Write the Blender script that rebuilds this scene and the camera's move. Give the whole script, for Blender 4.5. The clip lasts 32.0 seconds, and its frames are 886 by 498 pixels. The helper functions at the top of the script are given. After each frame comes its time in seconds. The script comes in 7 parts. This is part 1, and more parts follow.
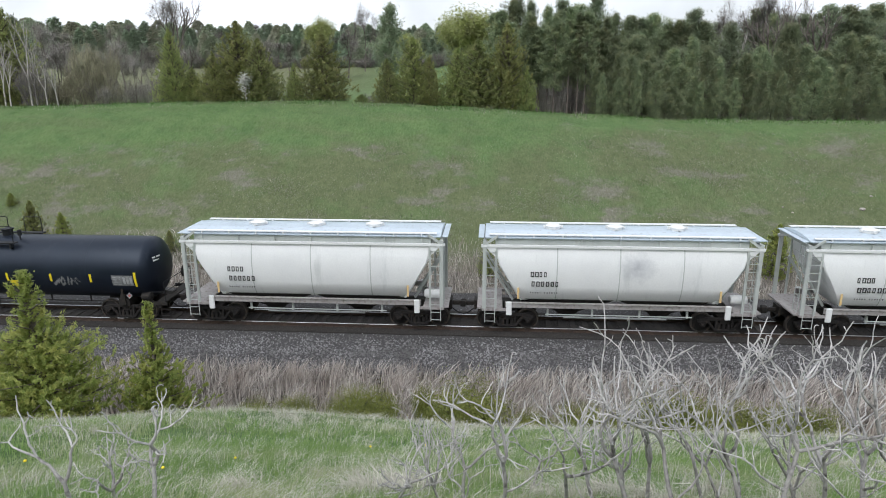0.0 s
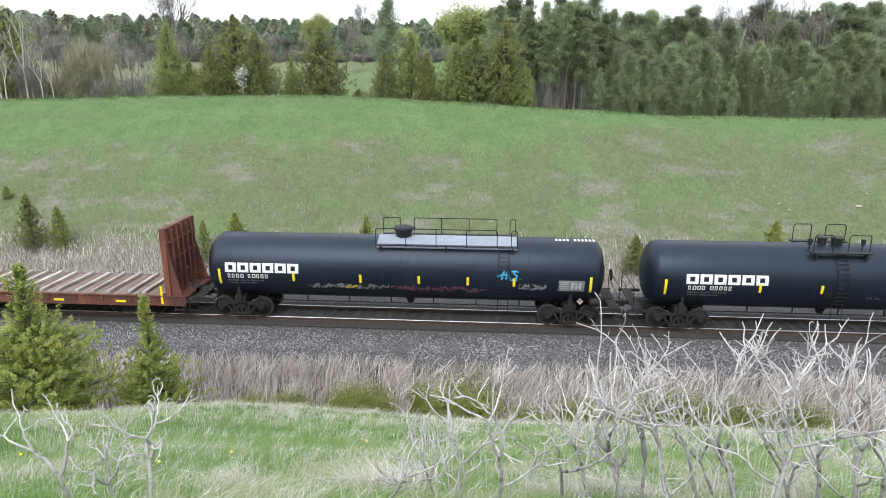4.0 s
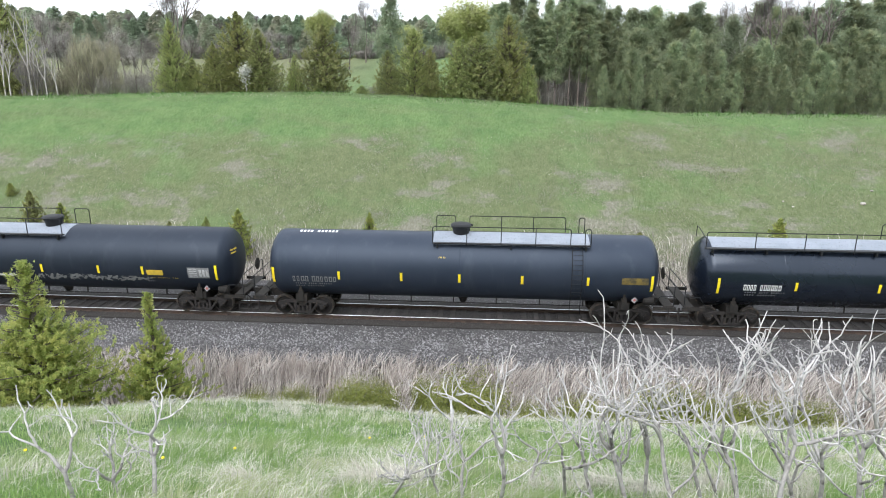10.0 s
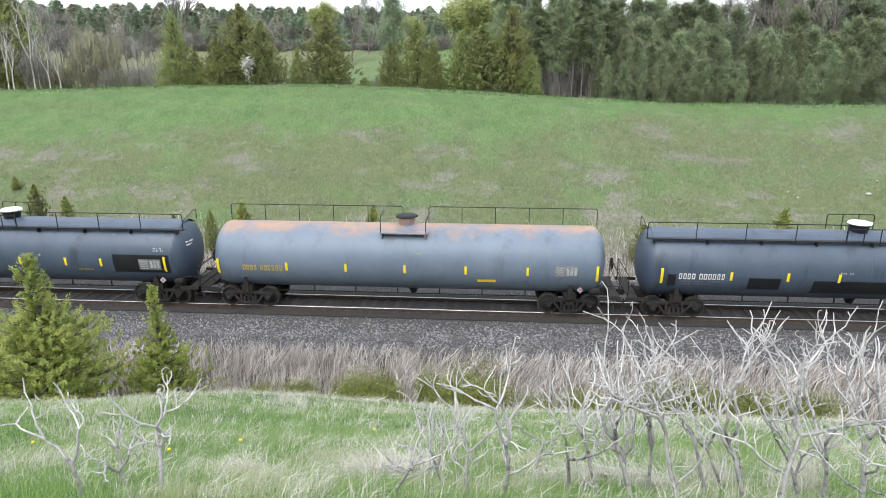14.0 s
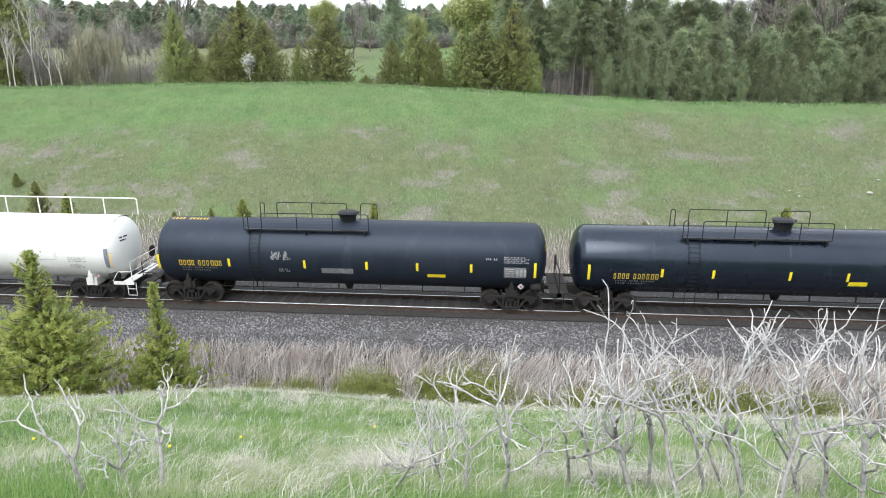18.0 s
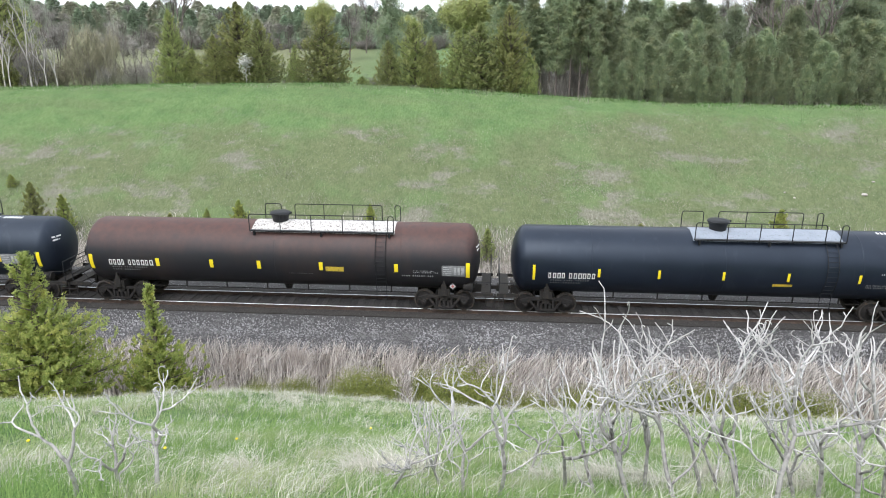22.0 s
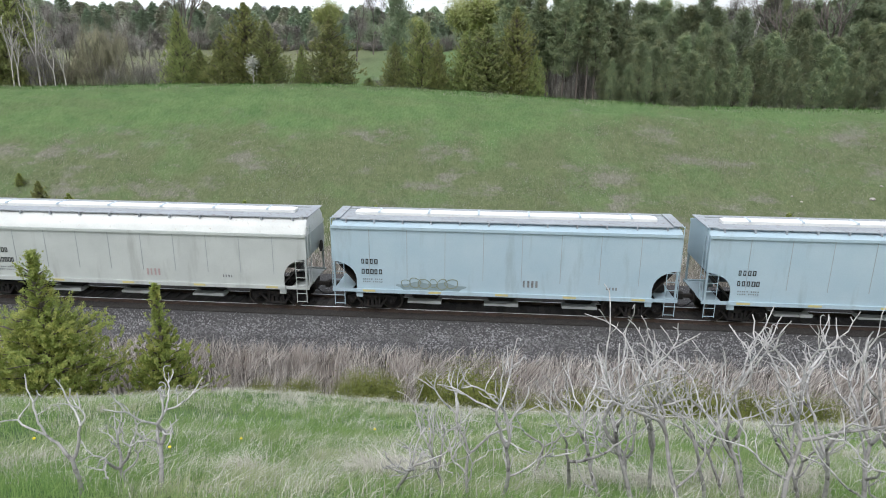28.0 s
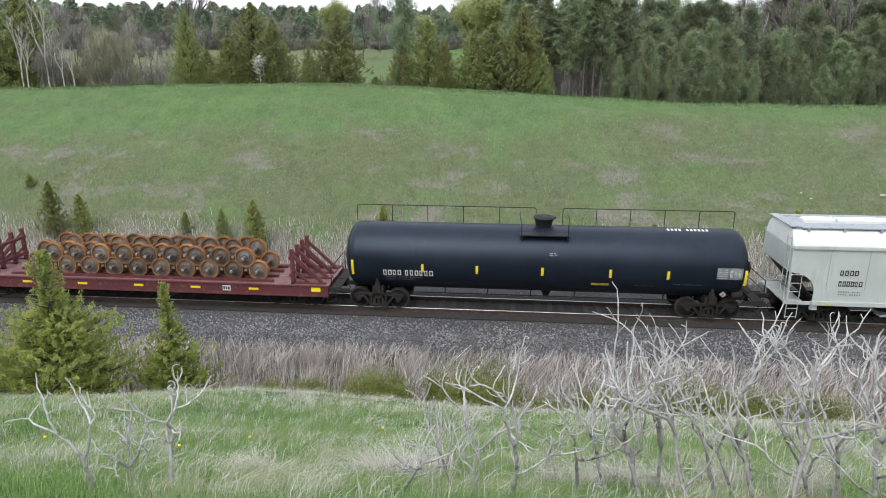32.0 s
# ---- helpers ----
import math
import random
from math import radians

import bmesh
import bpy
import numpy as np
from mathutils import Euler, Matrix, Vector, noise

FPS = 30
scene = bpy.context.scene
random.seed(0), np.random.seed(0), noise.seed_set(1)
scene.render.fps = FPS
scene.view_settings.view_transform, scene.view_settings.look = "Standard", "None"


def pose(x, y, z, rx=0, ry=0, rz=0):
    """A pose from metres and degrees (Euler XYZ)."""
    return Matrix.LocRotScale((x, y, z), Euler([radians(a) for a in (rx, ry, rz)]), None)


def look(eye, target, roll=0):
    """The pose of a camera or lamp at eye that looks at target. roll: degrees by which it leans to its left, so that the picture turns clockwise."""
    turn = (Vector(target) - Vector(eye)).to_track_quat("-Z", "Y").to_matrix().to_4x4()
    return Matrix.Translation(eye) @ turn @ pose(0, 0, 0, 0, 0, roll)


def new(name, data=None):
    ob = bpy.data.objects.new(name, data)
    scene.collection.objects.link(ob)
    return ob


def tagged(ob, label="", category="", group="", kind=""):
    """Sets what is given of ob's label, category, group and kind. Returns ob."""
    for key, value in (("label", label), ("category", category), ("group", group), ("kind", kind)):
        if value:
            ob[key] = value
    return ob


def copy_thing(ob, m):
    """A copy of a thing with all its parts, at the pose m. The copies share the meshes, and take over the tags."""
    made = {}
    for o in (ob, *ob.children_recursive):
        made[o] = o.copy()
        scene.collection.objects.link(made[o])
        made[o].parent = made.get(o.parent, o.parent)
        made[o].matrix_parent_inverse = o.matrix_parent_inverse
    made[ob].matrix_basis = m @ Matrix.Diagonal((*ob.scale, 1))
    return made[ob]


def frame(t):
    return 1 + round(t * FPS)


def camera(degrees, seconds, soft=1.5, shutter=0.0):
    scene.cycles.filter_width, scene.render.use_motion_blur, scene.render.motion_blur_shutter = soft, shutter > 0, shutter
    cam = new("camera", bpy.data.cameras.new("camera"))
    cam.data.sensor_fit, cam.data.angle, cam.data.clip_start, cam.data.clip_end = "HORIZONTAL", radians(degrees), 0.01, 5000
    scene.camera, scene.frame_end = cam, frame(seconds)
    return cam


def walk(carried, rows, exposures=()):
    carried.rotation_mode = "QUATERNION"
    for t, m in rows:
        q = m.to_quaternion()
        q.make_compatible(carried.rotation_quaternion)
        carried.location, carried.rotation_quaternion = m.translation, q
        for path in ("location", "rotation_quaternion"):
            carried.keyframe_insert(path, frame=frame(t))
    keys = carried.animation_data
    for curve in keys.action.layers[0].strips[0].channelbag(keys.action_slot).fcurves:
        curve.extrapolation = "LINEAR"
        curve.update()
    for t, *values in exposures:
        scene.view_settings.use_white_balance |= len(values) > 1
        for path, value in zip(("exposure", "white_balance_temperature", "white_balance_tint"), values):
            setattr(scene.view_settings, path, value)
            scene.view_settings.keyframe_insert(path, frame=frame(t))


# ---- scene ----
# The track runs along x, rail tops at z = 0; the train rolls towards +x.
EYE = (0.0, -28.07, 10.91)


def view(yaw, pitch, roll):
    return Matrix.Translation(EYE) @ pose(0, 0, 0, 90 - pitch, 0, -yaw) @ pose(0, 0, 0, 0, 0, -roll)


cam = camera(68.24, 32.0, soft=1.0)
walk(cam, [(t, view(a, b, c)) for t, a, b, c in (
    (0, -4.30, 15.03, 0.20), (0.5, -4.29, 15.13, 0.30), (1, -4.29, 15.25, 0.20), (1.5, -4.30, 15.31, 0.04), (2, -4.23, 15.38, -0.13),
    (2.5, -4.24, 15.42, -0.23), (3, -4.17, 15.42, -0.32), (3.5, -4.09, 15.43, -0.22), (5.5, -4.09, 15.46, 0.11), (6, -4.13, 15.35, 0.27),
    (6.5, -4.16, 15.28, 0.13), (7, -4.10, 15.24, 0.01), (7.5, -4.03, 15.25, -0.07), (8, -4.01, 15.31, -0.08), (8.5, -3.99, 15.39, -0.04),
    (9, -4.09, 15.50, -0.07), (9.5, -4.21, 15.58, -0.09), (10, -4.30, 15.70, -0.11), (10.5, -4.41, 15.81, -0.13), (11, -4.49, 15.99, -0.15),
    (11.5, -4.56, 16.12, 0.04), (12, -4.60, 16.22, 0.22), (12.5, -4.73, 16.23, 0.32), (13, -4.78, 16.31, 0.19), (13.5, -4.73, 16.38, 0.17),
    (14, -4.64, 16.40, 0.18), (14.5, -4.46, 16.50, -0.04), (16.5, -4.42, 16.61, -0.04), (17, -4.54, 16.57, 0.05), (17.5, -4.67, 16.53, 0.12),
    (18, -4.70, 16.59, 0.05), (18.5, -4.76, 16.71, 0.02), (19, -4.74, 16.75, 0.05), (19.5, -4.74, 16.73, 0.07), (20, -4.72, 16.60, 0.10),
    (20.5, -4.56, 16.50, 0.01), (21, -4.42, 16.45, -0.16), (21.5, -4.31, 16.41, -0.06), (22, -4.37, 16.47, -0.07), (22.5, -4.56, 16.50, -0.05),
    (23, -4.72, 16.42, 0.06), (23.5, -5.01, 16.32, 0.03), (24, -5.18, 16.21, 0.11), (24.5, -5.34, 16.15, -0.15), (25, -5.37, 16.11, -0.54),
    (25.5, -5.28, 16.16, -0.45), (27.5, -4.83, 16.38, -0.30), (28, -4.86, 16.33, -0.35), (28.5, -4.94, 16.31, -0.34), (29, -4.96, 16.26, -0.34),
    (29.5, -5.04, 16.29, -0.22), (30, -5.10, 16.32, -0.25), (30.5, -5.23, 16.42, -0.14), (31, -5.43, 16.49, 0.0), (31.5, -5.53, 16.47, -0.05),
    (32, -5.52, 16.47, 0.05))], exposures=[(0, 0.3), (1, 0.55), (2, 0.85), (3, 0.95), (6, 1.0), (7, 1.0), (8, 1.08), (10, 1.06), (14, 1.03), (17, 1.05), (18.5, 1.1), (20, 0.72), (21, 0.58), (22, 1.05), (23, 1.09), (25, 1.21), (26.5, 0.85), (28, 0.5), (30, 0.45), (31, 0.52), (32, 0.6)])

# ---- light: a bright overcast afternoon ----
SUN_EL, SUN_AZ = radians(52), radians(200)
world = bpy.data.worlds.new("overcast")
scene.world = world
world.use_nodes = True
wt = world.node_tree
sky = wt.nodes.new("ShaderNodeTexSky")
sky.sky_type, sky.sun_disc, sky.sun_elevation, sky.sun_rotation = "NISHITA", False, SUN_EL, SUN_AZ
sky.dust_density, sky.air_density = 3.0, 1.0
grey = wt.nodes.new("ShaderNodeHueSaturation")
grey.inputs["Saturation"].default_value = 0.38
wt.links.new(sky.outputs[0], grey.inputs["Color"])
clouds, lay, over = wt.nodes.new("ShaderNodeTexNoise"), wt.nodes.new("ShaderNodeMapRange"), wt.nodes.new("ShaderNodeMix")
clouds.inputs["Scale"].default_value, clouds.inputs["Detail"].default_value = 3.0, 7.0
lay.inputs["From Min"].default_value, lay.inputs["From Max"].default_value = 0.36, 0.56
lay.inputs["To Min"].default_value = 0.25
over.data_type = "RGBA"
over.inputs[7].default_value = (6.1, 6.5, 7.15, 1)
wt.links.new(clouds.outputs["Fac"], lay.inputs["Value"])
wt.links.new(lay.outputs["Result"], over.inputs[0])
wt.links.new(grey.outputs[0], over.inputs[6])
wt.links.new(over.outputs[2], wt.nodes["Background"].inputs["Color"])
wt.nodes["Background"].inputs["Strength"].default_value = 0.15
sun = new("sun", bpy.data.lights.new("sun", "SUN"))
sun.data.energy, sun.data.angle, sun.data.color = 1.1, radians(45), (0.985, 0.985, 1.0)
sun.matrix_world = look((0, 0, 60), (30 * math.sin(SUN_AZ) * -1, 30 * math.cos(SUN_AZ) * -1, 60 - 30 * math.tan(SUN_EL)))


# ---- mesh helpers ----
def box(bm, c, s, m=None):
    mm = Matrix.Translation(c) @ Matrix.Diagonal((*s, 1))
    bmesh.ops.create_cube(bm, size=1, matrix=(m @ mm) if m else mm)


def tube(bm, p, q, r, n=6, r2=None, caps=True):
    p, q = Vector(p), Vector(q)
    d = q - p
    m = Matrix.Translation((p + q) / 2) @ d.to_track_quat("Z", "Y").to_matrix().to_4x4()
    bmesh.ops.create_cone(bm, cap_ends=caps, segments=n, radius1=r, radius2=r if r2 is None else r2, depth=d.length, matrix=m)


def pipe(bm, pts, r, n=6):
    for a, b in zip(pts, pts[1:]):
        tube(bm, a, b, r, n)


def lathe(bm, prof, n=24, axis="x", closed=False):
    """Rings of (along, radius) turned about an axis."""
    rings = []
    for a, r in prof:
        ring = []
        for k in range(n):
            w = 2 * math.pi * k / n
            c, s = r * math.cos(w), r * math.sin(w)
            ring.append(bm.verts.new({"x": (a, c, s), "y": (s, a, c), "z": (c, s, a)}[axis]))
        rings.append(ring)
    for A, B in zip(rings, rings[1:]):
        for k in range(n):
            bm.faces.new((A[k], A[(k + 1) % n], B[(k + 1) % n], B[k]))
    bm.faces.new(rings[0][::-1])
    bm.faces.new(rings[-1])
    return rings


def finish(name, bm, material, smooth=False):
    bmesh.ops.recalc_face_normals(bm, faces=bm.faces)
    me = bpy.data.meshes.new(name)
    bm.to_mesh(me)
    bm.free()
    me.materials.append(material)
    if smooth:
        me.shade_smooth()
        me.set_sharp_from_angle(angle=radians(40))
    return me


def piece(name, me, parent, m=None, label=""):
    """One object on a mesh that others may share, under a thing."""
    ob = new(name, me)
    ob.parent = parent
    if m:
        ob.matrix_basis = m
    if label:
        ob["label"] = label
    return ob


def part(name, bm, material, parent, label="", smooth=False):
    return piece(name, finish(name, bm, material, smooth), parent, None, label)


def cloud(name, verts, faces, material, parent=None):
    """A mesh from arrays, for leaves and blades."""
    me = bpy.data.meshes.new(name)
    v, q = np.asarray(verts, np.float32), np.asarray(faces, np.int32)
    k = q.shape[1]
    me.vertices.add(len(v))
    me.vertices.foreach_set("co", v.ravel())
    me.loops.add(q.size)
    me.loops.foreach_set("vertex_index", q.ravel())
    me.polygons.add(len(q))
    me.polygons.foreach_set("loop_start", np.arange(len(q), dtype=np.int32) * k)
    me.update(calc_edges=True)
    me.validate()
    me.materials.append(material)
    ob = new(name, me)
    if parent:
        ob.parent = parent
    return ob


# ---- materials ----
def shader(name):
    m = bpy.data.materials.new(name)
    m.use_nodes = True
    return m, m.node_tree, m.node_tree.nodes["Principled BSDF"]


def coords(nt, scale=(1, 1, 1), space="Object"):
    tc, mp = nt.nodes.new("ShaderNodeTexCoord"), nt.nodes.new("ShaderNodeMapping")
    mp.inputs["Scale"].default_value = scale
    nt.links.new(tc.outputs[space], mp.inputs["Vector"])
    return mp.outputs["Vector"]


def noise_of(nt, vec, scale, detail=4.0, rough=0.6):
    n = nt.nodes.new("ShaderNodeTexNoise")
    n.inputs["Scale"].default_value, n.inputs["Detail"].default_value, n.inputs["Roughness"].default_value = scale, detail, rough
    nt.links.new(vec, n.inputs["Vector"])
    return n.outputs["Fac"]


def ramp(nt, fac, lo, hi):
    r = nt.nodes.new("ShaderNodeMapRange")
    r.inputs["From Min"].default_value, r.inputs["From Max"].default_value = lo, hi
    nt.links.new(fac, r.inputs["Value"])
    return r.outputs["Result"]


def mix(nt, fac, a, b, blend="MIX"):
    n = nt.nodes.new("ShaderNodeMix")
    n.data_type, n.blend_type = "RGBA", blend
    for i, v in ((0, fac), (6, a), (7, b)):
        if hasattr(v, "is_linked"):
            nt.links.new(v, n.inputs[i])
        elif i:
            n.inputs[i].default_value = (*v, 1)
        else:
            n.inputs[i].default_value = v
    return n.outputs[2]


def bumped(nt, bsdf, height, strength, dist=0.02):
    b = nt.nodes.new("ShaderNodeBump")
    b.inputs["Strength"].default_value, b.inputs["Distance"].default_value = strength, dist
    nt.links.new(height, b.inputs["Height"])
    nt.links.new(b.outputs[0], bsdf.inputs["Normal"])


def surface(name, a, b, c=None, big=0.8, fine=14.0, rough=0.6, metal=0.0, bump=0.15, dist=0.01, grime=(0.55, 0.7), streak=None, spec=0.5, rand=0.0):
    """Paint, metal, wood or stone: two tones in broad drifts, a third in specks or vertical runs, and a fine relief."""
    m, nt, p = shader(name)
    v = coords(nt)
    broad = noise_of(nt, v, big)
    col = mix(nt, ramp(nt, broad, 0.35, 0.65), a, b)
    if c:
        sv = coords(nt, streak) if streak else v
        col = mix(nt, ramp(nt, noise_of(nt, sv, 1.0 if streak else fine * 0.35, 6.0), *grime), col, c)
    small = noise_of(nt, v, fine, 6.0)
    col = mix(nt, ramp(nt, small, 0.2, 0.8), mix(nt, 0.12, col, (0, 0, 0)), col)
    if rand:
        oi = nt.nodes.new("ShaderNodeObjectInfo")
        hs = nt.nodes.new("ShaderNodeHueSaturation")
        nt.links.new(ramp_out(nt, oi.outputs["Random"], 1 - rand, 1 + rand), hs.inputs["Value"])
        nt.links.new(col, hs.inputs["Color"])
        col = hs.outputs[0]
    nt.links.new(col, p.inputs["Base Color"])
    r = nt.nodes.new("ShaderNodeMapRange")
    r.inputs["To Min"].default_value, r.inputs["To Max"].default_value = rough - 0.1, min(1.0, rough + 0.12)
    nt.links.new(broad, r.inputs["Value"])
    nt.links.new(r.outputs[0], p.inputs["Roughness"])
    p.inputs["Metallic"].default_value = metal
    p.inputs["Specular IOR Level"].default_value = spec
    if bump:
        bumped(nt, p, small, bump, dist)
    return m


def topped(name, z0, z1, top, drop=1.0, **kw):
    """A tank paint whose top is stained by weather: rust that runs down from the crown of the shell."""
    m = surface(name, **kw)
    nt = m.node_tree
    p = nt.nodes["Principled BSDF"]
    base = p.inputs["Base Color"].links[0].from_socket
    v = coords(nt)
    sep, add = nt.nodes.new("ShaderNodeSeparateXYZ"), nt.nodes.new("ShaderNodeMath")
    nt.links.new(v, sep.inputs[0])
    add.operation = "MULTIPLY_ADD"
    nt.links.new(noise_of(nt, coords(nt, (0.9, 0.9, 0.35)), 1.0, 7, 0.7), add.inputs[0])
    add.inputs[1].default_value = drop
    nt.links.new(sep.outputs["Z"], add.inputs[2])
    rust = mix(nt, ramp(nt, noise_of(nt, v, 3.0, 6, 0.7), 0.35, 0.65), *top)
    nt.links.new(mix(nt, ramp(nt, add.outputs[0], z0 + drop / 2, z1 + drop / 2), base, rust), p.inputs["Base Color"])
    return m


def ramp_out(nt, fac, lo, hi):
    r = nt.nodes.new("ShaderNodeMapRange")
    r.inputs["To Min"].default_value, r.inputs["To Max"].default_value = lo, hi
    nt.links.new(fac, r.inputs["Value"])
    return r.outputs["Result"]


def leafy(name, a, b, c, rough=0.6, spec=0.25, patch=None, thin=0.5, vary=0.0):
    """Leaves and blades: each takes its own tone between a and b, some of them c."""
    m, nt, p = shader(name)
    g = nt.nodes.new("ShaderNodeNewGeometry")
    rnd = g.outputs["Random Per Island"]
    col = mix(nt, rnd, a, b)
    v = coords(nt)
    fac = ramp(nt, noise_of(nt, v, patch or 1.1, 3.0), 0.48, 0.68)
    col = mix(nt, fac, col, c)
    if vary:
        oi, hs = nt.nodes.new("ShaderNodeObjectInfo"), nt.nodes.new("ShaderNodeHueSaturation")
        nt.links.new(ramp_out(nt, oi.outputs["Random"], 1 - vary, 1 + vary), hs.inputs["Value"])
        nt.links.new(ramp_out(nt, oi.outputs["Random"], 0.498, 0.525), hs.inputs["Hue"])
        nt.links.new(col, hs.inputs["Color"])
        col = hs.outputs[0]
    nt.links.new(col, p.inputs["Base Color"])
    p.inputs["Roughness"].default_value, p.inputs["Specular IOR Level"].default_value = rough, spec
    if thin:
        tr, ms = nt.nodes.new("ShaderNodeBsdfTranslucent"), nt.nodes.new("ShaderNodeMixShader")
        ms.inputs[0].default_value = thin
        nt.links.new(col, tr.inputs["Color"])
        nt.links.new(p.outputs[0], ms.inputs[1])
        nt.links.new(tr.outputs[0], ms.inputs[2])
        nt.links.new(ms.outputs[0], nt.nodes["Material Output"].inputs["Surface"])
    return m


# black tank paints hold some blue that stands in for reflected sky
M_BLACK = surface("black_tank_paint", (0.008, 0.011, 0.019), (0.013, 0.018, 0.029), (0.026, 0.031, 0.043), 0.5, 20, 0.40, 0, 0.05, 0.004, (0.58, 0.82), (2.2, 2.2, 0.35), spec=0.38)
M_BLACK_MATT = surface("faded_black_paint", (0.011, 0.015, 0.024), (0.017, 0.022, 0.033), (0.030, 0.036, 0.048), 0.5, 20, 0.48, 0, 0.05, 0.004, (0.55, 0.8), (2.0, 2.0, 0.3), spec=0.38)
def sky_tinted(m):
    """Tints a black paint's reflections blue, in place of a bluer sky."""
    m.node_tree.nodes["Principled BSDF"].inputs["Specular Tint"].default_value = (0.72, 0.84, 1.0, 1)


M_SLATE = surface("slate_grey_faded_paint", (0.018, 0.025, 0.040), (0.027, 0.035, 0.052), (0.042, 0.050, 0.066), 0.5, 20, 0.48, 0, 0.05, 0.004, (0.55, 0.8), (2.0, 2.0, 0.3), spec=0.4)
M_CHARCOAL = surface("weathered_charcoal_paint", (0.036, 0.041, 0.050), (0.048, 0.054, 0.064), (0.026, 0.028, 0.032), 0.5, 20, 0.5, 0, 0.05, 0.004, (0.55, 0.8), (2.0, 2.0, 0.3))
M_BLACK_GLOSS = surface("glossy_black_paint", (0.006, 0.009, 0.016), (0.010, 0.014, 0.023), (0.024, 0.030, 0.042), 0.5, 20, 0.26, 0, 0.02, 0.002, (0.62, 0.9), (3.0, 3.0, 0.35), spec=0.5)
coat = M_BLACK_GLOSS.node_tree.nodes["Principled BSDF"]
coat.inputs["Coat Weight"].default_value, coat.inputs["Coat IOR"].default_value, coat.inputs["Coat Roughness"].default_value = 0.12, 1.5, 0.1
for m in (M_BLACK, M_BLACK_MATT, M_BLACK_GLOSS, M_SLATE):
    sky_tinted(m)
M_GREYBLUE = surface("grey_blue_paint", (0.052, 0.072, 0.105), (0.075, 0.100, 0.140), (0.026, 0.034, 0.047), 0.5, 18, 0.45, 0, 0.05, 0.004, (0.55, 0.75), (1.6, 1.6, 0.35))
M_GREYBLUE_PALE = topped("pale_grey_blue_paint", 3.38, 3.88, ((0.38, 0.225, 0.15), (0.27, 0.195, 0.155)), 1.7, a=(0.125, 0.160, 0.210), b=(0.160, 0.198, 0.252), c=(0.085, 0.105, 0.135), big=0.5, fine=18, rough=0.5, bump=0.05, dist=0.004, grime=(0.55, 0.8), streak=(1.6, 1.6, 0.35))
M_WHITE_TANK = surface("white_tank_paint", (0.80, 0.80, 0.77), (0.74, 0.74, 0.71), (0.55, 0.5, 0.42), 0.5, 18, 0.42, 0, 0.04, 0.004, (0.6, 0.85), (3.0, 3.0, 0.3))
M_BROWN = topped("rust_stained_black_paint", 2.55, 3.45, ((0.082, 0.036, 0.028), (0.050, 0.027, 0.024)), 0.9, a=(0.012, 0.013, 0.017), b=(0.017, 0.016, 0.019), c=(0.030, 0.021, 0.020), big=0.4, fine=16, rough=0.55, bump=0.08, dist=0.005, grime=(0.5, 0.75), streak=(0.8, 0.8, 0.25), spec=0.38)
M_HOP_WHITE = surface("dusty_white_hopper_paint", (0.82, 0.83, 0.83), (0.76, 0.77, 0.775), (0.52, 0.54, 0.54), 0.6, 18, 0.5, 0, 0.05, 0.004, (0.58, 0.85), (1.8, 1.8, 0.3))
M_HOP_GREY = surface("weathered_light_grey_paint", (0.51, 0.54, 0.52), (0.45, 0.475, 0.46), (0.34, 0.345, 0.33), 0.6, 18, 0.6, 0, 0.05, 0.004, (0.55, 0.8), (1.8, 1.8, 0.3))
def smudged(name, at, size, tone, **kw):
    """A paint with one soft cloudy scuff."""
    m = surface(name, **kw)
    nt = m.node_tree
    p = nt.nodes["Principled BSDF"]
    base = p.inputs["Base Color"].links[0].from_socket
    tc, mp, ln, ad = [nt.nodes.new(k) for k in ("ShaderNodeTexCoord", "ShaderNodeMapping", "ShaderNodeVectorMath", "ShaderNodeMath")]
    mp.vector_type = "TEXTURE"
    mp.inputs["Location"].default_value, mp.inputs["Scale"].default_value = at, size
    ln.operation, ad.operation = "LENGTH", "MULTIPLY_ADD"
    nt.links.new(tc.outputs["Object"], mp.inputs["Vector"])
    nt.links.new(mp.outputs[0], ln.inputs[0])
    nt.links.new(noise_of(nt, coords(nt), 2.2, 6, 0.7), ad.inputs[0])
    ad.inputs[1].default_value = 1.6
    nt.links.new(ln.outputs["Value"], ad.inputs[2])
    nt.links.new(mix(nt, ramp(nt, ad.outputs[0], 1.9, 0.7), base, tone), p.inputs["Base Color"])
    return m


M_HOP_SMUDGED = smudged("scuffed_white_hopper_paint", (0.75, -1.5, 3.05), (0.85, 4.0, 0.62), (0.42, 0.43, 0.46), a=(0.82, 0.83, 0.83), b=(0.76, 0.77, 0.775), c=(0.52, 0.54, 0.54), big=0.6, fine=18, rough=0.5, bump=0.05, dist=0.004, grime=(0.58, 0.85), streak=(1.8, 1.8, 0.3))
M_SILL = surface("dusty_pinkish_grey_sill", (0.40, 0.38, 0.375), (0.32, 0.30, 0.295), (0.20, 0.17, 0.155), 0.8, 18, 0.7, 0, 0.08, 0.004, (0.5, 0.7))
M_ROOF_DUST = surface("dusty_dark_roof_deck", (0.37, 0.40, 0.43), (0.31, 0.335, 0.36), (0.20, 0.18, 0.17), 0.8, 15, 0.7, 0, 0.08, 0.004, (0.55, 0.7))
M_SHOULDER = surface("dull_white_roof_edge", (0.78, 0.79, 0.77), (0.70, 0.71, 0.69), (0.50, 0.44, 0.38), 0.8, 16, 0.5, 0, 0.05, 0.004, (0.62, 0.75))
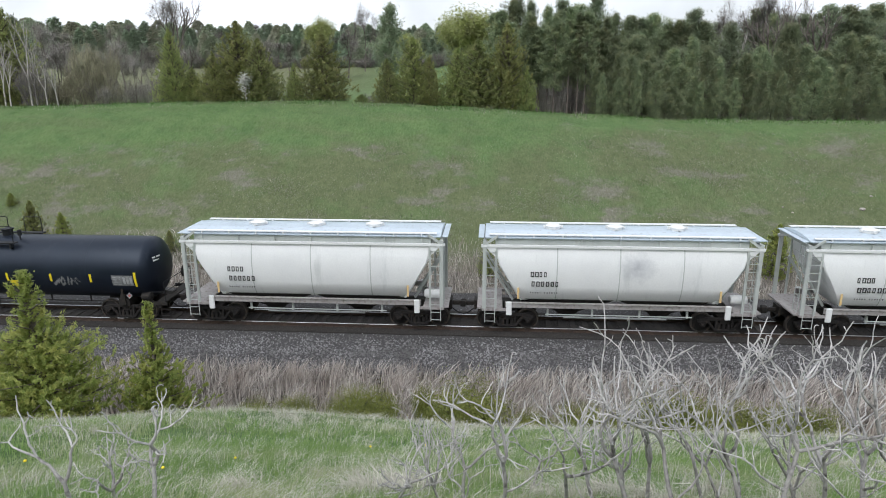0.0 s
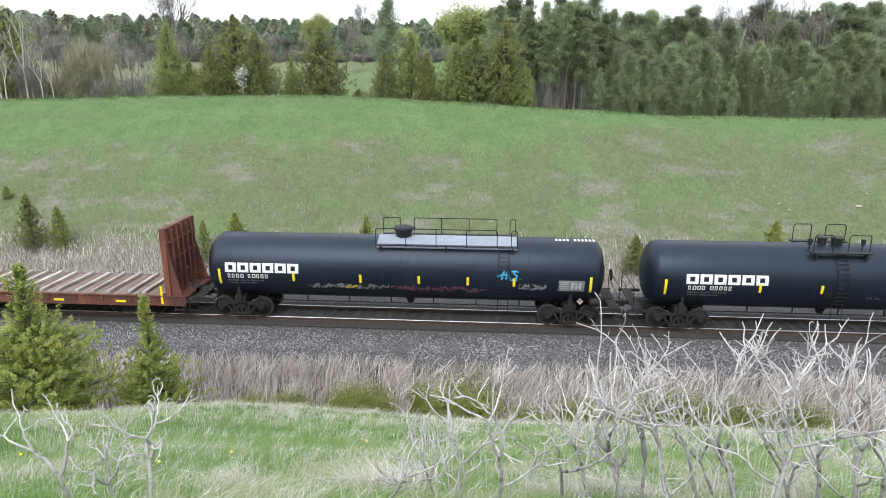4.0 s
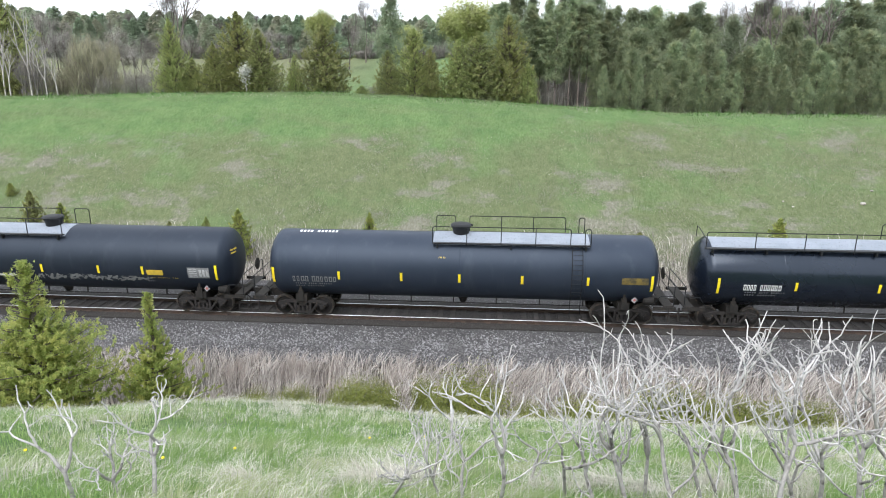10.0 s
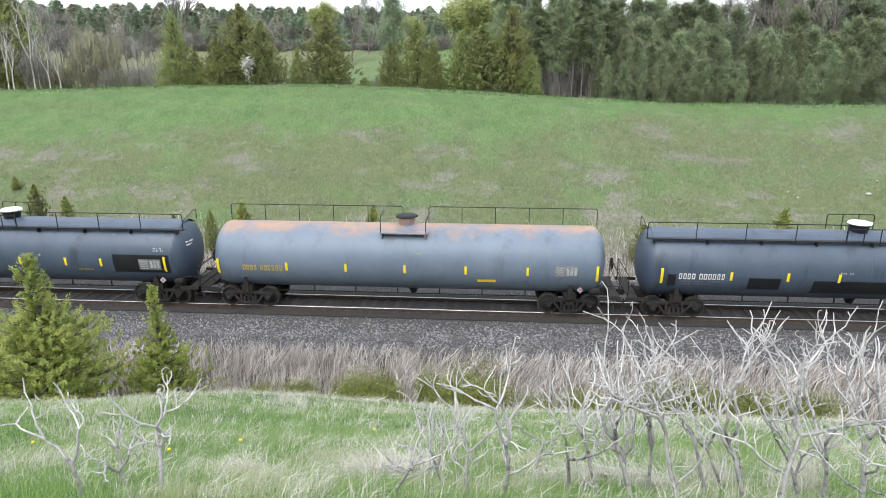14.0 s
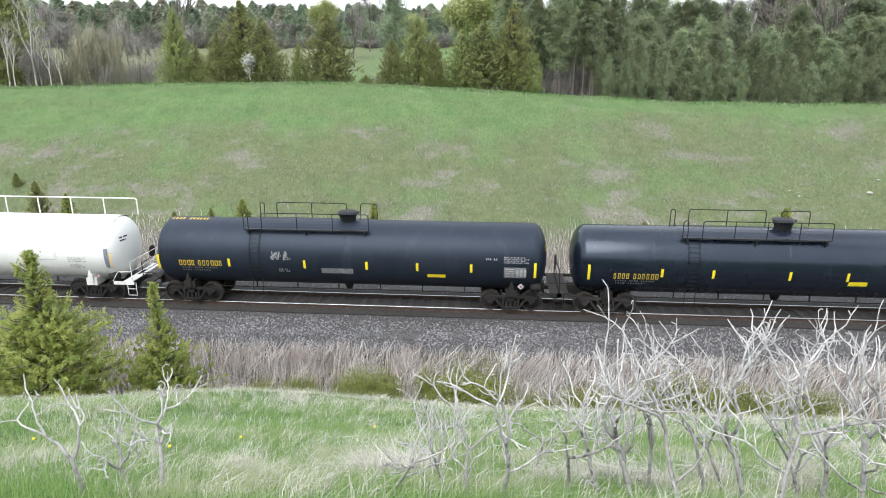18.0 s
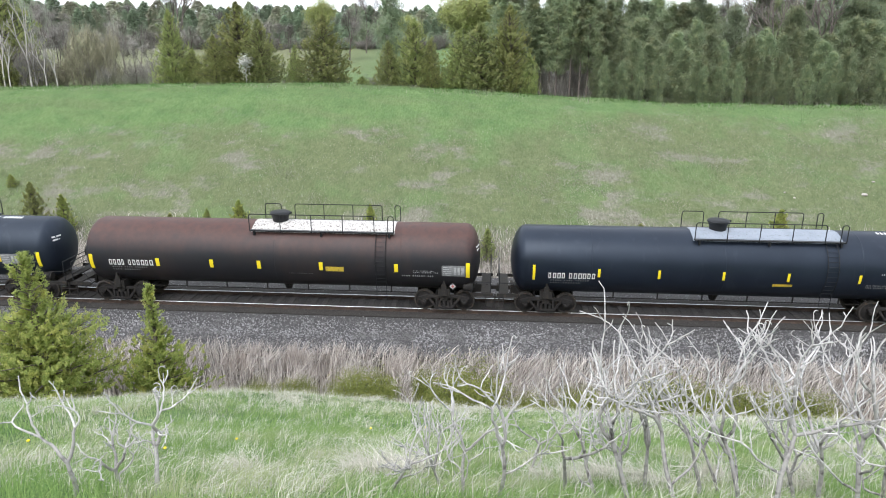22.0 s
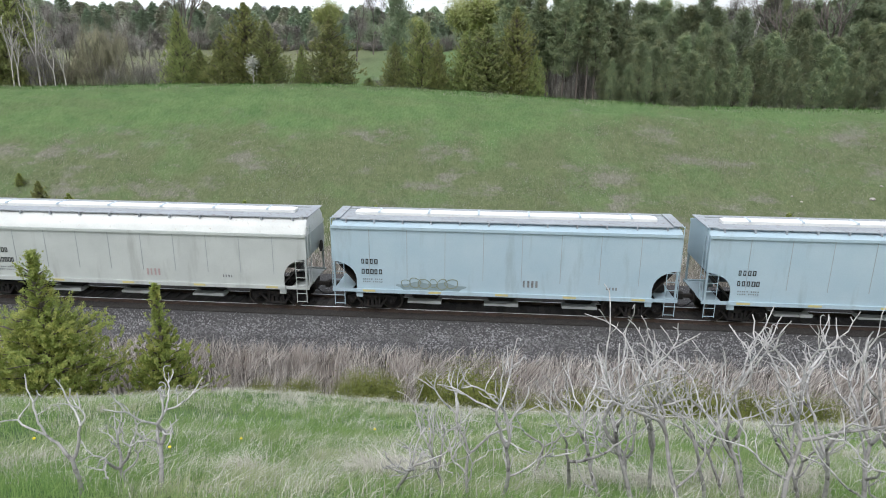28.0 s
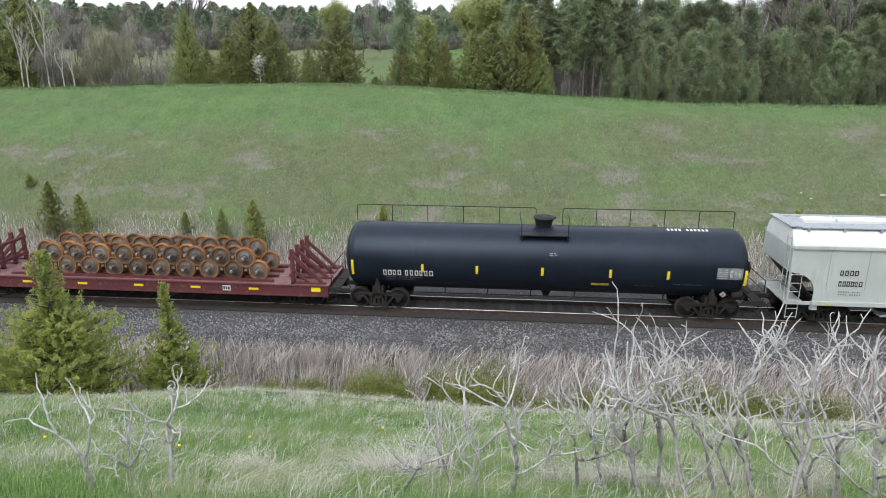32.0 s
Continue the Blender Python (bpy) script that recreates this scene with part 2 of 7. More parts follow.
M_HOP_BLUE = surface("faded_pale_blue_paint", (0.375, 0.495, 0.565), (0.42, 0.53, 0.59), (0.30, 0.37, 0.405), 0.6, 18, 0.6, 0, 0.05, 0.004, (0.55, 0.8), (1.8, 1.8, 0.3))
M_ROOF_GREY = surface("grey_roof_paint", (0.55, 0.64, 0.72), (0.50, 0.58, 0.65), (0.38, 0.41, 0.44), 0.8, 15, 0.3, 0, 0.05, 0.004)
M_BRIGHT = surface("bright_white_cover", (0.80, 0.80, 0.78), (0.74, 0.74, 0.73), (0.5, 0.48, 0.44), 0.7, 14, 0.5, 0, 0.04, 0.004, (0.62, 0.8))
M_ANTISLIP = surface("grey_antislip_paint", (0.27, 0.30, 0.35), (0.22, 0.25, 0.29), (0.14, 0.15, 0.17), 0.8, 40, 0.7, 0, 0.1, 0.003)
M_ANTISLIP_WHITE = surface("worn_white_antislip_paint", (0.62, 0.60, 0.57), (0.5, 0.48, 0.46), (0.10, 0.08, 0.07), 0.8, 40, 0.75, 0, 0.1, 0.003, (0.5, 0.62))
M_STEEL = surface("dark_grimy_steel", (0.018, 0.017, 0.016), (0.028, 0.025, 0.023), (0.055, 0.042, 0.032), 2.0, 22, 0.7, 0.1, 0.15, 0.006, spec=0.3, rand=0.15)
M_TRUCK = surface("brown_dusty_cast_steel", (0.016, 0.015, 0.015), (0.026, 0.023, 0.022), (0.05, 0.038, 0.03), 2.5, 25, 0.8, 0.1, 0.2, 0.006, spec=0.3, rand=0.3)
M_TREAD = surface("worn_wheel_steel", (0.04, 0.036, 0.033), (0.07, 0.062, 0.056), (0.12, 0.085, 0.06), 2.5, 22, 0.55, 0.4, 0.1, 0.005)
M_RAILING = surface("black_railing_paint", (0.010, 0.011, 0.013), (0.017, 0.018, 0.020), None, 2, 30, 0.55, spec=0.3)
M_RAILING_WHITE = surface("white_railing_paint", (0.78, 0.78, 0.75), (0.66, 0.65, 0.62), (0.5, 0.42, 0.34), 2, 20, 0.45)
M_YELLOW = surface("yellow_reflector", (0.88, 0.70, 0.02), (0.82, 0.63, 0.025), (0.45, 0.32, 0.04), 3, 25, 0.4, 0, 0.03, 0.002, (0.62, 0.8))
M_FADED_YELLOW = surface("faded_dull_yellow_reflector", (0.62, 0.54, 0.20), (0.54, 0.48, 0.24), (0.45, 0.43, 0.34), 3, 25, 0.5, 0, 0.03, 0.002, (0.5, 0.7))
M_HOP_SEAM = surface("dusty_side_seam", (0.31, 0.34, 0.35), (0.37, 0.40, 0.41), None, 2, 20, 0.65)
M_ORANGE = surface("faded_orange_reflector", (0.76, 0.53, 0.24), (0.72, 0.52, 0.28), (0.6, 0.52, 0.40), 3, 25, 0.5, 0, 0.03, 0.002)
M_GOLD = surface("gold_stencil_paint", (0.62, 0.44, 0.04), (0.52, 0.38, 0.05), (0.2, 0.15, 0.05), 3, 25, 0.5, 0, 0, 0.002)
M_STENCIL = surface("white_stencil_paint", (0.80, 0.80, 0.79), (0.70, 0.70, 0.69), (0.35, 0.35, 0.35), 3, 25, 0.5, 0, 0, 0.002, (0.62, 0.8))
M_GOLD_DIM = surface("worn_gold_stencil_paint", (0.20, 0.145, 0.035), (0.15, 0.11, 0.035), (0.06, 0.05, 0.03), 3, 12, 0.55, 0, 0, 0.002, (0.45, 0.6))
M_STENCIL_DIM = surface("faded_grey_stencil", (0.16, 0.165, 0.17), (0.24, 0.245, 0.25), (0.08, 0.08, 0.08), 3, 25, 0.6, 0, 0, 0.002)
M_STENCIL_WORN = surface("chalky_worn_stencil", (0.46, 0.465, 0.47), (0.33, 0.335, 0.34), (0.12, 0.12, 0.125), 3, 18, 0.6, 0, 0, 0.002, (0.5, 0.7))
M_STENCIL_RED = surface("faded_red_stencil", (0.46, 0.34, 0.33), (0.40, 0.30, 0.30), None, 3, 25, 0.6, 0, 0, 0.002)
M_STENCIL_BLACK = surface("black_stencil_paint", (0.018, 0.018, 0.02), (0.03, 0.03, 0.032), None, 3, 25, 0.5, 0, 0, 0.002)
M_RED = surface("red_placard", (0.36, 0.09, 0.08), (0.42, 0.13, 0.12), None, 3, 25, 0.5, 0, 0, 0.002)
M_PATCH = surface("fresh_black_touch_up", (0.008, 0.009, 0.011), (0.012, 0.013, 0.015), None, 1, 15, 0.4, 0, 0, 0.002)
M_RUSTPATCH = surface("orange_rust_wash", (0.22, 0.15, 0.11), (0.19, 0.155, 0.13), (0.17, 0.215, 0.27), 1.2, 9, 0.7, 0, 0.05, 0.003, (0.38, 0.58), (1.2, 1.2, 0.5))
M_GRAF_BLUE = surface("blue_spray_paint", (0.02, 0.10, 0.52), (0.03, 0.16, 0.62), (0.15, 0.35, 0.75), 2, 12, 0.5, 0, 0, 0.002)
M_GRAF_RED = surface("red_spray_paint", (0.58, 0.04, 0.07), (0.64, 0.12, 0.15), (0.72, 0.36, 0.36), 2, 8, 0.5, 0, 0, 0.002)
M_GRAF_PINK = surface("pale_pink_spray_paint", (0.78, 0.56, 0.56), (0.70, 0.46, 0.47), (0.8, 0.72, 0.72), 2, 12, 0.5, 0, 0, 0.002)
M_GRAF_CYAN = surface("cyan_spray_paint", (0.03, 0.32, 0.55), (0.05, 0.4, 0.62), None, 2, 12, 0.5, 0, 0, 0.002)
M_GRAF_OLIVE = surface("dull_olive_spray_paint", (0.20, 0.22, 0.15), (0.26, 0.28, 0.20), None, 2, 12, 0.6, 0, 0, 0.002)
M_GRAF_DULL = surface("dull_grey_green_spray_paint", (0.22, 0.29, 0.31), (0.27, 0.35, 0.37), None, 2, 12, 0.6, 0, 0, 0.002)
M_GRAF_PURPLE = surface("dull_purple_spray_paint", (0.12, 0.05, 0.09), (0.16, 0.07, 0.1), None, 2, 12, 0.5, 0, 0, 0.002)
M_FLAT_RUST = surface("rust_red_flat_car_paint", (0.115, 0.040, 0.028), (0.085, 0.034, 0.026), (0.22, 0.085, 0.035), 0.9, 14, 0.75, 0, 0.12, 0.006, (0.52, 0.7), (1.5, 1.5, 0.5))
M_BULK = surface("orange_rusted_bulkhead_steel", (0.150, 0.050, 0.034), (0.100, 0.038, 0.029), (0.30, 0.105, 0.042), 0.9, 12, 0.8, 0, 0.15, 0.008, (0.54, 0.68), (1.1, 1.1, 0.22))
M_MAROON = surface("maroon_flat_car_paint", (0.125, 0.028, 0.032), (0.10, 0.025, 0.028), (0.20, 0.10, 0.09), 0.8, 14, 0.6, 0, 0.08, 0.005, (0.55, 0.75))
M_MAROON_DECK = surface("scuffed_pinkish_deck", (0.22, 0.12, 0.12), (0.16, 0.075, 0.078), (0.30, 0.22, 0.21), 0.9, 10, 0.75, 0, 0.12, 0.006)
M_WHEEL_RUST = surface("rusty_wheel_steel", (0.34, 0.15, 0.045), (0.25, 0.10, 0.035), (0.12, 0.055, 0.03), 1.6, 14, 0.7, 0.2, 0.12, 0.005, rand=0.35)
M_WHEEL_FACE = surface("brown_wheel_plate", (0.13, 0.10, 0.08), (0.19, 0.155, 0.13), (0.08, 0.055, 0.04), 2.0, 14, 0.6, 0.3, 0.12, 0.005, rand=0.3)
M_AXLE_END = surface("bright_machined_axle_end", (0.52, 0.50, 0.48), (0.42, 0.40, 0.38), (0.25, 0.18, 0.13), 3, 20, 0.35, 0.6, 0.05, 0.002)
M_TIMBER = surface("weathered_grey_timber", (0.50, 0.46, 0.42), (0.40, 0.36, 0.33), (0.24, 0.20, 0.17), 1.2, 9, 0.85, 0, 0.3, 0.008, (0.5, 0.7), (1.5, 0.5, 1.5), rand=0.22)
M_PLANK = surface("worn_deck_plank", (0.20, 0.145, 0.115), (0.15, 0.105, 0.085), (0.26, 0.20, 0.17), 1.2, 9, 0.85, 0, 0.25, 0.006, (0.5, 0.7), (4, 0.6, 4), rand=0.25)
M_RAIL_TOP = surface("polished_rail_head", (0.74, 0.74, 0.75), (0.66, 0.66, 0.68), None, 3, 30, 0.38, 0.9, 0.02, 0.001)
M_RAIL = surface("rusty_rail_web", (0.075, 0.048, 0.035), (0.055, 0.040, 0.032), None, 3, 30, 0.8, 0.1, 0.1, 0.004)
M_TIE = surface("creosoted_tie_wood", (0.038, 0.034, 0.031), (0.048, 0.042, 0.038), (0.062, 0.055, 0.05), 1.5, 12, 0.9, 0, 0.4, 0.01, (0.5, 0.7), (0.8, 3, 3), rand=0.4)
M_BALLAST = surface("dark_grey_ballast", (0.078, 0.075, 0.076), (0.056, 0.054, 0.055), (0.14, 0.137, 0.138), 0.5, 30, 0.9, 0, 0.9, 0.05, (0.54, 0.66))
M_TRACK_DIRT = surface("brown_grimy_track_ballast", (0.040, 0.035, 0.031), (0.030, 0.027, 0.025), (0.062, 0.056, 0.052), 0.6, 30, 0.95, 0, 0.8, 0.04, (0.55, 0.68))
M_BARK_TIP = surface("whitish_sumac_twig_bark", (0.60, 0.575, 0.565), (0.38, 0.365, 0.355), (0.11, 0.135, 0.13), 8, 50, 0.85, 0, 0.2, 0.003, (0.55, 0.72))
M_BARK_PALE = surface("pale_grey_sumac_bark", (0.42, 0.405, 0.39), (0.27, 0.255, 0.245), (0.085, 0.078, 0.073), 6, 40, 0.85, 0, 0.3, 0.004, (0.5, 0.68))
M_BARK = surface("grey_brown_bark", (0.16, 0.135, 0.115), (0.11, 0.092, 0.08), (0.24, 0.21, 0.19), 2, 20, 0.9, 0, 0.4, 0.02)
M_BIRCH = surface("whitish_birch_bark", (0.52, 0.49, 0.46), (0.40, 0.37, 0.34), (0.12, 0.10, 0.09), 2, 12, 0.8, 0, 0.2, 0.01)
M_CEDAR = leafy("cedar_foliage", (0.27, 0.305, 0.115), (0.41, 0.435, 0.175), (0.46, 0.445, 0.195), vary=0.14, patch=1.7, thin=0.6)
M_CEDAR_DARK = leafy("shaded_cedar_foliage", (0.24, 0.27, 0.11), (0.37, 0.39, 0.165), (0.41, 0.39, 0.18), vary=0.14, patch=1.7, thin=0.6)
M_CEDAR_BRIGHT = leafy("fresh_cedar_foliage", (0.24, 0.305, 0.085), (0.40, 0.455, 0.14), (0.54, 0.54, 0.185), patch=2.6, thin=0.55)
M_PINE = leafy("pine_needles", (0.20, 0.245, 0.150), (0.31, 0.355, 0.205), (0.375, 0.38, 0.215), vary=0.28, patch=0.8, thin=0.6)
# far wood needles: distance haze is mixed into the colour, paler and greyer
M_HAZED_PINE = leafy("hazed_conifer_needles", (0.31, 0.385, 0.275), (0.37, 0.44, 0.31), (0.36, 0.40, 0.295), vary=0.16, thin=0.6)
M_SPRUCE = leafy("dark_needles", (0.21, 0.255, 0.17), (0.30, 0.345, 0.22), (0.31, 0.32, 0.215), vary=0.25, thin=0.6)
# far wood olive leaves, paled in the same way for haze
M_HAZED_OLIVE = leafy("hazed_olive_leaves", (0.38, 0.39, 0.285), (0.44, 0.445, 0.335), (0.41, 0.395, 0.33), vary=0.16, thin=0.6)
M_SHRUB = leafy("dark_juniper_foliage", (0.14, 0.17, 0.045), (0.28, 0.305, 0.085), (0.32, 0.32, 0.10), patch=2.0)
M_SPRING = leafy("pale_spring_leaves", (0.34, 0.39, 0.14), (0.45, 0.48, 0.21), (0.36, 0.36, 0.19))
# far wood green leaves, haze painted into their tones
M_HAZED_LEAF = leafy("hazed_young_leaves", (0.36, 0.42, 0.29), (0.43, 0.485, 0.34), (0.43, 0.44, 0.34), vary=0.16, thin=0.6)
M_TWIG = leafy("grey_twigs", (0.185, 0.17, 0.155), (0.31, 0.285, 0.265), (0.24, 0.225, 0.19), thin=0, vary=0.3)
M_BLOSSOM = leafy("white_blossom", (0.7, 0.7, 0.66), (0.8, 0.8, 0.78), (0.5, 0.52, 0.4))
M_GRASS = leafy("fresh_grass", (0.135, 0.258, 0.076), (0.345, 0.475, 0.170), (0.455, 0.490, 0.280), patch=0.7, thin=0.5)
M_STRAW = leafy("dry_straw", (0.40, 0.375, 0.31), (0.88, 0.85, 0.77), (0.52, 0.50, 0.42), patch=0.9, thin=0.3)
M_REED = leafy("dead_reeds", (0.10, 0.084, 0.075), (0.88, 0.82, 0.765), (0.46, 0.40, 0.36), patch=0.9, thin=0.1)
M_DEAD = leafy("greyish_dead_grass", (0.20, 0.188, 0.152), (0.50, 0.475, 0.405), (0.33, 0.315, 0.265), patch=0.6, thin=0.3)
M_SLOPE_GRASS = leafy("short_slope_grass", (0.082, 0.124, 0.042), (0.180, 0.220, 0.094), (0.205, 0.202, 0.135), patch=0.45)
M_CREST_GRASS = leafy("fresh_crest_grass", (0.066, 0.150, 0.038), (0.145, 0.252, 0.074), (0.190, 0.205, 0.110), patch=0.3)
M_OLIVE_TWIG = leafy("olive_budding_twigs", (0.25, 0.23, 0.16), (0.38, 0.35, 0.24), (0.27, 0.27, 0.175), thin=0, vary=0.25)


def ground_material():
    """Soil and short grass: fresh green drifts, dry olive drifts and bare greyish patches."""
    m, nt, p = shader("meadow_ground")
    v = coords(nt)

    def calc(op, a, b):
        n = nt.nodes.new("ShaderNodeMath")
        n.operation = op
        for i, k in enumerate((a, b)):
            if hasattr(k, "is_linked"):
                nt.links.new(k, n.inputs[i])
            else:
                n.inputs[i].default_value = k
        return n.outputs[0]

    green = mix(nt, ramp(nt, noise_of(nt, v, 0.7, 6, 0.7), 0.35, 0.65), (0.074, 0.150, 0.046), (0.124, 0.204, 0.070))
    olive = mix(nt, ramp(nt, noise_of(nt, v, 1.1, 6, 0.7), 0.35, 0.65), (0.090, 0.124, 0.050), (0.134, 0.162, 0.074))
    tan = mix(nt, ramp(nt, noise_of(nt, coords(nt, (7, 3, 3)), 1.0, 6, 0.8), 0.36, 0.64), (0.118, 0.122, 0.084), (0.245, 0.236, 0.192))
    sep = nt.nodes.new("ShaderNodeSeparateXYZ")
    nt.links.new(v, sep.inputs[0])
    # the cut face of the far bank is drier than its top; the green reaches lower at one end
    edge = nt.nodes.new("ShaderNodeMapRange")
    edge.inputs["From Min"].default_value, edge.inputs["From Max"].default_value = -4.0, 12.0
    edge.inputs["To Min"].default_value, edge.inputs["To Max"].default_value = 17.6, 21.2
    nt.links.new(sep.outputs["X"], edge.inputs["Value"])
    wander = calc("MULTIPLY", calc("SUBTRACT", noise_of(nt, v, 0.22, 5, 0.65), 0.5), 12.0)
    up = calc("SUBTRACT", calc("ADD", sep.outputs["Y"], wander), edge.outputs[0])
    lush = calc("MAXIMUM", ramp(nt, up, -1.2, 1.0), calc("LESS_THAN", sep.outputs["Y"], -8.0))
    dry = mix(nt, ramp(nt, noise_of(nt, v, 0.24, 5, 0.65), 0.50, 0.62), olive, mix(nt, 0.5, olive, green))
    dry = mix(nt, ramp(nt, noise_of(nt, coords(nt, (0.19, 0.3, 0.3)), 1.0, 6, 0.7), 0.53, 0.62), dry, tan)
    fresh = mix(nt, ramp(nt, noise_of(nt, coords(nt, (0.14, 0.5, 0.5)), 1.0, 6, 0.7), 0.48, 0.66), green, mix(nt, 0.6, green, olive))
    col = mix(nt, lush, dry, fresh)
    col = mix(nt, ramp(nt, noise_of(nt, coords(nt, (0.4, 0.6, 0.6)), 1.0, 6, 0.75), 0.63, 0.80), col, (0.205, 0.202, 0.158))
    # bare greyish soil along the foot of the bank, a dry pasture far behind it
    soil = mix(nt, ramp(nt, noise_of(nt, v, 1.6, 6, 0.7), 0.35, 0.65), (0.175, 0.160, 0.138), (0.265, 0.245, 0.215))
    foot = calc("MULTIPLY", ramp(nt, sep.outputs["Y"], 4.0, 5.0), calc("SUBTRACT", 1.0, ramp(nt, calc("ADD", sep.outputs["Y"], calc("MULTIPLY", wander, 0.35)), 6.6, 9.0)))
    col = mix(nt, foot, col, soil)
    # near ditch floor painted dark, as the shade between the reed stalks
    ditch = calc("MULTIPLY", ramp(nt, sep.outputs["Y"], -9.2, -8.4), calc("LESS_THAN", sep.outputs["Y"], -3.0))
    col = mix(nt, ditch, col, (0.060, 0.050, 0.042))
    back = calc("MULTIPLY", ramp(nt, sep.outputs["Y"], 45.0, 70.0), calc("SUBTRACT", 1.0, ramp(nt, sep.outputs["X"], -36.0, -14.0)))
    col = mix(nt, back, col, (0.155, 0.168, 0.088))
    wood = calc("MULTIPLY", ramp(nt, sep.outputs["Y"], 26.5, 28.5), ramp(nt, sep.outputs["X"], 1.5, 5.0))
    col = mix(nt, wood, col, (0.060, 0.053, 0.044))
    blade = noise_of(nt, coords(nt, (9, 3.2, 3.2)), 1.0, 7, 0.8)
    col = mix(nt, ramp(nt, blade, 0.32, 0.68), mix(nt, 0.38, col, (0, 0, 0)), mix(nt, 0.07, col, (0.8, 0.76, 0.6)))
    nt.links.new(col, p.inputs["Base Color"])
    p.inputs["Roughness"].default_value, p.inputs["Specular IOR Level"].default_value = 0.95, 0.1
    bumped(nt, p, noise_of(nt, v, 12, 6), 0.7, 0.08)
    return m


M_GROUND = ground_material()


# ---- the land: a railway cutting between two grassy banks ----
def lerp(x, xs, ys):
    return float(np.interp(x, xs, ys))


CREST_X, CREST_Z = (-60, -40, -32.8, -25.7, -16.5, -11.9, -3, 5.7, 14.3, 22.6, 60), (8.2, 8.38, 8.5, 8.71, 8.83, 8.76, 8.37, 7.86, 7.4, 7.32, 7.3)
BROW_X, BROW_Z = (-20, -12.3, -9.3, -6.3, -4.9, -2.8, -0.8, 2, 9, 20), (2.2, 2.33, 2.62, 2.95, 2.92, 2.80, 2.69, 2.74, 2.74, 2.74)


def land(x, y):
    """The height of the ground."""
    if y < -3:
        b = lerp(x, BROW_X, BROW_Z)
        z = lerp(y, (-1500, -400, -60, -34, -28, -25, -23, -20, -17, -14, -11.5, -8.5, -4.6, -3.4, -3), (30, 16, 12.5, 10.4, 9.1, 8.36, 7.15, 5.65, 4.2 + (b - 2.8) * 0.6, b, b - 1.7, -0.9, -1.15, -0.55, -0.5))
    elif y < 5:
        z = lerp(y, (-3, 3, 5), (-0.5, -0.5, -0.75))
    else:
        c = lerp(x, CREST_X, CREST_Z)
        z = lerp(y, (5, 6.5, 9, 18, 21, 23, 24.5, 28, 40, 60, 90, 110, 125, 160, 190, 230, 300, 1500), (-0.75, 0, 1.2, c * 0.70, c * 0.90, c * 0.975, c, c - 0.5, c - 1.3, c - 0.7, 9.7, 11.5, 12.7, 14, 18, 23, 29, 60))
    rough = 0.0 if abs(y) < 3.2 else min(1.0, (abs(y) - 3.2) / 3)
    far = 1.0 if y < 30 else 4.0
    return z + rough * far * (0.10 * noise.noise((x * 0.35, y * 0.35, 3)) + 0.04 * noise.noise((x * 1.4, y * 1.4, 7)))


def build_ground():
    xs = [-1500, -900, -500, -300, -200, -140, -100, -80, -65, -56] + list(np.arange(-50, 46, 0.6)) + [50, 58, 68, 82, 100, 140, 200, 300, 500, 900, 1500]
    ys = [-1500, -800, -400, -200, -110, -70, -50, -40, -34] + list(np.arange(-31, 31, 0.5)) + [32, 34, 37, 40, 45, 50, 56, 64, 74, 86, 100, 120, 140, 170, 210, 260, 330, 450, 650, 1000, 1500]
    v = [(x, y, land(x, y)) for y in ys for x in xs]
    n = len(xs)
    q = [(j * n + i, j * n + i + 1, (j + 1) * n + i + 1, (j + 1) * n + i) for j in range(len(ys) - 1) for i in range(n - 1)]
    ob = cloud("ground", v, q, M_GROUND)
    ob.data.shade_smooth()
    tagged(ob, "green and olive grassy banks of a railway cutting", "ground", kind="structure")


build_ground()


def build_track():
    # ballast: a crowned bed with sloping shoulders
    prof = [(-4.2, -0.75), (-3.3, -0.42), (-2.5, -0.34), (-1.75, -0.19), (1.75, -0.19), (2.6, -0.36), (4.4, -0.46), (6.2, -0.62)]
    xs = [-600, -200, -60] + list(np.arange(-45, 40, 0.5)) + [60, 200, 600]
    v = [(x, y + 0.12 * noise.noise((x * 0.6, y * 2, 5)) * (abs(y) > 2), z + 0.05 * noise.noise((x * 0.8, y, 1)) * (abs(y) > 2)) for x in xs for y, z in prof]
    k = len(prof)
    q = [(i * k + j, (i + 1) * k + j, (i + 1) * k + j + 1, i * k + j + 1) for i in range(len(xs) - 1) for j in range(k - 1)]
    ob = cloud("ballast_bed", v, q, M_BALLAST)
    tagged(ob, "dark grey crushed stone ballast bed", "ballast", kind="structure")
    # grimy strip between and beside the rails
    bm = bmesh.new()
    box(bm, (0, 0, -0.19), (1200, 2.9, 0.04))
    for s in (-1, 1):
        box(bm, (0, s * 1.20, -0.155), (1200, 0.60, 0.05))
    tagged(new("track_dirt", finish("track_dirt", bm, M_TRACK_DIRT)), "oil-stained brown ballast between the rails", "ballast", kind="structure")
    track = tagged(new("railway_track"), "single railway track with shiny rail heads and wooden ties", "railway track", kind="structure")
    for s in (-1, 1):
        bm = bmesh.new()
        y = s * 0.7525
        box(bm, (0, y, -0.165), (1200, 0.14, 0.02))
        box(bm, (0, y, -0.095), (1200, 0.02, 0.13))
        box(bm, (0, y, -0.024), (1200, 0.066, 0.036))
        r = part("rail", bm, M_RAIL, track)
        bm = bmesh.new()
        arc = [(y + 0.034 * math.sin(w), -0.006 + 0.012 * math.cos(w)) for w in [radians(k) for k in (-90, -60, -30, 0, 30, 60, 90)]]
        A, B = [[bm.verts.new((e, a, b)) for a, b in arc] for e in (-600, 600)]
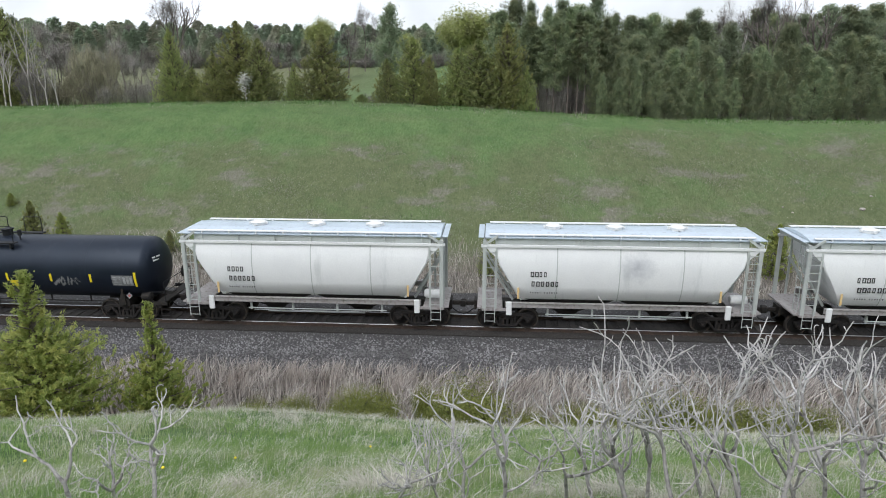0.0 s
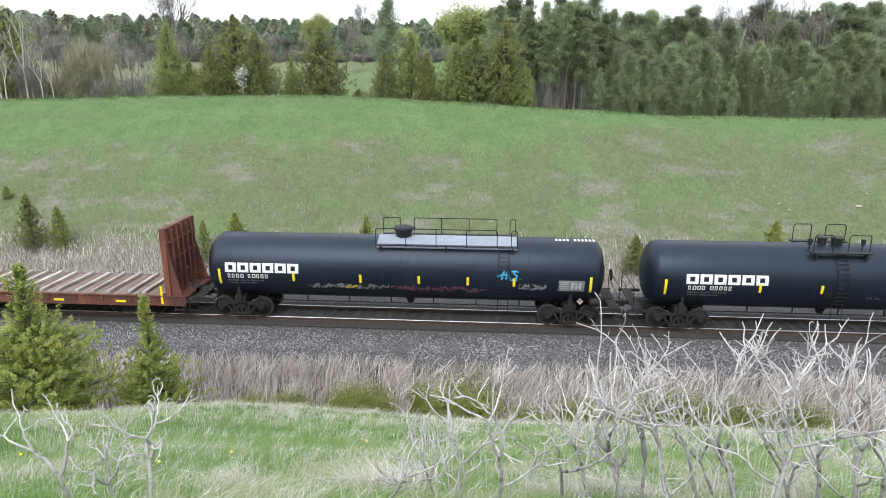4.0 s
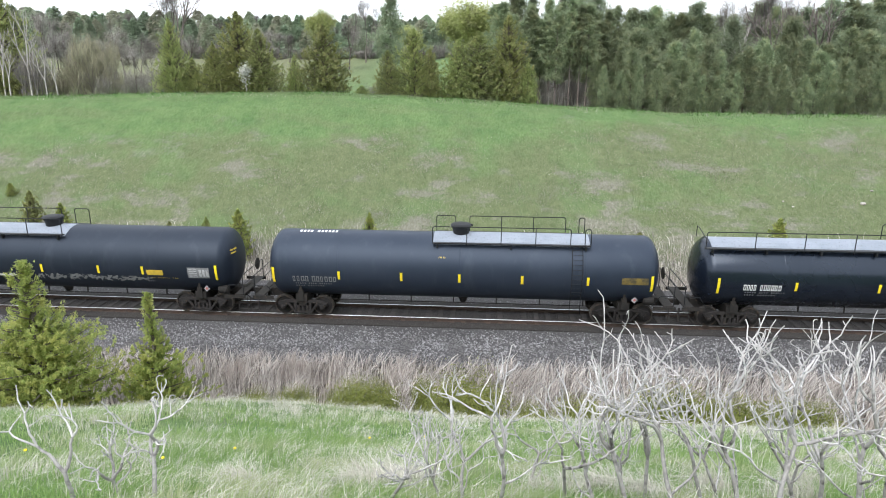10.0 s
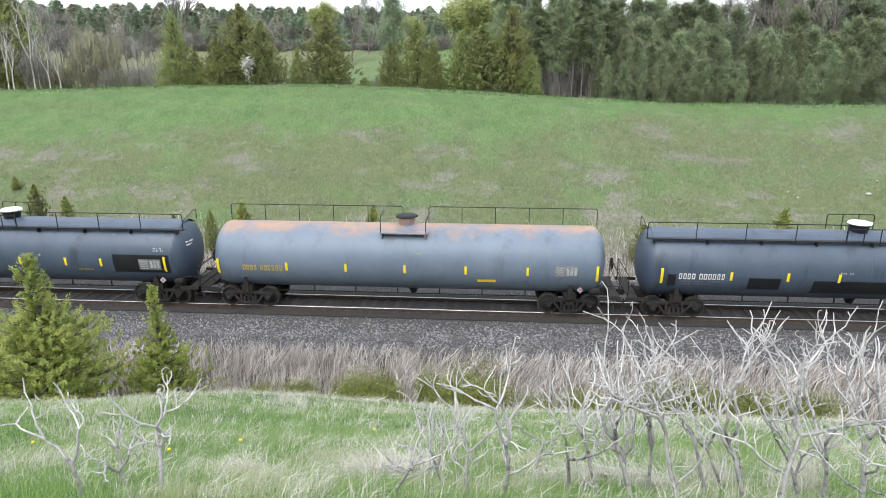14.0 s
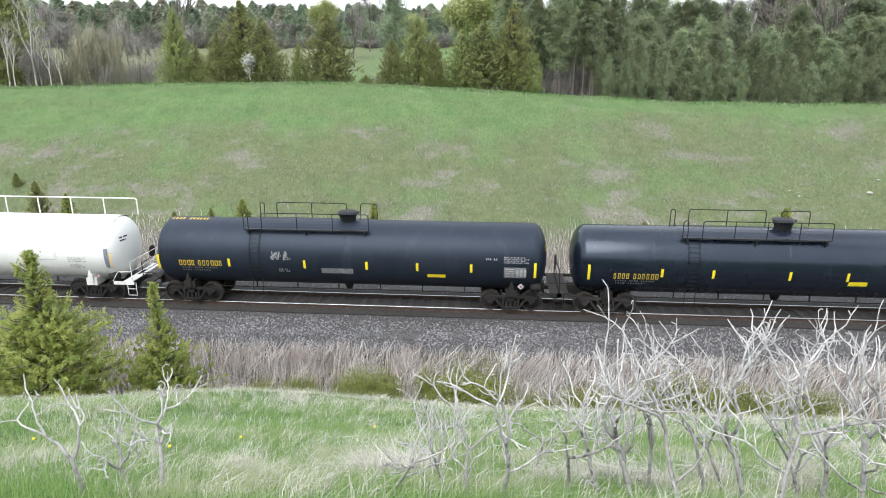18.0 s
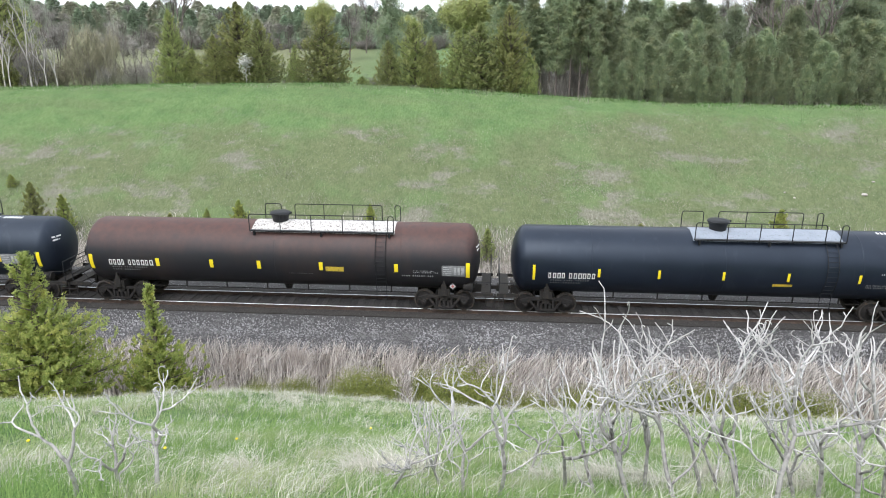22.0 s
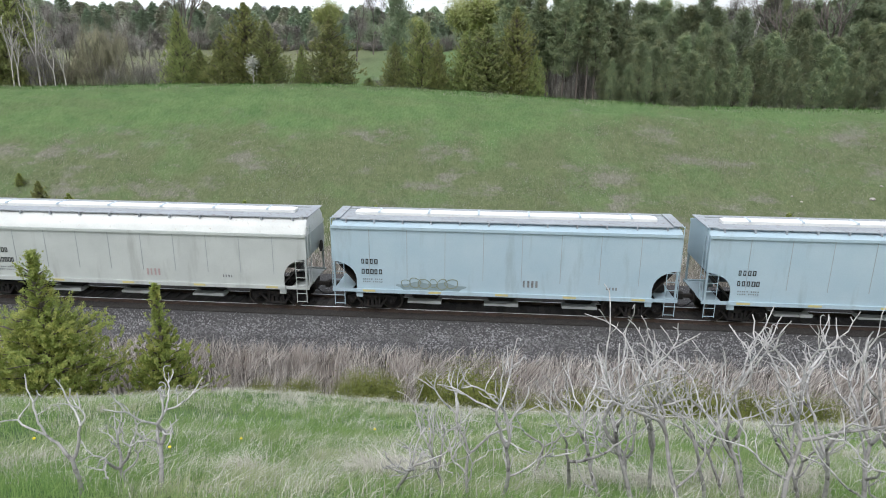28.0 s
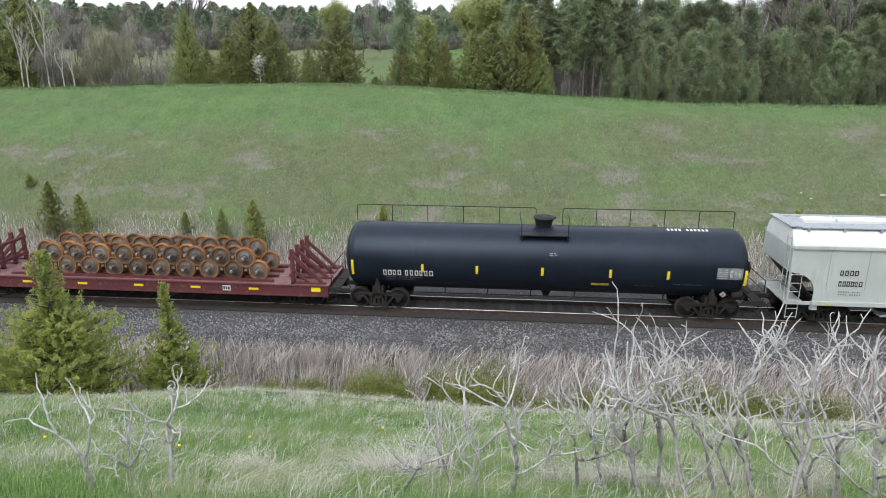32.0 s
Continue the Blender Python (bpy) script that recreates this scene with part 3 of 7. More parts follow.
        for k in range(6):
            bm.faces.new((A[k], A[k + 1], B[k + 1], B[k]))
        part("rail_head", bm, M_RAIL_TOP, r, "shiny worn rail head")
    bm = bmesh.new()
    box(bm, (0, 0, -0.20), (0.225, 2.6, 0.1))
    bmesh.ops.bevel(bm, geom=bm.edges[:], offset=0.012, segments=1, affect="EDGES")
    tie = finish("tie", bm, M_TIE)
    bm = bmesh.new()
    for s in (-1, 1):
        box(bm, (0, s * 0.7525, -0.147), (0.19, 0.34, 0.014))
        for a, b in ((-0.06, -0.11), (0.06, 0.11)):
            box(bm, (a, s * 0.7525 + b, -0.135), (0.03, 0.03, 0.02))
    plate = finish("tie_plate", bm, M_RAIL)
    rng = random.Random(4)
    for i in range(150):
        x = -42 + i * 0.545
        t = piece("tie", tie, track, pose(x + rng.uniform(-0.03, 0.03), rng.uniform(-0.05, 0.05), 0.012, 0, 0, rng.uniform(-1, 1)))
        piece("tie_plate", plate, t)
    # loose stones on the shoulders
    N = 46000
    g = np.random.default_rng(8)
    x, y = g.uniform(-36, 32, N), np.where(g.random(N) < 0.84, -4.2 + 2.7 * g.beta(1.1, 1.5, N), g.uniform(1.5, 5.4, N))
    z = np.interp(y, [p[0] for p in prof], [p[1] for p in prof]) + g.uniform(0, 0.02, N)
    r = g.uniform(0.014, 0.040, N) * np.where(y < -2.0, 1.3, 0.9)
    octa = np.array([(1, 0, 0), (-1, 0, 0), (0, 1, 0), (0, -1, 0), (0, 0, 1), (0, 0, -1)], float)
    V = octa[None] * r[:, None, None] * g.uniform(0.6, 1.3, (N, 6, 3)) + np.stack([x, y, z], -1)[:, None]
    F = np.array([(0, 2, 4), (2, 1, 4), (1, 3, 4), (3, 0, 4), (2, 0, 5), (1, 2, 5), (3, 1, 5), (0, 3, 5)])
    ob = cloud("ballast_stones", V.reshape(-1, 3), (F[None] + 6 * np.arange(N)[:, None, None]).reshape(-1, 3), M_STONE)
    tagged(ob, "loose angular grey ballast stones", "stones", kind="stuff")


M_STONE = leafy("ballast_stone", (0.045, 0.043, 0.044), (0.36, 0.353, 0.358), (0.13, 0.126, 0.126), 0.6, 0.4, 0.8, 0)
build_track()


# ---- the train ----
R_TANK, Z_TANK = 1.47, 2.30
MOVES = []          # (thing, place along the train, y, z) of all that rolls
WHEELS = []         # (wheelset, its pose in its truck, place along the train)


def on_tank(bm, x0, x1, z0, z1, lift=0.006, n=3):
    """A thin patch wrapped on the near flank of a tank, from height z0 to z1."""
    a0, a1 = math.asin(max(-1, min(1, (z0 - Z_TANK) / R_TANK))), math.asin(max(-1, min(1, (z1 - Z_TANK) / R_TANK)))
    r, n = R_TANK + lift, max(n, math.ceil((a1 - a0) / radians(4)))
    rows = [[bm.verts.new((x, -r * math.cos(a0 + (a1 - a0) * k / n), Z_TANK + r * math.sin(a0 + (a1 - a0) * k / n))) for x in (x0, x1)] for k in range(n + 1)]
    for A, B in zip(rows, rows[1:]):
        bm.faces.new((A[0], A[1], B[1], B[0]))


def over_tank(bm, x0, x1, y0, y1, lift=0.006, n=8):
    """The same over the top, from y0 to y1."""
    r = R_TANK + lift
    a0, a1 = math.asin(y0 / r), math.asin(y1 / r)
    rows = [[bm.verts.new((x, r * math.sin(a0 + (a1 - a0) * k / n), Z_TANK + r * math.cos(a0 + (a1 - a0) * k / n))) for x in (x0, x1)] for k in range(n + 1)]
    for A, B in zip(rows, rows[1:]):
        bm.faces.new((A[0], A[1], B[1], B[0]))


def bars(bm, x0, x1, z0, z1, groups, put, seed=0):
    """A line of writing as plain upright bars, in groups of that many characters."""
    rng = random.Random(seed)
    n = sum(groups) + 0.9 * (len(groups) - 1)
    w = (x1 - x0) / n
    x = x0
    for g in groups:
        for _ in range(g):
            k = w * rng.uniform(0.36, 0.54)
            put(bm, x, x + k, z0, z1)
            x += w
        x += 0.9 * w


def letter_row(root, material, x0, x1, z0, z1, groups, put, seed=0):
    """Larger writing: each character a plain hollow shape."""
    def one(_, a, b, c, d):
        bm, w = bmesh.new(), (b - a) * 1.5
        k, h = w * 0.27, (d - c) * 0.17
        for x0, x1, z0, z1 in ((a, a + k, c, d), (a + w - k, a + w, c, d), (a + k, a + w - k, d - h, d), (a + k, a + w - k, c, c + h)):
            put(bm, x0, x1, z0, z1)
        part("lettering", bm, material, root)
    bars(None, x0, x1, z0, z1, groups, one, seed)


def side_plate(y):
    """Writing laid on an upright side at y."""
    def put(bm, x0, x1, z0, z1):
        box(bm, ((x0 + x1) / 2, y, (z0 + z1) / 2), (x1 - x0, 0.008, z1 - z0))
    return put


def tank_put(bm, x0, x1, z0, z1):
    on_tank(bm, x0, x1, z0, z1)


def make_wheelset(tread, face, cap=None):
    bm = bmesh.new()
    lathe(bm, [(-1.12, 0.06), (-1.10, 0.075), (-0.84, 0.075), (-0.8, 0.085), (0.8, 0.085), (0.84, 0.075), (1.10, 0.075), (1.12, 0.06)], 10, "y")
    for s in (-1, 1):
        prof = [(0.83, 0.14), (0.83, 0.18), (0.79, 0.22), (0.775, 0.38), (0.83, 0.40), (0.83, 0.452), (0.72, 0.460), (0.715, 0.483), (0.69, 0.483), (0.685, 0.40), (0.735, 0.36), (0.74, 0.2), (0.70, 0.14)]
        lathe(bm, [(s * a, r) for a, r in prof], 28, "y")
        for k in range(3):
            w = k * 2 * math.pi / 3
            box(bm, (0.045 * math.cos(w), s * 1.125, 0.045 * math.sin(w)), (0.022, 0.02, 0.022))
        box(bm, (0.28, s * 0.80, 0.0), (0.06, 0.02, 0.03))
    me = finish("wheelset", bm, tread, True)
    me.materials.append(face)
    if cap:
        me.materials.append(cap)
    for f in me.polygons:
        r = math.hypot(f.center.x, f.center.z)
        if r < 0.40:
            f.material_index = 1
        if cap and r < 0.09 and abs(f.center.y) > 1.0:
            f.material_index = 2
    return me


WHEELSET = make_wheelset(M_TREAD, M_TRUCK)
WHEELSET_RUSTY = make_wheelset(M_WHEEL_RUST, M_WHEEL_FACE, M_AXLE_END)


def make_side_frame():
    bm = bmesh.new()
    def bar(x0, z0, x1, z1, h, t=0.13):
        d = math.hypot(x1 - x0, z1 - z0)
        box(bm, (0, 0, 0), (d, t, h), Matrix.Translation(((x0 + x1) / 2, 0, (z0 + z1) / 2)) @ Matrix.Rotation(-math.atan2(z1 - z0, x1 - x0), 4, "Y"))
    bar(-0.78, 0.70, 0.78, 0.70, 0.13)
    for s in (-1, 1):
        bar(s * 0.72, 0.71, s * 1.10, 0.60, 0.12)
        bar(s * 0.70, 0.64, s * 0.36, 0.22, 0.10)
        bar(s * 0.33, 0.66, s * 0.33, 0.24, 0.09, 0.15)
        box(bm, (s * 0.89, 0, 0.56), (0.34, 0.16, 0.13))
        tube(bm, (s * 0.89, -0.13, 0.457), (s * 0.89, 0.13, 0.457), 0.105, 14)
        tube(bm, (s * 0.89, -0.17, 0.457), (s * 0.89, -0.12, 0.457), 0.06, 10)
    bar(-0.42, 0.215, 0.42, 0.215, 0.11, 0.16)
    bmesh.ops.bevel(bm, geom=bm.edges[:], offset=0.012, segments=1, affect="EDGES")
    for k in (-0.2, 0, 0.2):
        tube(bm, (k, 0.0, 0.26), (k, 0.0, 0.52), 0.075, 10)
    return finish("side_frame", bm, M_TRUCK, True)


def make_bolster():
    bm = bmesh.new()
    box(bm, (0, 0, 0.60), (0.34, 2.1, 0.2))
    box(bm, (0, 0, 0.71), (0.42, 0.6, 0.1))
    for s in (-1, 1):
        box(bm, (s * 0.42, 0, 0.42), (0.1, 1.6, 0.14))
        for y in (-0.75, 0.75):
            box(bm, (s * 0.43, y, 0.44), (0.06, 0.1, 0.3))
    bmesh.ops.bevel(bm, geom=bm.edges[:], offset=0.012, segments=1, affect="EDGES")
    return finish("truck", bm, M_STEEL)


SIDE_FRAME, BOLSTER = make_side_frame(), make_bolster()


def truck(root, x, place):
    t = piece("truck", BOLSTER, root, pose(x, 0, 0), "dusty brown two-axle rail truck")
    for s in (-1, 1):
        piece("side_frame", SIDE_FRAME, t, pose(0, s * 1.0, 0, 0, 0, 0 if s < 0 else 180))
        w = piece("wheelset", WHEELSET, t, pose(s * 0.89, 0, 0.457))
        WHEELS.append((w, s * 0.89, place + x + s * 0.89))


def make_coupler():
    bm = bmesh.new()
    box(bm, (-0.35, 0, 0.85), (0.7, 0.16, 0.18))
    box(bm, (-0.02, -0.1, 0.85), (0.24, 0.16, 0.28))
    box(bm, (0.06, 0.12, 0.85), (0.14, 0.1, 0.24))
    bmesh.ops.bevel(bm, geom=bm.edges[:], offset=0.02, segments=1, affect="EDGES")
    return finish("coupler", bm, M_STEEL)


COUPLER = make_coupler()


def ends(root, half, inner):
    """Stub sills, couplers and hoses on both ends of a car of that half length."""
    for s in (-1, 1):
        bm = bmesh.new()
        box(bm, (s * (half - 0.55 + inner) / 2, 0, 0.85), (abs(half - 0.55 - inner), 0.42, 0.36))
        box(bm, (s * (half - 0.55), 0, 0.86), (0.10, 0.62, 0.44))
        part("draft_sill", bm, M_STEEL, root)
        piece("coupler", COUPLER, root, pose(s * half, 0, 0) if s > 0 else pose(-half, 0, 0, 0, 0, 180))
        bm = bmesh.new()
        pipe(bm, [(s * (half - 0.5), -0.32, 0.72), (s * (half - 0.25), -0.34, 0.52), (s * half, -0.3, 0.42)], 0.028)
        part("air_hose", bm, M_RAILING, root)


def guard_rail(root, material, x0, x1, y, z0, z1, gap=2.0, r=0.02, label=""):
    """A bent handrail and its posts, each post a part of its own."""
    bm = bmesh.new()
    pipe(bm, [(x0, y, z0), (x0, y, z1 - 0.07), (x0 + 0.07, y, z1), (x1 - 0.07, y, z1), (x1, y, z1 - 0.07), (x1, y, z0)], r)
    rail = part("handrail", bm, material, root, label)
    n = max(1, round((x1 - x0) / gap))
    for k in range(1, n):
        x = x0 + (x1 - x0) * k / n
        bm = bmesh.new()
        tube(bm, (x, y, z0 - 0.1), (x, y, z1), r)
        part("handrail_post", bm, material, rail)


def ladder(bm, x, z0, z1, y, w=0.42, r=0.017, step=0.33):
    for s in (-1, 1):
        tube(bm, (x + s * w / 2, y, z0), (x + s * w / 2, y, z1), r, 5)
    n = int((z1 - z0) / step)
    for k in range(n + 1):
        z = z0 + 0.06 + k * (z1 - z0 - 0.12) / max(1, n)
        tube(bm, (x - w / 2, y, z), (x + w / 2, y, z), r * 0.9, 5)


def tank_car(place, length, lo, hi, paint, style, hatch, marks, label, deck=None, text=None, text_col=None, panel=None, mark_col=None, rail_col=None, slip=None, big=False, extras=(), top_text=None, radius=1.47):
    global R_TANK
    R_TANK = radius
    root = new("tank_car")
    tagged(root, label, "tank car", "tank cars of the freight train")
    MOVES.append((root, place, 0, 0))
    rail_col, mark_col, text_col = rail_col or M_RAILING, mark_col or M_YELLOW, text_col or M_STENCIL
    R, Z, half = R_TANK, Z_TANK, length / 2
    # shell with dished heads
    bm = bmesh.new()
    hd = 0.62
    prof = []
    for k in range(1, 8):
        w = k / 7 * math.pi / 2
        prof.append((-hd * math.cos(w), R * math.sin(w)))
    left = [(lo, 0.02)] + [(lo + hd + a, r) for a, r in prof]
    mids = []
    n = 6
    for k in range(1, n):
        x = lo + hd + (hi - lo - 2 * hd) * k / n
        mids.append((x, R))
    right = [(hi - hd - a, r) for a, r in prof[::-1]] + [(hi, 0.02)]
    rings = lathe(bm, left + mids + right, 48, "x")
    bmesh.ops.translate(bm, verts=bm.verts, vec=(0, 0, Z))
    shell = part("tank_shell", bm, paint, root, "", True)
    for x, _ in mids[::2]:
        bm = bmesh.new()
        lathe(bm, [(x - 0.022, R), (x - 0.012, R + 0.005), (x + 0.012, R + 0.005), (x + 0.022, R)], 48, "x")
        bmesh.ops.translate(bm, verts=bm.verts, vec=(0, 0, Z))
        part("weld_seam", bm, paint, shell, "", True)
    # manway housing with its lid
    bm = bmesh.new()
    top = Z + R
    if style == "valve":
        for k, r in ((-0.32, 0.17), (0.3, 0.22)):
            tube(bm, (hatch + k, 0, top - 0.05), (hatch + k, 0, top + 0.24), r, 16)
            tube(bm, (hatch + k, 0, top + 0.24), (hatch + k, 0, top + 0.30), r + 0.05, 16)
        part("manway", bm, rail_col, root, "", True)
    else:
        lathe(bm, [(top - 0.08, 0.34), (top + 0.12, 0.36), (top + 0.30, 0.42), (top + 0.32, 0.44)], 24, "z")
        bmesh.ops.translate(bm, verts=bm.verts, vec=(hatch, 0, 0))
        mw = part("manway", bm, rail_col if paint is not M_GREYBLUE_PALE else paint, root, "", True)
        bm = bmesh.new()
        lathe(bm, [(top + 0.325, 0.46), (top + 0.36, 0.47), (top + 0.41, 0.42), (top + 0.44, 0.25), (top + 0.45, 0.02)], 24, "z")
        box(bm, (0.46, 0, top + 0.36), (0.12, 0.1, 0.08))
        bmesh.ops.translate(bm, verts=bm.verts, vec=(hatch, 0, 0))
        part("manway_lid", bm, M_BRIGHT if style in ("full",) else (M_RAILING_WHITE if rail_col is M_RAILING_WHITE else M_RAILING), mw, "", True)
    # walkway and handrails
    zw = Z + 1.27
    if style == "full":
        x0, x1 = deck
        bm = bmesh.new()
        over_tank(bm, x0 + 0.35, x1 - 0.35, -0.86, 0.86, 0.012)
        part("antislip_strip", bm, slip or M_ANTISLIP, root, "grey anti-slip paint")
        if rail_col is M_RAILING_WHITE:
            # only a stout rail along the far side, braced beside the manway
            guard_rail(root, rail_col, x0, hatch - 0.1, 0.95, zw, zw + 0.82, 1.65, 0.032)
            guard_rail(root, rail_col, hatch + 0.5, x1, 0.95, zw, zw + 0.82, 1.75, 0.032)
            for e in (-1, 1):
                bm = bmesh.new()
                tube(bm, (hatch + 0.2 + e * 1.15, 0.95, zw + 0.1), (hatch + 0.2 + e * 0.35, 0.95, zw + 0.8), 0.03)
                part("brace", bm, rail_col, root)
        else:
            bm = bmesh.new()
            box(bm, ((x0 + x1) / 2, -1.0, zw), (x1 - x0, 0.24, 0.045))
            part("walkway", bm, rail_col, root)
            for k in range(9):
                bm = bmesh.new()
                box(bm, (x0 + 0.3 + (x1 - x0 - 0.6) * k / 8, -1.06, zw - 0.1), (0.06, 0.2, 0.18))
                part("walkway_bracket", bm, rail_col, root)
            guard_rail(root, rail_col, x0, hatch - 1.0, -1.1, zw, zw + 0.72, 2.0)
            guard_rail(root, rail_col, hatch + 1.0, x1, -1.1, zw, zw + 0.72, 2.0)
            guard_rail(root, rail_col, hatch - 0.98, hatch + 0.98, -1.1, zw, zw + 0.55, 0.7)
            guard_rail(root, rail_col, hatch - 0.98, hatch + 0.98, 0.75, top - 0.1, top + 0.55, 0.7)
            for e in (x0, x1):
                bm = bmesh.new()
                pipe(bm, [(e, -1.1, zw + 0.4), (e, 0, top + 0.45), (e, 0.3, top + 0.45), (e, 0.3, top)], 0.018)
                part("end_rail", bm, rail_col, root)
    elif style == "part":
        x0, x1 = deck
        bm = bmesh.new()
        over_tank(bm, x0, x1, -0.92, 0.92, 0.012)
        part("antislip_strip", bm, slip or M_ANTISLIP, root, "grey anti-slip paint")
        for s in (-1, 1):
            bm = bmesh.new()
            box(bm, ((x0 + x1) / 2, s * 1.02, zw - 0.02), (x1 - x0, 0.2, 0.045))
            for x in (x0 + 0.2, (x0 + x1) / 2, x1 - 0.2):
                box(bm, (x, s * 1.06, zw - 0.12), (0.06, 0.18, 0.2))
            part("walkway", bm, rail_col, root)
            lx = x1 - 0.55 if hatch < (x0 + x1) / 2 else x0 + 0.5
            cuts = [x0] + sorted([lx - 0.3, lx + 0.3] + ([hatch - 0.3, hatch + 0.35] if s > 0 else [])) + [x1]
            for a, b in zip(cuts[::2], cuts[1::2]):
                if b - a > 0.2:
                    guard_rail(root, rail_col, a, b, s * 1.08, zw, zw + 0.72, 1.4)
        lx = x1 - 0.55 if hatch < (x0 + x1) / 2 else x0 + 0.5
        bm = bmesh.new()
        pts = [(-(R + 0.07) * math.cos(a), Z + (R + 0.07) * math.sin(a)) for a in [radians(k) for k in range(52, -42, -8)]]
        for s in (-0.22, 0.22):
            pipe(bm, [(lx + s, y, z) for y, z in pts] + [(lx + s, -1.25, 0.55)], 0.016, 5)
        for y, z in pts[::1]:
            tube(bm, (lx - 0.22, y, z), (lx + 0.22, y, z), 0.010, 5)
        part("ladder", bm, rail_col, root)
    elif style == "valve":
        x0, x1 = deck
        for s in (-1, 1):
            bm = bmesh.new()
            box(bm, ((x0 + x1) / 2, s * 0.98, zw + 0.02), (x1 - x0, 0.3, 0.05))
            box(bm, (x0 + 0.2, s * 1.02, zw - 0.12), (0.08, 0.2, 0.26))
            box(bm, (x1 - 0.2, s * 1.02, zw - 0.12), (0.08, 0.2, 0.26))
            part("walkway", bm, rail_col, root)
            guard_rail(root, rail_col, x0 + 0.1, x0 + 0.85, s * 1.0, zw, zw + 0.78)
            guard_rail(root, rail_col, x1 - 0.95, x1 - 0.1, s * 1.0, zw, zw + 0.78)
        for x in (x0 + 0.15, x1 - 0.12):
            bm = bmesh.new()
            tube(bm, (x, -0.5, zw + 0.25), (x, -0.5, zw + 0.5), 0.09, 10)
            tube(bm, (x, -0.5, zw), (x, -0.5, zw + 0.3), 0.03, 6)
            part("relief_valve", bm, rail_col, root)
        bm = bmesh.new()
        pts = [(-(R + 0.07) * math.cos(a), Z + (R + 0.07) * math.sin(a)) for a in [radians(k) for k in range(52, -42, -8)]]
        for s in (-0.22, 0.22):
            pipe(bm, [(hatch + 0.1 + s, y, z) for y, z in pts] + [(hatch + 0.1 + s, -1.25, 0.55)], 0.016, 5)
        for y, z in pts:
            tube(bm, (hatch - 0.12, y, z), (hatch + 0.32, y, z), 0.014, 5)
        part("ladder", bm, rail_col, root)
    elif style == "far":
        bm = bmesh.new()
        box(bm, (hatch, -0.92, zw + 0.03), (2.1, 0.5, 0.04))
        for s in (-1, 1):
            box(bm, (hatch + s * 0.95, -0.92, zw - 0.1), (0.06, 0.4, 0.22))
        part("walkway", bm, paint if paint is M_GREYBLUE_PALE else rail_col, root)
        guard_rail(root, rail_col, lo + 0.25, hatch - 0.3, 1.05, zw, zw + 0.75, 1.7, 0.018)
        guard_rail(root, rail_col, hatch + 0.9, hi - 0.25, 1.05, zw, zw + 0.75, 1.6, 0.018)
        bm = bmesh.new()
        for s in (-1, 1):
            pipe(bm, [(hatch + s * 0.98, -1.12, zw), (hatch + s * 0.98, -1.12, zw + 0.55), (hatch + s * 1.04, -0.7, zw + 0.7), (hatch + s * 1.04, 0.3, zw + 0.72)], 0.02)
        part("manway_guard", bm, rail_col, root)
    # saddles, underframe and running gear
    for s, e in ((-1, lo), (1, hi)):
        tx = e - s * 1.55
        truck(root, tx, place)
        bm = bmesh.new()
        box(bm, (tx, 0, 0.92), (0.5, 2.3, 0.34))
        for y in (-1, 1):
            box(bm, (tx, y * 1.17, 1.05), (0.22, 0.10, 0.5), Matrix.Identity(4))
            box(bm, (tx, y * 1.20, 1.32), (0.10, 0.06, 0.5))
        box(bm, (tx, 0, 1.05), (2.2, 0.9, 0.36))
        part("saddle", bm, M_STEEL if rail_col is M_RAILING else rail_col, root)
        bm = bmesh.new()
        box(bm, (e + s * 0.30, 0, 1.03), (0.42, 2.6, 0.05))
        box(bm, (e + s * 0.12, -1.36, 0.97), (0.95, 0.05, 0.14))
        box(bm, (e + s * 0.12, 1.36, 0.97), (0.95, 0.05, 0.14))
        part("end_platform", bm, M_STEEL if rail_col is M_RAILING else rail_col, root)
        bm = bmesh.new()
        x = e + s * 0.5
        pipe(bm, [(x, -1.3, 1.05), (x, -1.3, 1.95), (x, 1.3, 1.95), (x, 1.3, 1.05)], 0.02)
        pipe(bm, [(x, -1.3, 1.5), (x, 1.3, 1.5)], 0.016)
        pipe(bm, [(x - s * 0.9, -1.34, 1.05), (x - s * 0.6, -1.36, 1.5), (x, -1.3, 1.5)], 0.018)
        part("end_rail", bm, rail_col, root)
        bm = bmesh.new()
        for z in (0.42, 0.72):
            tube(bm, (x - 0.2, -1.4, z), (x + 0.2, -1.4, z), 0.018, 5)
        for k in (-0.2, 0.2):
            tube(bm, (x + k, -1.4, 0.4), (x + k, -1.38, 1.02), 0.018, 5)
        part("sill_step", bm, rail_col if rail_col is M_RAILING_WHITE else M_STEEL, root)
    ends(root, half, max(abs(lo), hi) - 0.9)
    bm = bmesh.new()
    x = hi + 0.42
    lathe(bm, [(-0.02, 0.27), (0.02, 0.27)], 18, "x")
    bmesh.ops.translate(bm, verts=bm.verts, vec=(x + 0.06, 0.7, 1.9))
    part("brake_wheel", bm, M_STEEL, root)
    bm = bmesh.new()
    lathe(bm, [(-0.22, 0.16), (-0.16, 0.2), (0.16, 0.2), (0.22, 0.16)], 14, "x")
    bmesh.ops.translate(bm, verts=bm.verts, vec=(hi - 0.5, -1.0, 1.18))
    part("brake_cylinder", bm, M_STEEL, root)
    # bottom outlet and the long brake rod on its hangers
    bm = bmesh.new()
    lathe(bm, [(Z - R - 0.28, 0.14), (Z - R - 0.12, 0.2), (Z - R + 0.05, 0.3)], 14, "z")
    part("bottom_outlet", bm, M_STEEL, root)
    bm = bmesh.new()
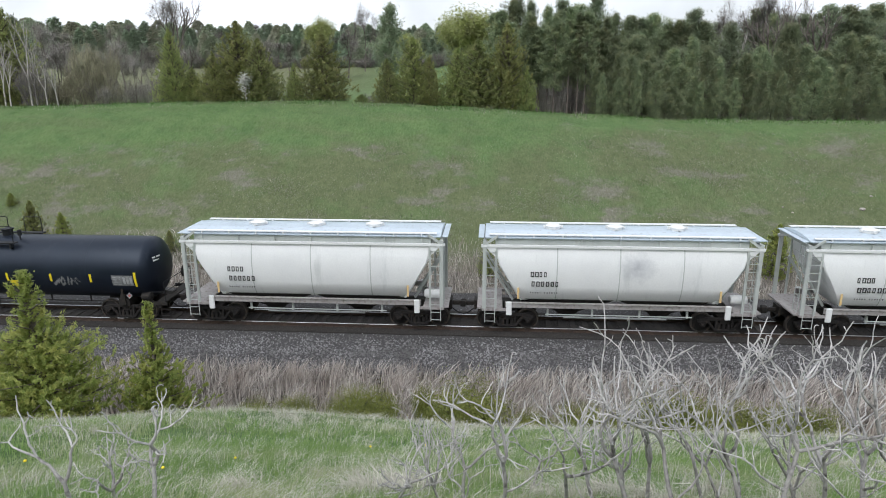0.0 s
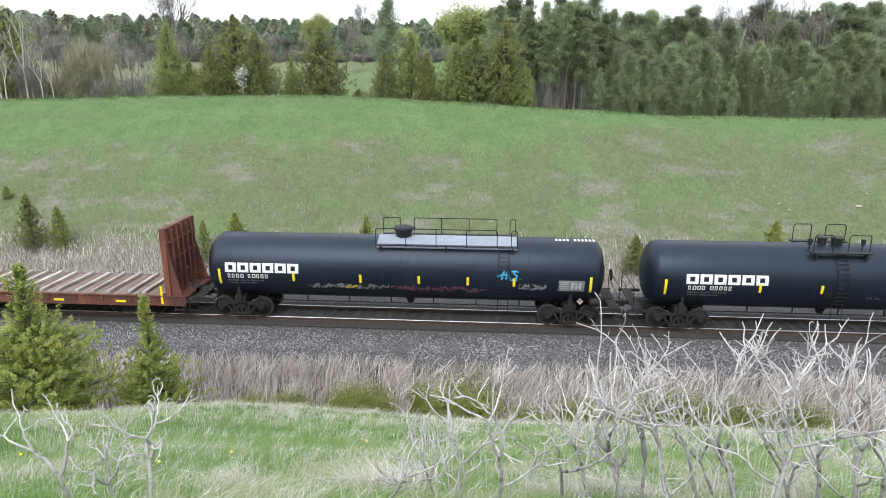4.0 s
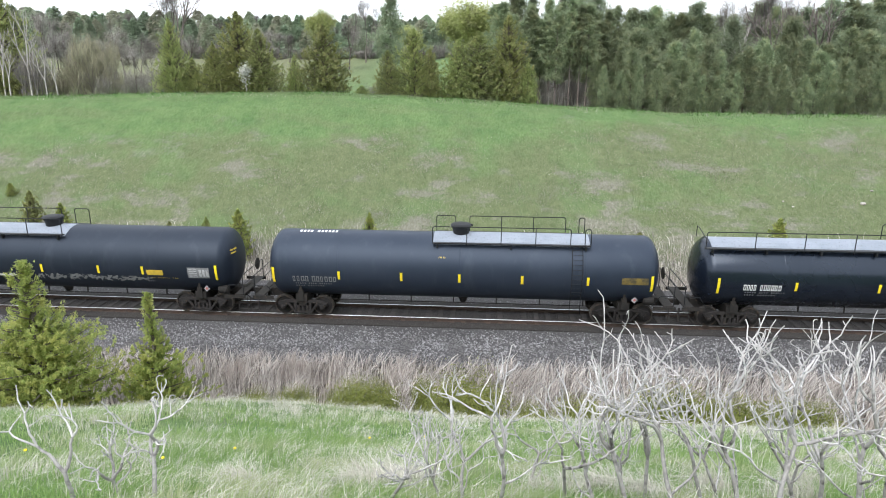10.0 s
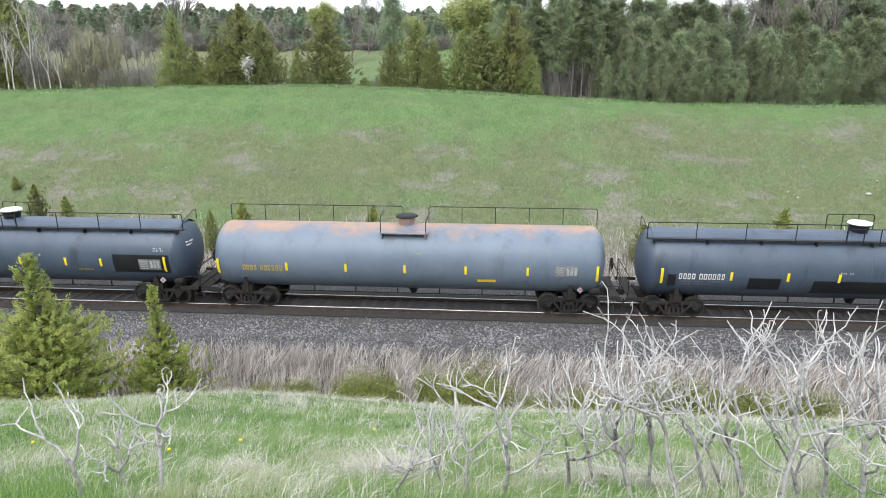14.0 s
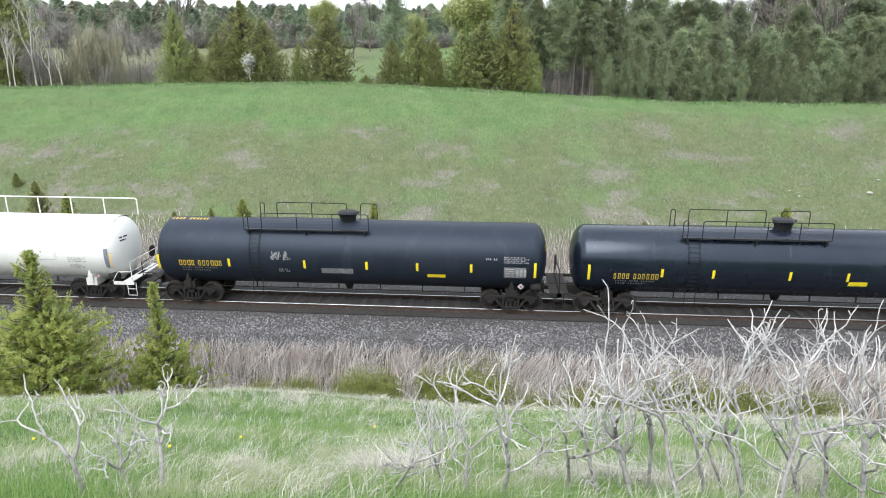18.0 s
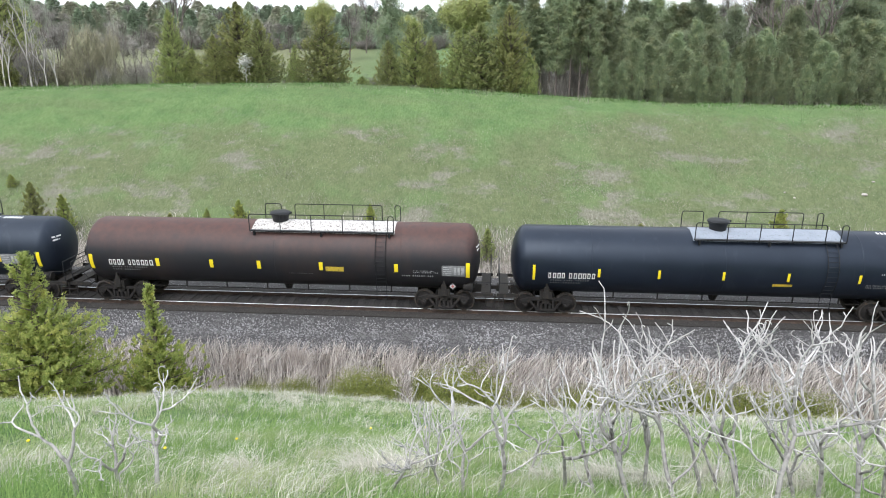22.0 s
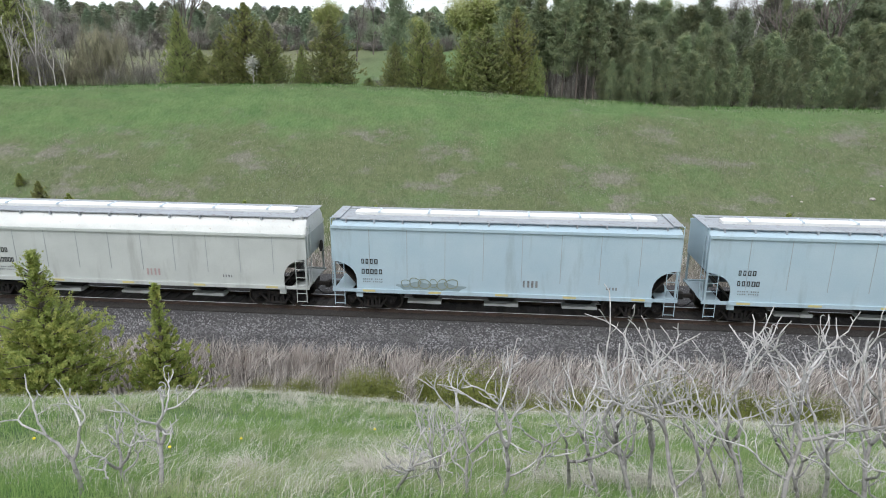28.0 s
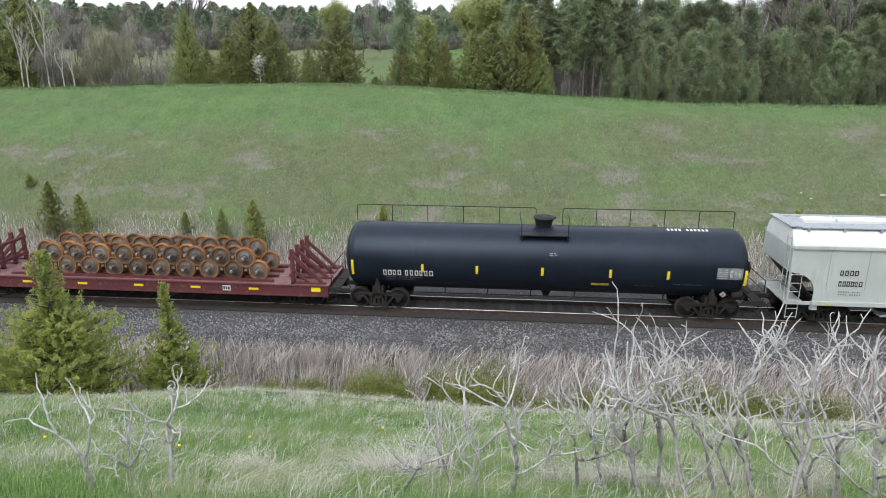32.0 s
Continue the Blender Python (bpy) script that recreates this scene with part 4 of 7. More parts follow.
    tube(bm, (lo + 2.4, -0.62, Z - R - 0.12), (hi - 2.4, -0.62, Z - R - 0.12), 0.025)
    k = lo + 2.6
    while k < hi - 2.4:
        box(bm, (k, -0.62, Z - R + 0.04), (0.05, 0.05, 0.34))
        k += 1.9
    part("brake_rod", bm, M_STEEL, root)
    # reflective strips, the end ones taller
    for i, x in enumerate(marks):
        tall = i in (0, len(marks) - 1)
        bm = bmesh.new()
        w = 0.055 if not big else 0.085
        if tall:
            on_tank(bm, x - w, x + w, 1.72, 2.42, 0.008)
        else:
            on_tank(bm, x - w, x + w, 1.92, 2.30, 0.008)
        part("reflector", bm, mark_col, root)
    if text:
        a, b, z, logo = text
        bm = bmesh.new()
        if logo:
            for k in range(6):
                x, w, bm = a + (b - a) * k / 6, (b - a) / 6 * 0.88, bmesh.new()
                for x0, x1, z0, z1 in ((0, 0.3, -0.06, 0.36), (0.7, 1, -0.06, 0.36), (0.3, 0.7, 0.25, 0.36), (0.3, 0.7, -0.06, 0.05)):
                    on_tank(bm, x + w * x0, x + w * x1, z + z0, z + z1)
                part("lettering", bm, text_col, root)
            letter_row(root, text_col, a + 0.1, a + 0.85, z - 0.32, z - 0.14, (4,), tank_put, place)
            letter_row(root, text_col, a + 1.0, a + 1.95, z - 0.32, z - 0.14, (5,), tank_put, place + 5)
            z -= 0.32
        else:
            mid = a + (b - a) * 0.42
            letter_row(root, text_col, a, mid - 0.1, z - 0.02, z + 0.24, (4,), tank_put, place)
            letter_row(root, text_col, mid + 0.02, b, z - 0.02, z + 0.24, (6,), tank_put, place + 7)
        bm = bmesh.new()
        bars(bm, a + 0.1, a + 1.75, z - 0.15, z - 0.09, (5, 4, 6), tank_put, place + 1)
        tagged(part("lettering", bm, M_STENCIL_DIM, root), kind="stuff")
        bm = bmesh.new()
        bars(bm, a + 0.1, a + 1.4, z - 0.28, z - 0.22, (4, 7), tank_put, place + 2)
        tagged(part("lettering", bm, M_STENCIL_DIM, root), kind="stuff")
    if panel:
        a, b, z = panel
        bm = bmesh.new()
        on_tank(bm, a, b, z - 0.28, z + 0.22)
        pn = part("data_panel", bm, M_STENCIL_DIM, root, "grey stencilled data panel")
        bm = bmesh.new()
        for k in range(5):
            on_tank(bm, a + 0.06, a + 0.42, z + 0.12 - 0.09 * k, z + 0.16 - 0.09 * k, 0.011, 1)
        for k in range(3):
            on_tank(bm, a + 0.52 + 0.16 * k, a + 0.63 + 0.16 * k, z - 0.2, z + 0.14, 0.011, 1)
        tagged(part("stencil", bm, M_STENCIL_WORN if text_col is not M_STENCIL_BLACK else M_STENCIL_BLACK, pn), kind="stuff")
    if top_text:
        x = top_text
        w = 0.16
        for g in (1, 1, 1, 1, 0, 1, 1, 1, 1, 1, 1):
            if g:
                bm = bmesh.new()
                over_tank(bm, x, x + 0.09, -0.30, -0.08, 0.008, 2)
                part("roof_lettering", bm, M_STENCIL if text_col is M_STENCIL_DIM else text_col, root)
            x += w
    # small stencil on the dished head
    bm = bmesh.new()
    for zz, runs in ((Z + 0.60, ((-0.80, -0.62), (-0.56, -0.30))), (Z + 0.46, ((-0.80, -0.52), (-0.47, -0.42)))):
        for y0, y1 in runs:
            on = []
            for y, z in ((y0, zz), (y1, zz), (y1, zz + 0.07), (y0, zz + 0.07)):
                q = math.hypot(y, z - Z) / R
                on.append(bm.verts.new((hi - hd + hd * math.sqrt(1 - q * q) + 0.012, y, z)))
            bm.faces.new(on)
    tagged(part("head_stencil", bm, text_col, root), kind="stuff")
    # hazard placard on its bracket
    bm = bmesh.new()
    tx = hi - 1.15
    box(bm, (0, 0, 0), (0.20, 0.012, 0.20), Matrix.Translation((tx, -1.33, 1.30)) @ Matrix.Rotation(radians(45), 4, "Y"))
    pl = part("placard", bm, M_STENCIL_WORN, root, "white and red diamond placard")
    bm = bmesh.new()
    box(bm, (0, 0, 0), (0.10, 0.012, 0.10), Matrix.Translation((tx, -1.338, 1.30)) @ Matrix.Rotation(radians(45), 4, "Y"))
    part("placard_field", bm, M_RED, pl)
    for nm, mt, x0, x1, z0, z1, *w in extras:
        bm = bmesh.new()
        if w:
            scrawl(bm, x0, x1, z0, z1, w[0])
        elif nm == "stencil_panel":
            rows = max(1, round((z1 - z0) / 0.085))
            for k in range(rows):
                h = (z1 - z0) / rows
                bars(bm, x0, x1 - (x1 - x0) * 0.18 * (k % 2), z0 + h * k, z0 + h * (k + 0.66), (4, 6, 3) if x1 - x0 > 0.7 else (3, 2), tank_put, int(place * 3 + k))
            tagged(part(nm, bm, M_STENCIL_WORN if mt is M_STENCIL else mt, root), kind="stuff")
            continue
        elif nm == "rust_patch" and x1 - x0 > 1:
            rng = random.Random(int(place * 10 + x0 * 7))
            for k in range(30):
                a, c, l = rng.uniform(x0, x1), rng.triangular(z0, z1 + 0.05, z1), rng.uniform(0.15, 0.8)
                on_tank(bm, a - l / 2, a + l / 2, c - rng.uniform(0.02, 0.06), c + 0.03, 0.0045 + 0.0003 * k, 3)
        else:
            on_tank(bm, x0, x1, z0, z1, 0.0045 if "patch" in nm else 0.007, 5)
        ob = part(nm, bm, mt, root)
        if w:
            tagged(ob, kind="stuff")
    return root


def scrawl(bm, x0, x1, z0, z1, seed):
    """A loose tangle of spray-can strokes on the tank flank."""
    rng = random.Random(seed)
    n = max(3, int((x1 - x0) / 0.17))
    for i in range(n):
        cx = x0 + (x1 - x0) * (i + 0.5) / n
        pts = [(cx + rng.uniform(-0.2, 0.2), rng.uniform(z0, z1)) for _ in range(5)]
        for (xa, za), (xb, zb) in zip(pts, pts[1:]):
            for k in range(4):
                u0, u1 = k / 4, (k + 1) / 4
                on_tank(bm, xa + (xb - xa) * u0 - 0.02, xa + (xb - xa) * u1 + 0.02, za + (zb - za) * u0 - 0.03, za + (zb - za) * u1 + 0.03, 0.007 + 0.0005 * (i % 3), 1)


def loft(bm, rows):
    """Skin a stack of rectangles (z, half length, half width), with small corner cuts."""
    rings = []
    for z, hx, hy in rows:
        c = 0.06
        pts = [(-hx + c, -hy), (hx - c, -hy), (hx, -hy + c), (hx, hy - c), (hx - c, hy), (-hx + c, hy), (-hx, hy - c), (-hx, -hy + c)]
        rings.append([bm.verts.new((x, y, z)) for x, y in pts])
    for A, B in zip(rings, rings[1:]):
        for k in range(8):
            bm.faces.new((A[k], A[(k + 1) % 8], B[(k + 1) % 8], B[k]))
    bm.faces.new(rings[0][::-1])
    bm.faces.new(rings[-1])


def seam(bm, x, pts, w=0.03, lift=0.006):
    """A narrow proud strip down a side whose outline is pts of (y, z)."""
    for (y0, z0), (y1, z1) in zip(pts, pts[1:]):
        a = [bm.verts.new(p) for p in ((x - w, y0 - lift, z0), (x + w, y0 - lift, z0), (x + w, y1 - lift, z1), (x - w, y1 - lift, z1))]
        bm.faces.new(a)


def hopper_round(place, length, label, seed, stain=False):
    """A two-bay covered hopper with rounded sides hung between end cages."""
    root = new("hopper_car")
    tagged(root, label, "hopper car", "covered hopper cars of the freight train")
    MOVES.append((root, place, 0, 0))
    half = length / 2
    white = M_HOP_WHITE
    coat = M_HOP_SMUDGED if stain else white
    outline = [(1.42, 1.08), (1.62, 1.24), (1.85, 1.36), (2.15, 1.45), (2.6, 1.50), (3.1, 1.50), (3.5, 1.44), (3.86, 1.32)]
    bm = bmesh.new()
    loft(bm, [(z, 5.15 if z > 3.3 else 4.10 + (5.15 - 4.10) * (z - 1.42) / 1.88, y) for z, y in outline])
    body = part("body", bm, coat, root, "", True)
    for x in (-2.6, 0, 2.6):
        bm = bmesh.new()
        seam(bm, x, [(-y, z) for z, y in outline], 0.02)
        part("side_seam", bm, M_HOP_GREY, body)
    # top band, eave beams and flat roof
    bm = bmesh.new()
    box(bm, (0, 0, 4.03), (10.4, 2.46, 0.34))
    part("top_band", bm, M_HOP_GREY, root)
    for s in (-1, 1):
        bm = bmesh.new()
        box(bm, (0, s * 1.38, 3.90), (11.6, 0.12, 0.10))
        part("side_beam", bm, white, root)
        for k in range(7):
            bm = bmesh.new()
            box(bm, (-4.8 + 1.6 * k, s * 1.27, 4.03), (0.05, 0.10, 0.28))
            part("rib", bm, M_HOP_GREY, root)
    bm = bmesh.new()
    loft(bm, [(4.205, 5.64, 1.34), (4.25, 5.64, 1.36), (4.34, 5.62, 0.75), (4.37, 5.62, 0.4)])
    part("roof", bm, M_ROOF_GREY, root, "grey metal roof")
    for s in (-1, 1):
        bm = bmesh.new()
        box(bm, (0, s * 1.17, 4.35), (10.9, 0.22, 0.03))
        for k in range(9):
            box(bm, (-4.8 + 1.2 * k, s * 1.15, 4.28), (0.05, 0.3, 0.1))
        part("running_board", bm, M_HOP_WHITE, root)
        bm = bmesh.new()
        box(bm, (s * 5.80, 0, 4.22), (0.24, 2.5, 0.03))
        part("end_running_board", bm, M_ROOF_GREY, root)
    for x in (-2.7, -0.05, 2.6):
        bm = bmesh.new()
        lathe(bm, [(4.36, 0.30), (4.46, 0.32), (4.50, 0.34), (4.55, 0.25), (4.57, 0.02)], 20, "z")
        for w in range(4):
            box(bm, (0.36 * math.cos(w * 1.57), 0.36 * math.sin(w * 1.57), 4.46), (0.1, 0.1, 0.1))
        bmesh.ops.translate(bm, verts=bm.verts, vec=(x, 0, 0))
        part("roof_hatch", bm, M_BRIGHT, root, "round white loading hatch", True)
    # sills
    for s in (-1, 1):
        bm = bmesh.new()
        box(bm, (0, s * 1.36, 1.27), (9.5, 0.07, 0.20))
        box(bm, (0, s * 1.38, 1.39), (9.5, 0.14, 0.04))
        for e in (-1, 1):
            box(bm, (e * 5.2, s * 1.38, 1.06), (1.1, 0.12, 0.10))
        part("side_sill", bm, M_SILL, root, "dusty pinkish-grey side sill")
        for e in (-1, 1):
            bm = bmesh.new()
            box(bm, (e * 4.58, s * 1.44, 1.14), (0.24, 0.10, 0.62))
            bmesh.ops.bevel(bm, geom=bm.edges[:], offset=0.03, segments=1, affect="EDGES")
            part("jacking_pad", bm, white, root)
    # end cages with sloping hopper ends
    for e in (-1, 1):
        bm = bmesh.new()
        v = [bm.verts.new(p) for p in ((e * 5.1, -1.2, 3.3), (e * 5.1, 1.2, 3.3), (e * 4.1, 1.2, 1.45), (e * 4.1, -1.2, 1.45), (e * 5.0, -1.2, 3.3), (e * 5.0, 1.2, 3.3), (e * 4.0, 1.2, 1.45), (e * 4.0, -1.2, 1.45))]
        for f in ((0, 1, 2, 3), (4, 7, 6, 5), (0, 3, 7, 4), (1, 5, 6, 2), (0, 4, 5, 1), (3, 2, 6, 7)):
            bm.faces.new([v[k] for k in f])
        part("slope_sheet", bm, M_HOP_GREY, root)
        bm = bmesh.new()
        for y in (-1.38, 1.38):
            box(bm, (e * 5.65, y, 2.55), (0.16, 0.10, 3.1))
            box(bm, (e * 5.15, y, 2.4), (0.08, 0.08, 2.8))
            box(bm, (0, 0, 0), (0.85, 0.06, 0.10), Matrix.Translation((e * 5.45, y, 4.08)) @ Matrix.Rotation(radians(e * 35), 4, "Y"))
        box(bm, (e * 5.65, 0, 4.05), (0.10, 2.8, 0.12))
        for y in (-0.5, 0.5):
            box(bm, (0, 0, 0), (2.3, 0.08, 0.1), Matrix.Translation((e * 5.0, y, 2.2)) @ Matrix.Rotation(radians(-e * 58), 4, "Y"))
        part("end_frame", bm, M_HOP_GREY, root)
        bm = bmesh.new()
        for v4 in ((-1.36, 3.8), (1.36, 3.8)):
            pass
        vs = [bm.verts.new(p) for p in ((e * 5.62, -1.40, 3.84), (e * 5.12, -1.40, 3.84), (e * 5.12, -1.40, 3.35), (e * 5.62, -1.36, 3.84), (e * 5.12, -1.36, 3.84), (e * 5.12, -1.36, 3.35))]
        for f in ((0, 1, 2), (5, 4, 3), (0, 3, 4, 1), (1, 4, 5, 2), (2, 5, 3, 0)):
            bm.faces.new([vs[k] for k in f])
        part("gusset", bm, white, root)
        bm = bmesh.new()
        box(bm, (e * 5.4, 0, 1.10), (1.1, 2.7, 0.06))
        part("end_platform", bm, M_SILL, root)
        bm = bmesh.new()
        ladder(bm, e * 5.4, 0.48, 3.7, -1.44)
        part("ladder", bm, M_HOP_GREY, root)
        bm = bmesh.new()
        ladder(bm, 0, 1.1, 4.0, 0, 0.4)
        bmesh.ops.transform(bm, matrix=Matrix.Translation((e * 5.72, -0.9, 0)) @ Matrix.Rotation(radians(90), 4, "Z"), verts=bm.verts)
        part("end_ladder", bm, M_HOP_GREY, root)
        truck(root, e * 4.62, place)
    ends(root, half, 4.0)
    bm = bmesh.new()
    lathe(bm, [(-0.35, 0.16), (-0.28, 0.2), (0.28, 0.2), (0.35, 0.16)], 14, "x")
    bmesh.ops.translate(bm, verts=bm.verts, vec=(5.2, -0.7, 1.5))
    part("air_reservoir", bm, white, root, "", True)
    bm = bmesh.new()
    tube(bm, (-3.0, -1.2, 0.82), (3.2, -1.2, 0.82), 0.028, 8)
    tube(bm, (-2.2, -1.0, 0.62), (2.2, -1.0, 0.62), 0.03, 8)
    for x in (-2.9, -1.0, 1.0, 3.0):
        box(bm, (x, -1.15, 0.9), (0.08, 0.1, 0.3))
    part("discharge_pipe", bm, M_HOP_GREY, root)
    for x in (-2.0, 2.0):
        bm = bmesh.new()
        loft(bm, [(0.55, 0.35, 0.5), (0.75, 0.5, 0.6), (1.5, 1.9, 1.2)])
        bmesh.ops.translate(bm, verts=bm.verts, vec=(x, 0, 0))
        part("hopper_bay", bm, M_STEEL, root)
    put = side_plate(-1.515)
    letter_row(root, M_STENCIL_BLACK, -3.70, -2.95, 2.60, 2.82, (4,), put, seed)
    letter_row(root, M_STENCIL_BLACK, -3.65, -2.45, 2.18, 2.40, (6,), put, seed + 1)
    bm = bmesh.new()
    bars(bm, -3.7, -2.5, 1.86, 1.92, (5, 6), side_plate(-1.47), seed + 2)
    tagged(part("lettering", bm, M_STENCIL_DIM, root), kind="stuff")
    for x in (-4.2, 4.2):
        bm = bmesh.new()
        box(bm, (x, -1.47, 1.85), (0.09, 0.012, 0.5))
        part("reflector", bm, M_ORANGE, root)
    return root


def hopper_flat(place, length, paint, label, seed, top, mural=False, scrawled=False):
    """A three-bay covered hopper with upright sides and a trough hatch along its roof."""
    root = new("hopper_car")
    tagged(root, label, "hopper car", "covered hopper cars of the freight train")
    MOVES.append((root, place, 0, 0))
    half = length / 2
    hx = half - 0.55
    y = 1.5
    # side sheets with notched lower corners, each a thin slab
    for s in (-1, 1):
        bm = bmesh.new()
        arch = [(hx - 1.05 * math.cos(radians(a)), 1.62 + 0.80 * math.sin(radians(a))) for a in range(0, 91, 15)]
        out = [(-hx, top)] + [(-a, b) for a, b in arch[::-1]] + [(-hx + 1.05, 1.12), (hx - 1.05, 1.12)] + arch + [(hx, top)]
        A = [bm.verts.new((x, s * y, z)) for x, z in out]
        B = [bm.verts.new((x, s * (y - 0.06), z)) for x, z in out]
        bm.faces.new(A)
        bm.faces.new(B[::-1])
        for k in range(len(out)):
            bm.faces.new((A[k], A[(k + 1) % len(out)], B[(k + 1) % len(out)], B[k]))
        side = part("side_sheet", bm, paint, root)
        n = 9 if top > 3.6 else 11
        for k in range(1, n):
            x = -hx + 2 * hx * k / n
            bm = bmesh.new()
            box(bm, (x, s * (y + 0.006), (top + 1.7) / 2), (0.022, 0.012, top - 1.75))
            part("side_seam", bm, M_HOP_SEAM, side)
        bm = bmesh.new()
        box(bm, (0, s * (y + 0.03), 1.12), (2 * hx - 2.0, 0.10, 0.16))
        part("side_sill", bm, paint, root)
        bm = bmesh.new()
        box(bm, (0, s * (y + 0.03), top + 0.03), (2 * hx, 0.10, 0.12))
        part("top_chord", bm, paint, root)
    # roof: shoulders and a flat top
    zr = 4.12
    bm = bmesh.new()
    loft(bm, [(top - 0.04, hx, 1.46), (top + 0.06, hx, 1.46), (top + (zr - top) * 0.6, hx, 1.36), (zr, hx - 0.02, 1.12), (zr + 0.06, hx - 0.02, 0.55)])
    part("roof_shoulder", bm, M_SHOULDER if top < 3.6 else paint, root, "pale curved roof edge", True)
    bm = bmesh.new()
    box(bm, (0, 0, zr + 0.08), (2 * hx - 0.1, 1.7, 0.03))
    part("roof_top", bm, M_ROOF_DUST, root, "dusty dark grey roof deck")
    for s in (-1, 1):
        bm = bmesh.new()
        box(bm, (0, s * 1.06, zr + 0.105), (2 * hx - 0.7, 0.30, 0.03))
        for k in range(12):
            box(bm, (-hx + 0.6 + (2 * hx - 1.2) * k / 11, s * 1.2, zr + 0.03), (0.06, 0.16, 0.14))
        part("running_board", bm, M_ROOF_DUST, root)
        bm = bmesh.new()
        box(bm, (s * (hx - 0.12), 0, zr + 0.135), (0.40, 2.3, 0.03))
        for k in (-1.05, -0.4, 0.4, 1.05):
            box(bm, (s * (hx - 0.12), k, zr + 0.06), (0.06, 0.05, 0.13))
        part("end_running_board", bm, M_ROOF_DUST, root)
    bm = bmesh.new()
    c0, c1 = -hx + 0.8, hx - 0.8
    loft(bm, [(zr + 0.09, (c1 - c0) / 2, 0.28), (zr + 0.22, (c1 - c0) / 2, 0.30), (zr + 0.27, (c1 - c0) / 2 - 0.15, 0.2)])
    hatch = part("trough_hatch", bm, M_BRIGHT, root, "long white trough hatch cover")
    for k in range(6):
        bm = bmesh.new()
        box(bm, (c0 + (c1 - c0) * (k + 0.5) / 6, 0, zr + 0.25), (0.08, 0.70, 0.08))
        part("hatch_clamp", bm, M_ROOF_GREY, hatch)
    # ends, slope sheets, cages
    for e in (-1, 1):
        bm = bmesh.new()
        box(bm, (e * (hx - 0.05), 0, (top + 2.42) / 2), (0.08, 2.92, top - 2.42))
        part("end_sheet", bm, paint, root)
        bm = bmesh.new()
        v = [bm.verts.new((e * (hx - a), b, z)) for a, z in ((0.1, 2.42), (1.3, 1.0)) for b in (-1.4, 1.4)]
        w = [bm.verts.new((e * (hx - a - 0.06), b, z)) for a, z in ((0.1, 2.42), (1.3, 1.0)) for b in (-1.4, 1.4)]
        bm.faces.new((v[0], v[1], v[3], v[2]))
        bm.faces.new((w[0], w[2], w[3], w[1]))
        for a, b in ((0, 1), (1, 3), (3, 2), (2, 0)):
            bm.faces.new((v[a], v[b], w[b], w[a]))
        part("slope_sheet", bm, M_STEEL, root)
        bm = bmesh.new()
        for yy in (-1.42, 1.42):
            box(bm, (e * (hx - 0.06), yy, 1.75), (0.08, 0.08, 1.4))
            box(bm, (e * (hx - 0.55), yy, 1.08), (1.2, 0.10, 0.12))
            box(bm, (e * (hx - 1.15), yy, 0.98), (0.28, 0.12, 0.36))
        box(bm, (e * (hx - 0.4), 0, 1.06), (0.8, 2.8, 0.05))
        part("end_frame", bm, paint, root)
        bm = bmesh.new()
        ladder(bm, e * (hx - 0.28), 0.42, 2.38, -1.5, 0.44)
        part("ladder", bm, paint, root)
        bm = bmesh.new()
        ladder(bm, 0, 1.1, top + 0.4, 0, 0.42)
        bmesh.ops.transform(bm, matrix=Matrix.Translation((e * (hx + 0.05), -1.15, 0)) @ Matrix.Rotation(radians(90), 4, "Z"), verts=bm.verts)
        part("end_ladder", bm, paint, root)
        truck(root, e * (hx - 1.62), place)
    ends(root, half, hx - 1.2)
    bm = bmesh.new()
    lathe(bm, [(-0.02, 0.27), (0.02, 0.27)], 18, "x")
    bmesh.ops.translate(bm, verts=bm.verts, vec=(hx + 0.12, 0.5, 2.5))
    part("brake_wheel", bm, M_STEEL, root)
    bm = bmesh.new()
    lathe(bm, [(-0.35, 0.16), (-0.28, 0.2), (0.28, 0.2), (0.35, 0.16)], 14, "x")
    bmesh.ops.translate(bm, verts=bm.verts, vec=(hx - 0.7, -0.6, 1.35))
    part("air_reservoir", bm, M_STEEL, root)
    # hopper bays with their gates
    for x in (-3.4, 0.0, 3.4):
        bm = bmesh.new()
        loft(bm, [(0.46, 0.55, 0.62), (0.62, 0.6, 0.66), (1.15, 1.35, 1.3)])
        bmesh.ops.translate(bm, verts=bm.verts, vec=(x, 0, 0))
        bay = part("hopper_bay", bm, M_STEEL, root)
        bm = bmesh.new()
        box(bm, (x, -0.75, 0.45), (1.5, 0.5, 0.10))
        box(bm, (x + 0.5, -1.05, 0.50), (0.5, 0.12, 0.14))
        part("outlet_gate", bm, M_HOP_GREY, bay, "grey sliding outlet gate")
    tx = -hx + (1.28 if top > 3.6 else 1.95)
    put = side_plate(-y - 0.016)
    letter_row(root, M_STENCIL_BLACK, tx, tx + 0.75, 2.34, 2.56, (4,), put, seed)
    letter_row(root, M_STENCIL_BLACK, tx, tx + 0.95, 1.88, 2.10, (5 if top > 3.6 else 6,), put, seed + 1)
    bm = bmesh.new()
    bars(bm, tx + 0.05, tx + 0.95, 1.62, 1.67, (5, 4), put, seed + 2)
    tagged(part("lettering", bm, M_STENCIL_DIM, root), kind="stuff")
    bm = bmesh.new()
    bars(bm, tx + 0.05, tx + 0.95, 1.50, 1.55, (4, 5), put, seed + 3)
    tagged(part("lettering", bm, M_STENCIL_DIM, root), kind="stuff")
    bm = bmesh.new()
    bars(bm, 0.9, 1.6, 1.5, 1.80, (4,), put, seed + 4)
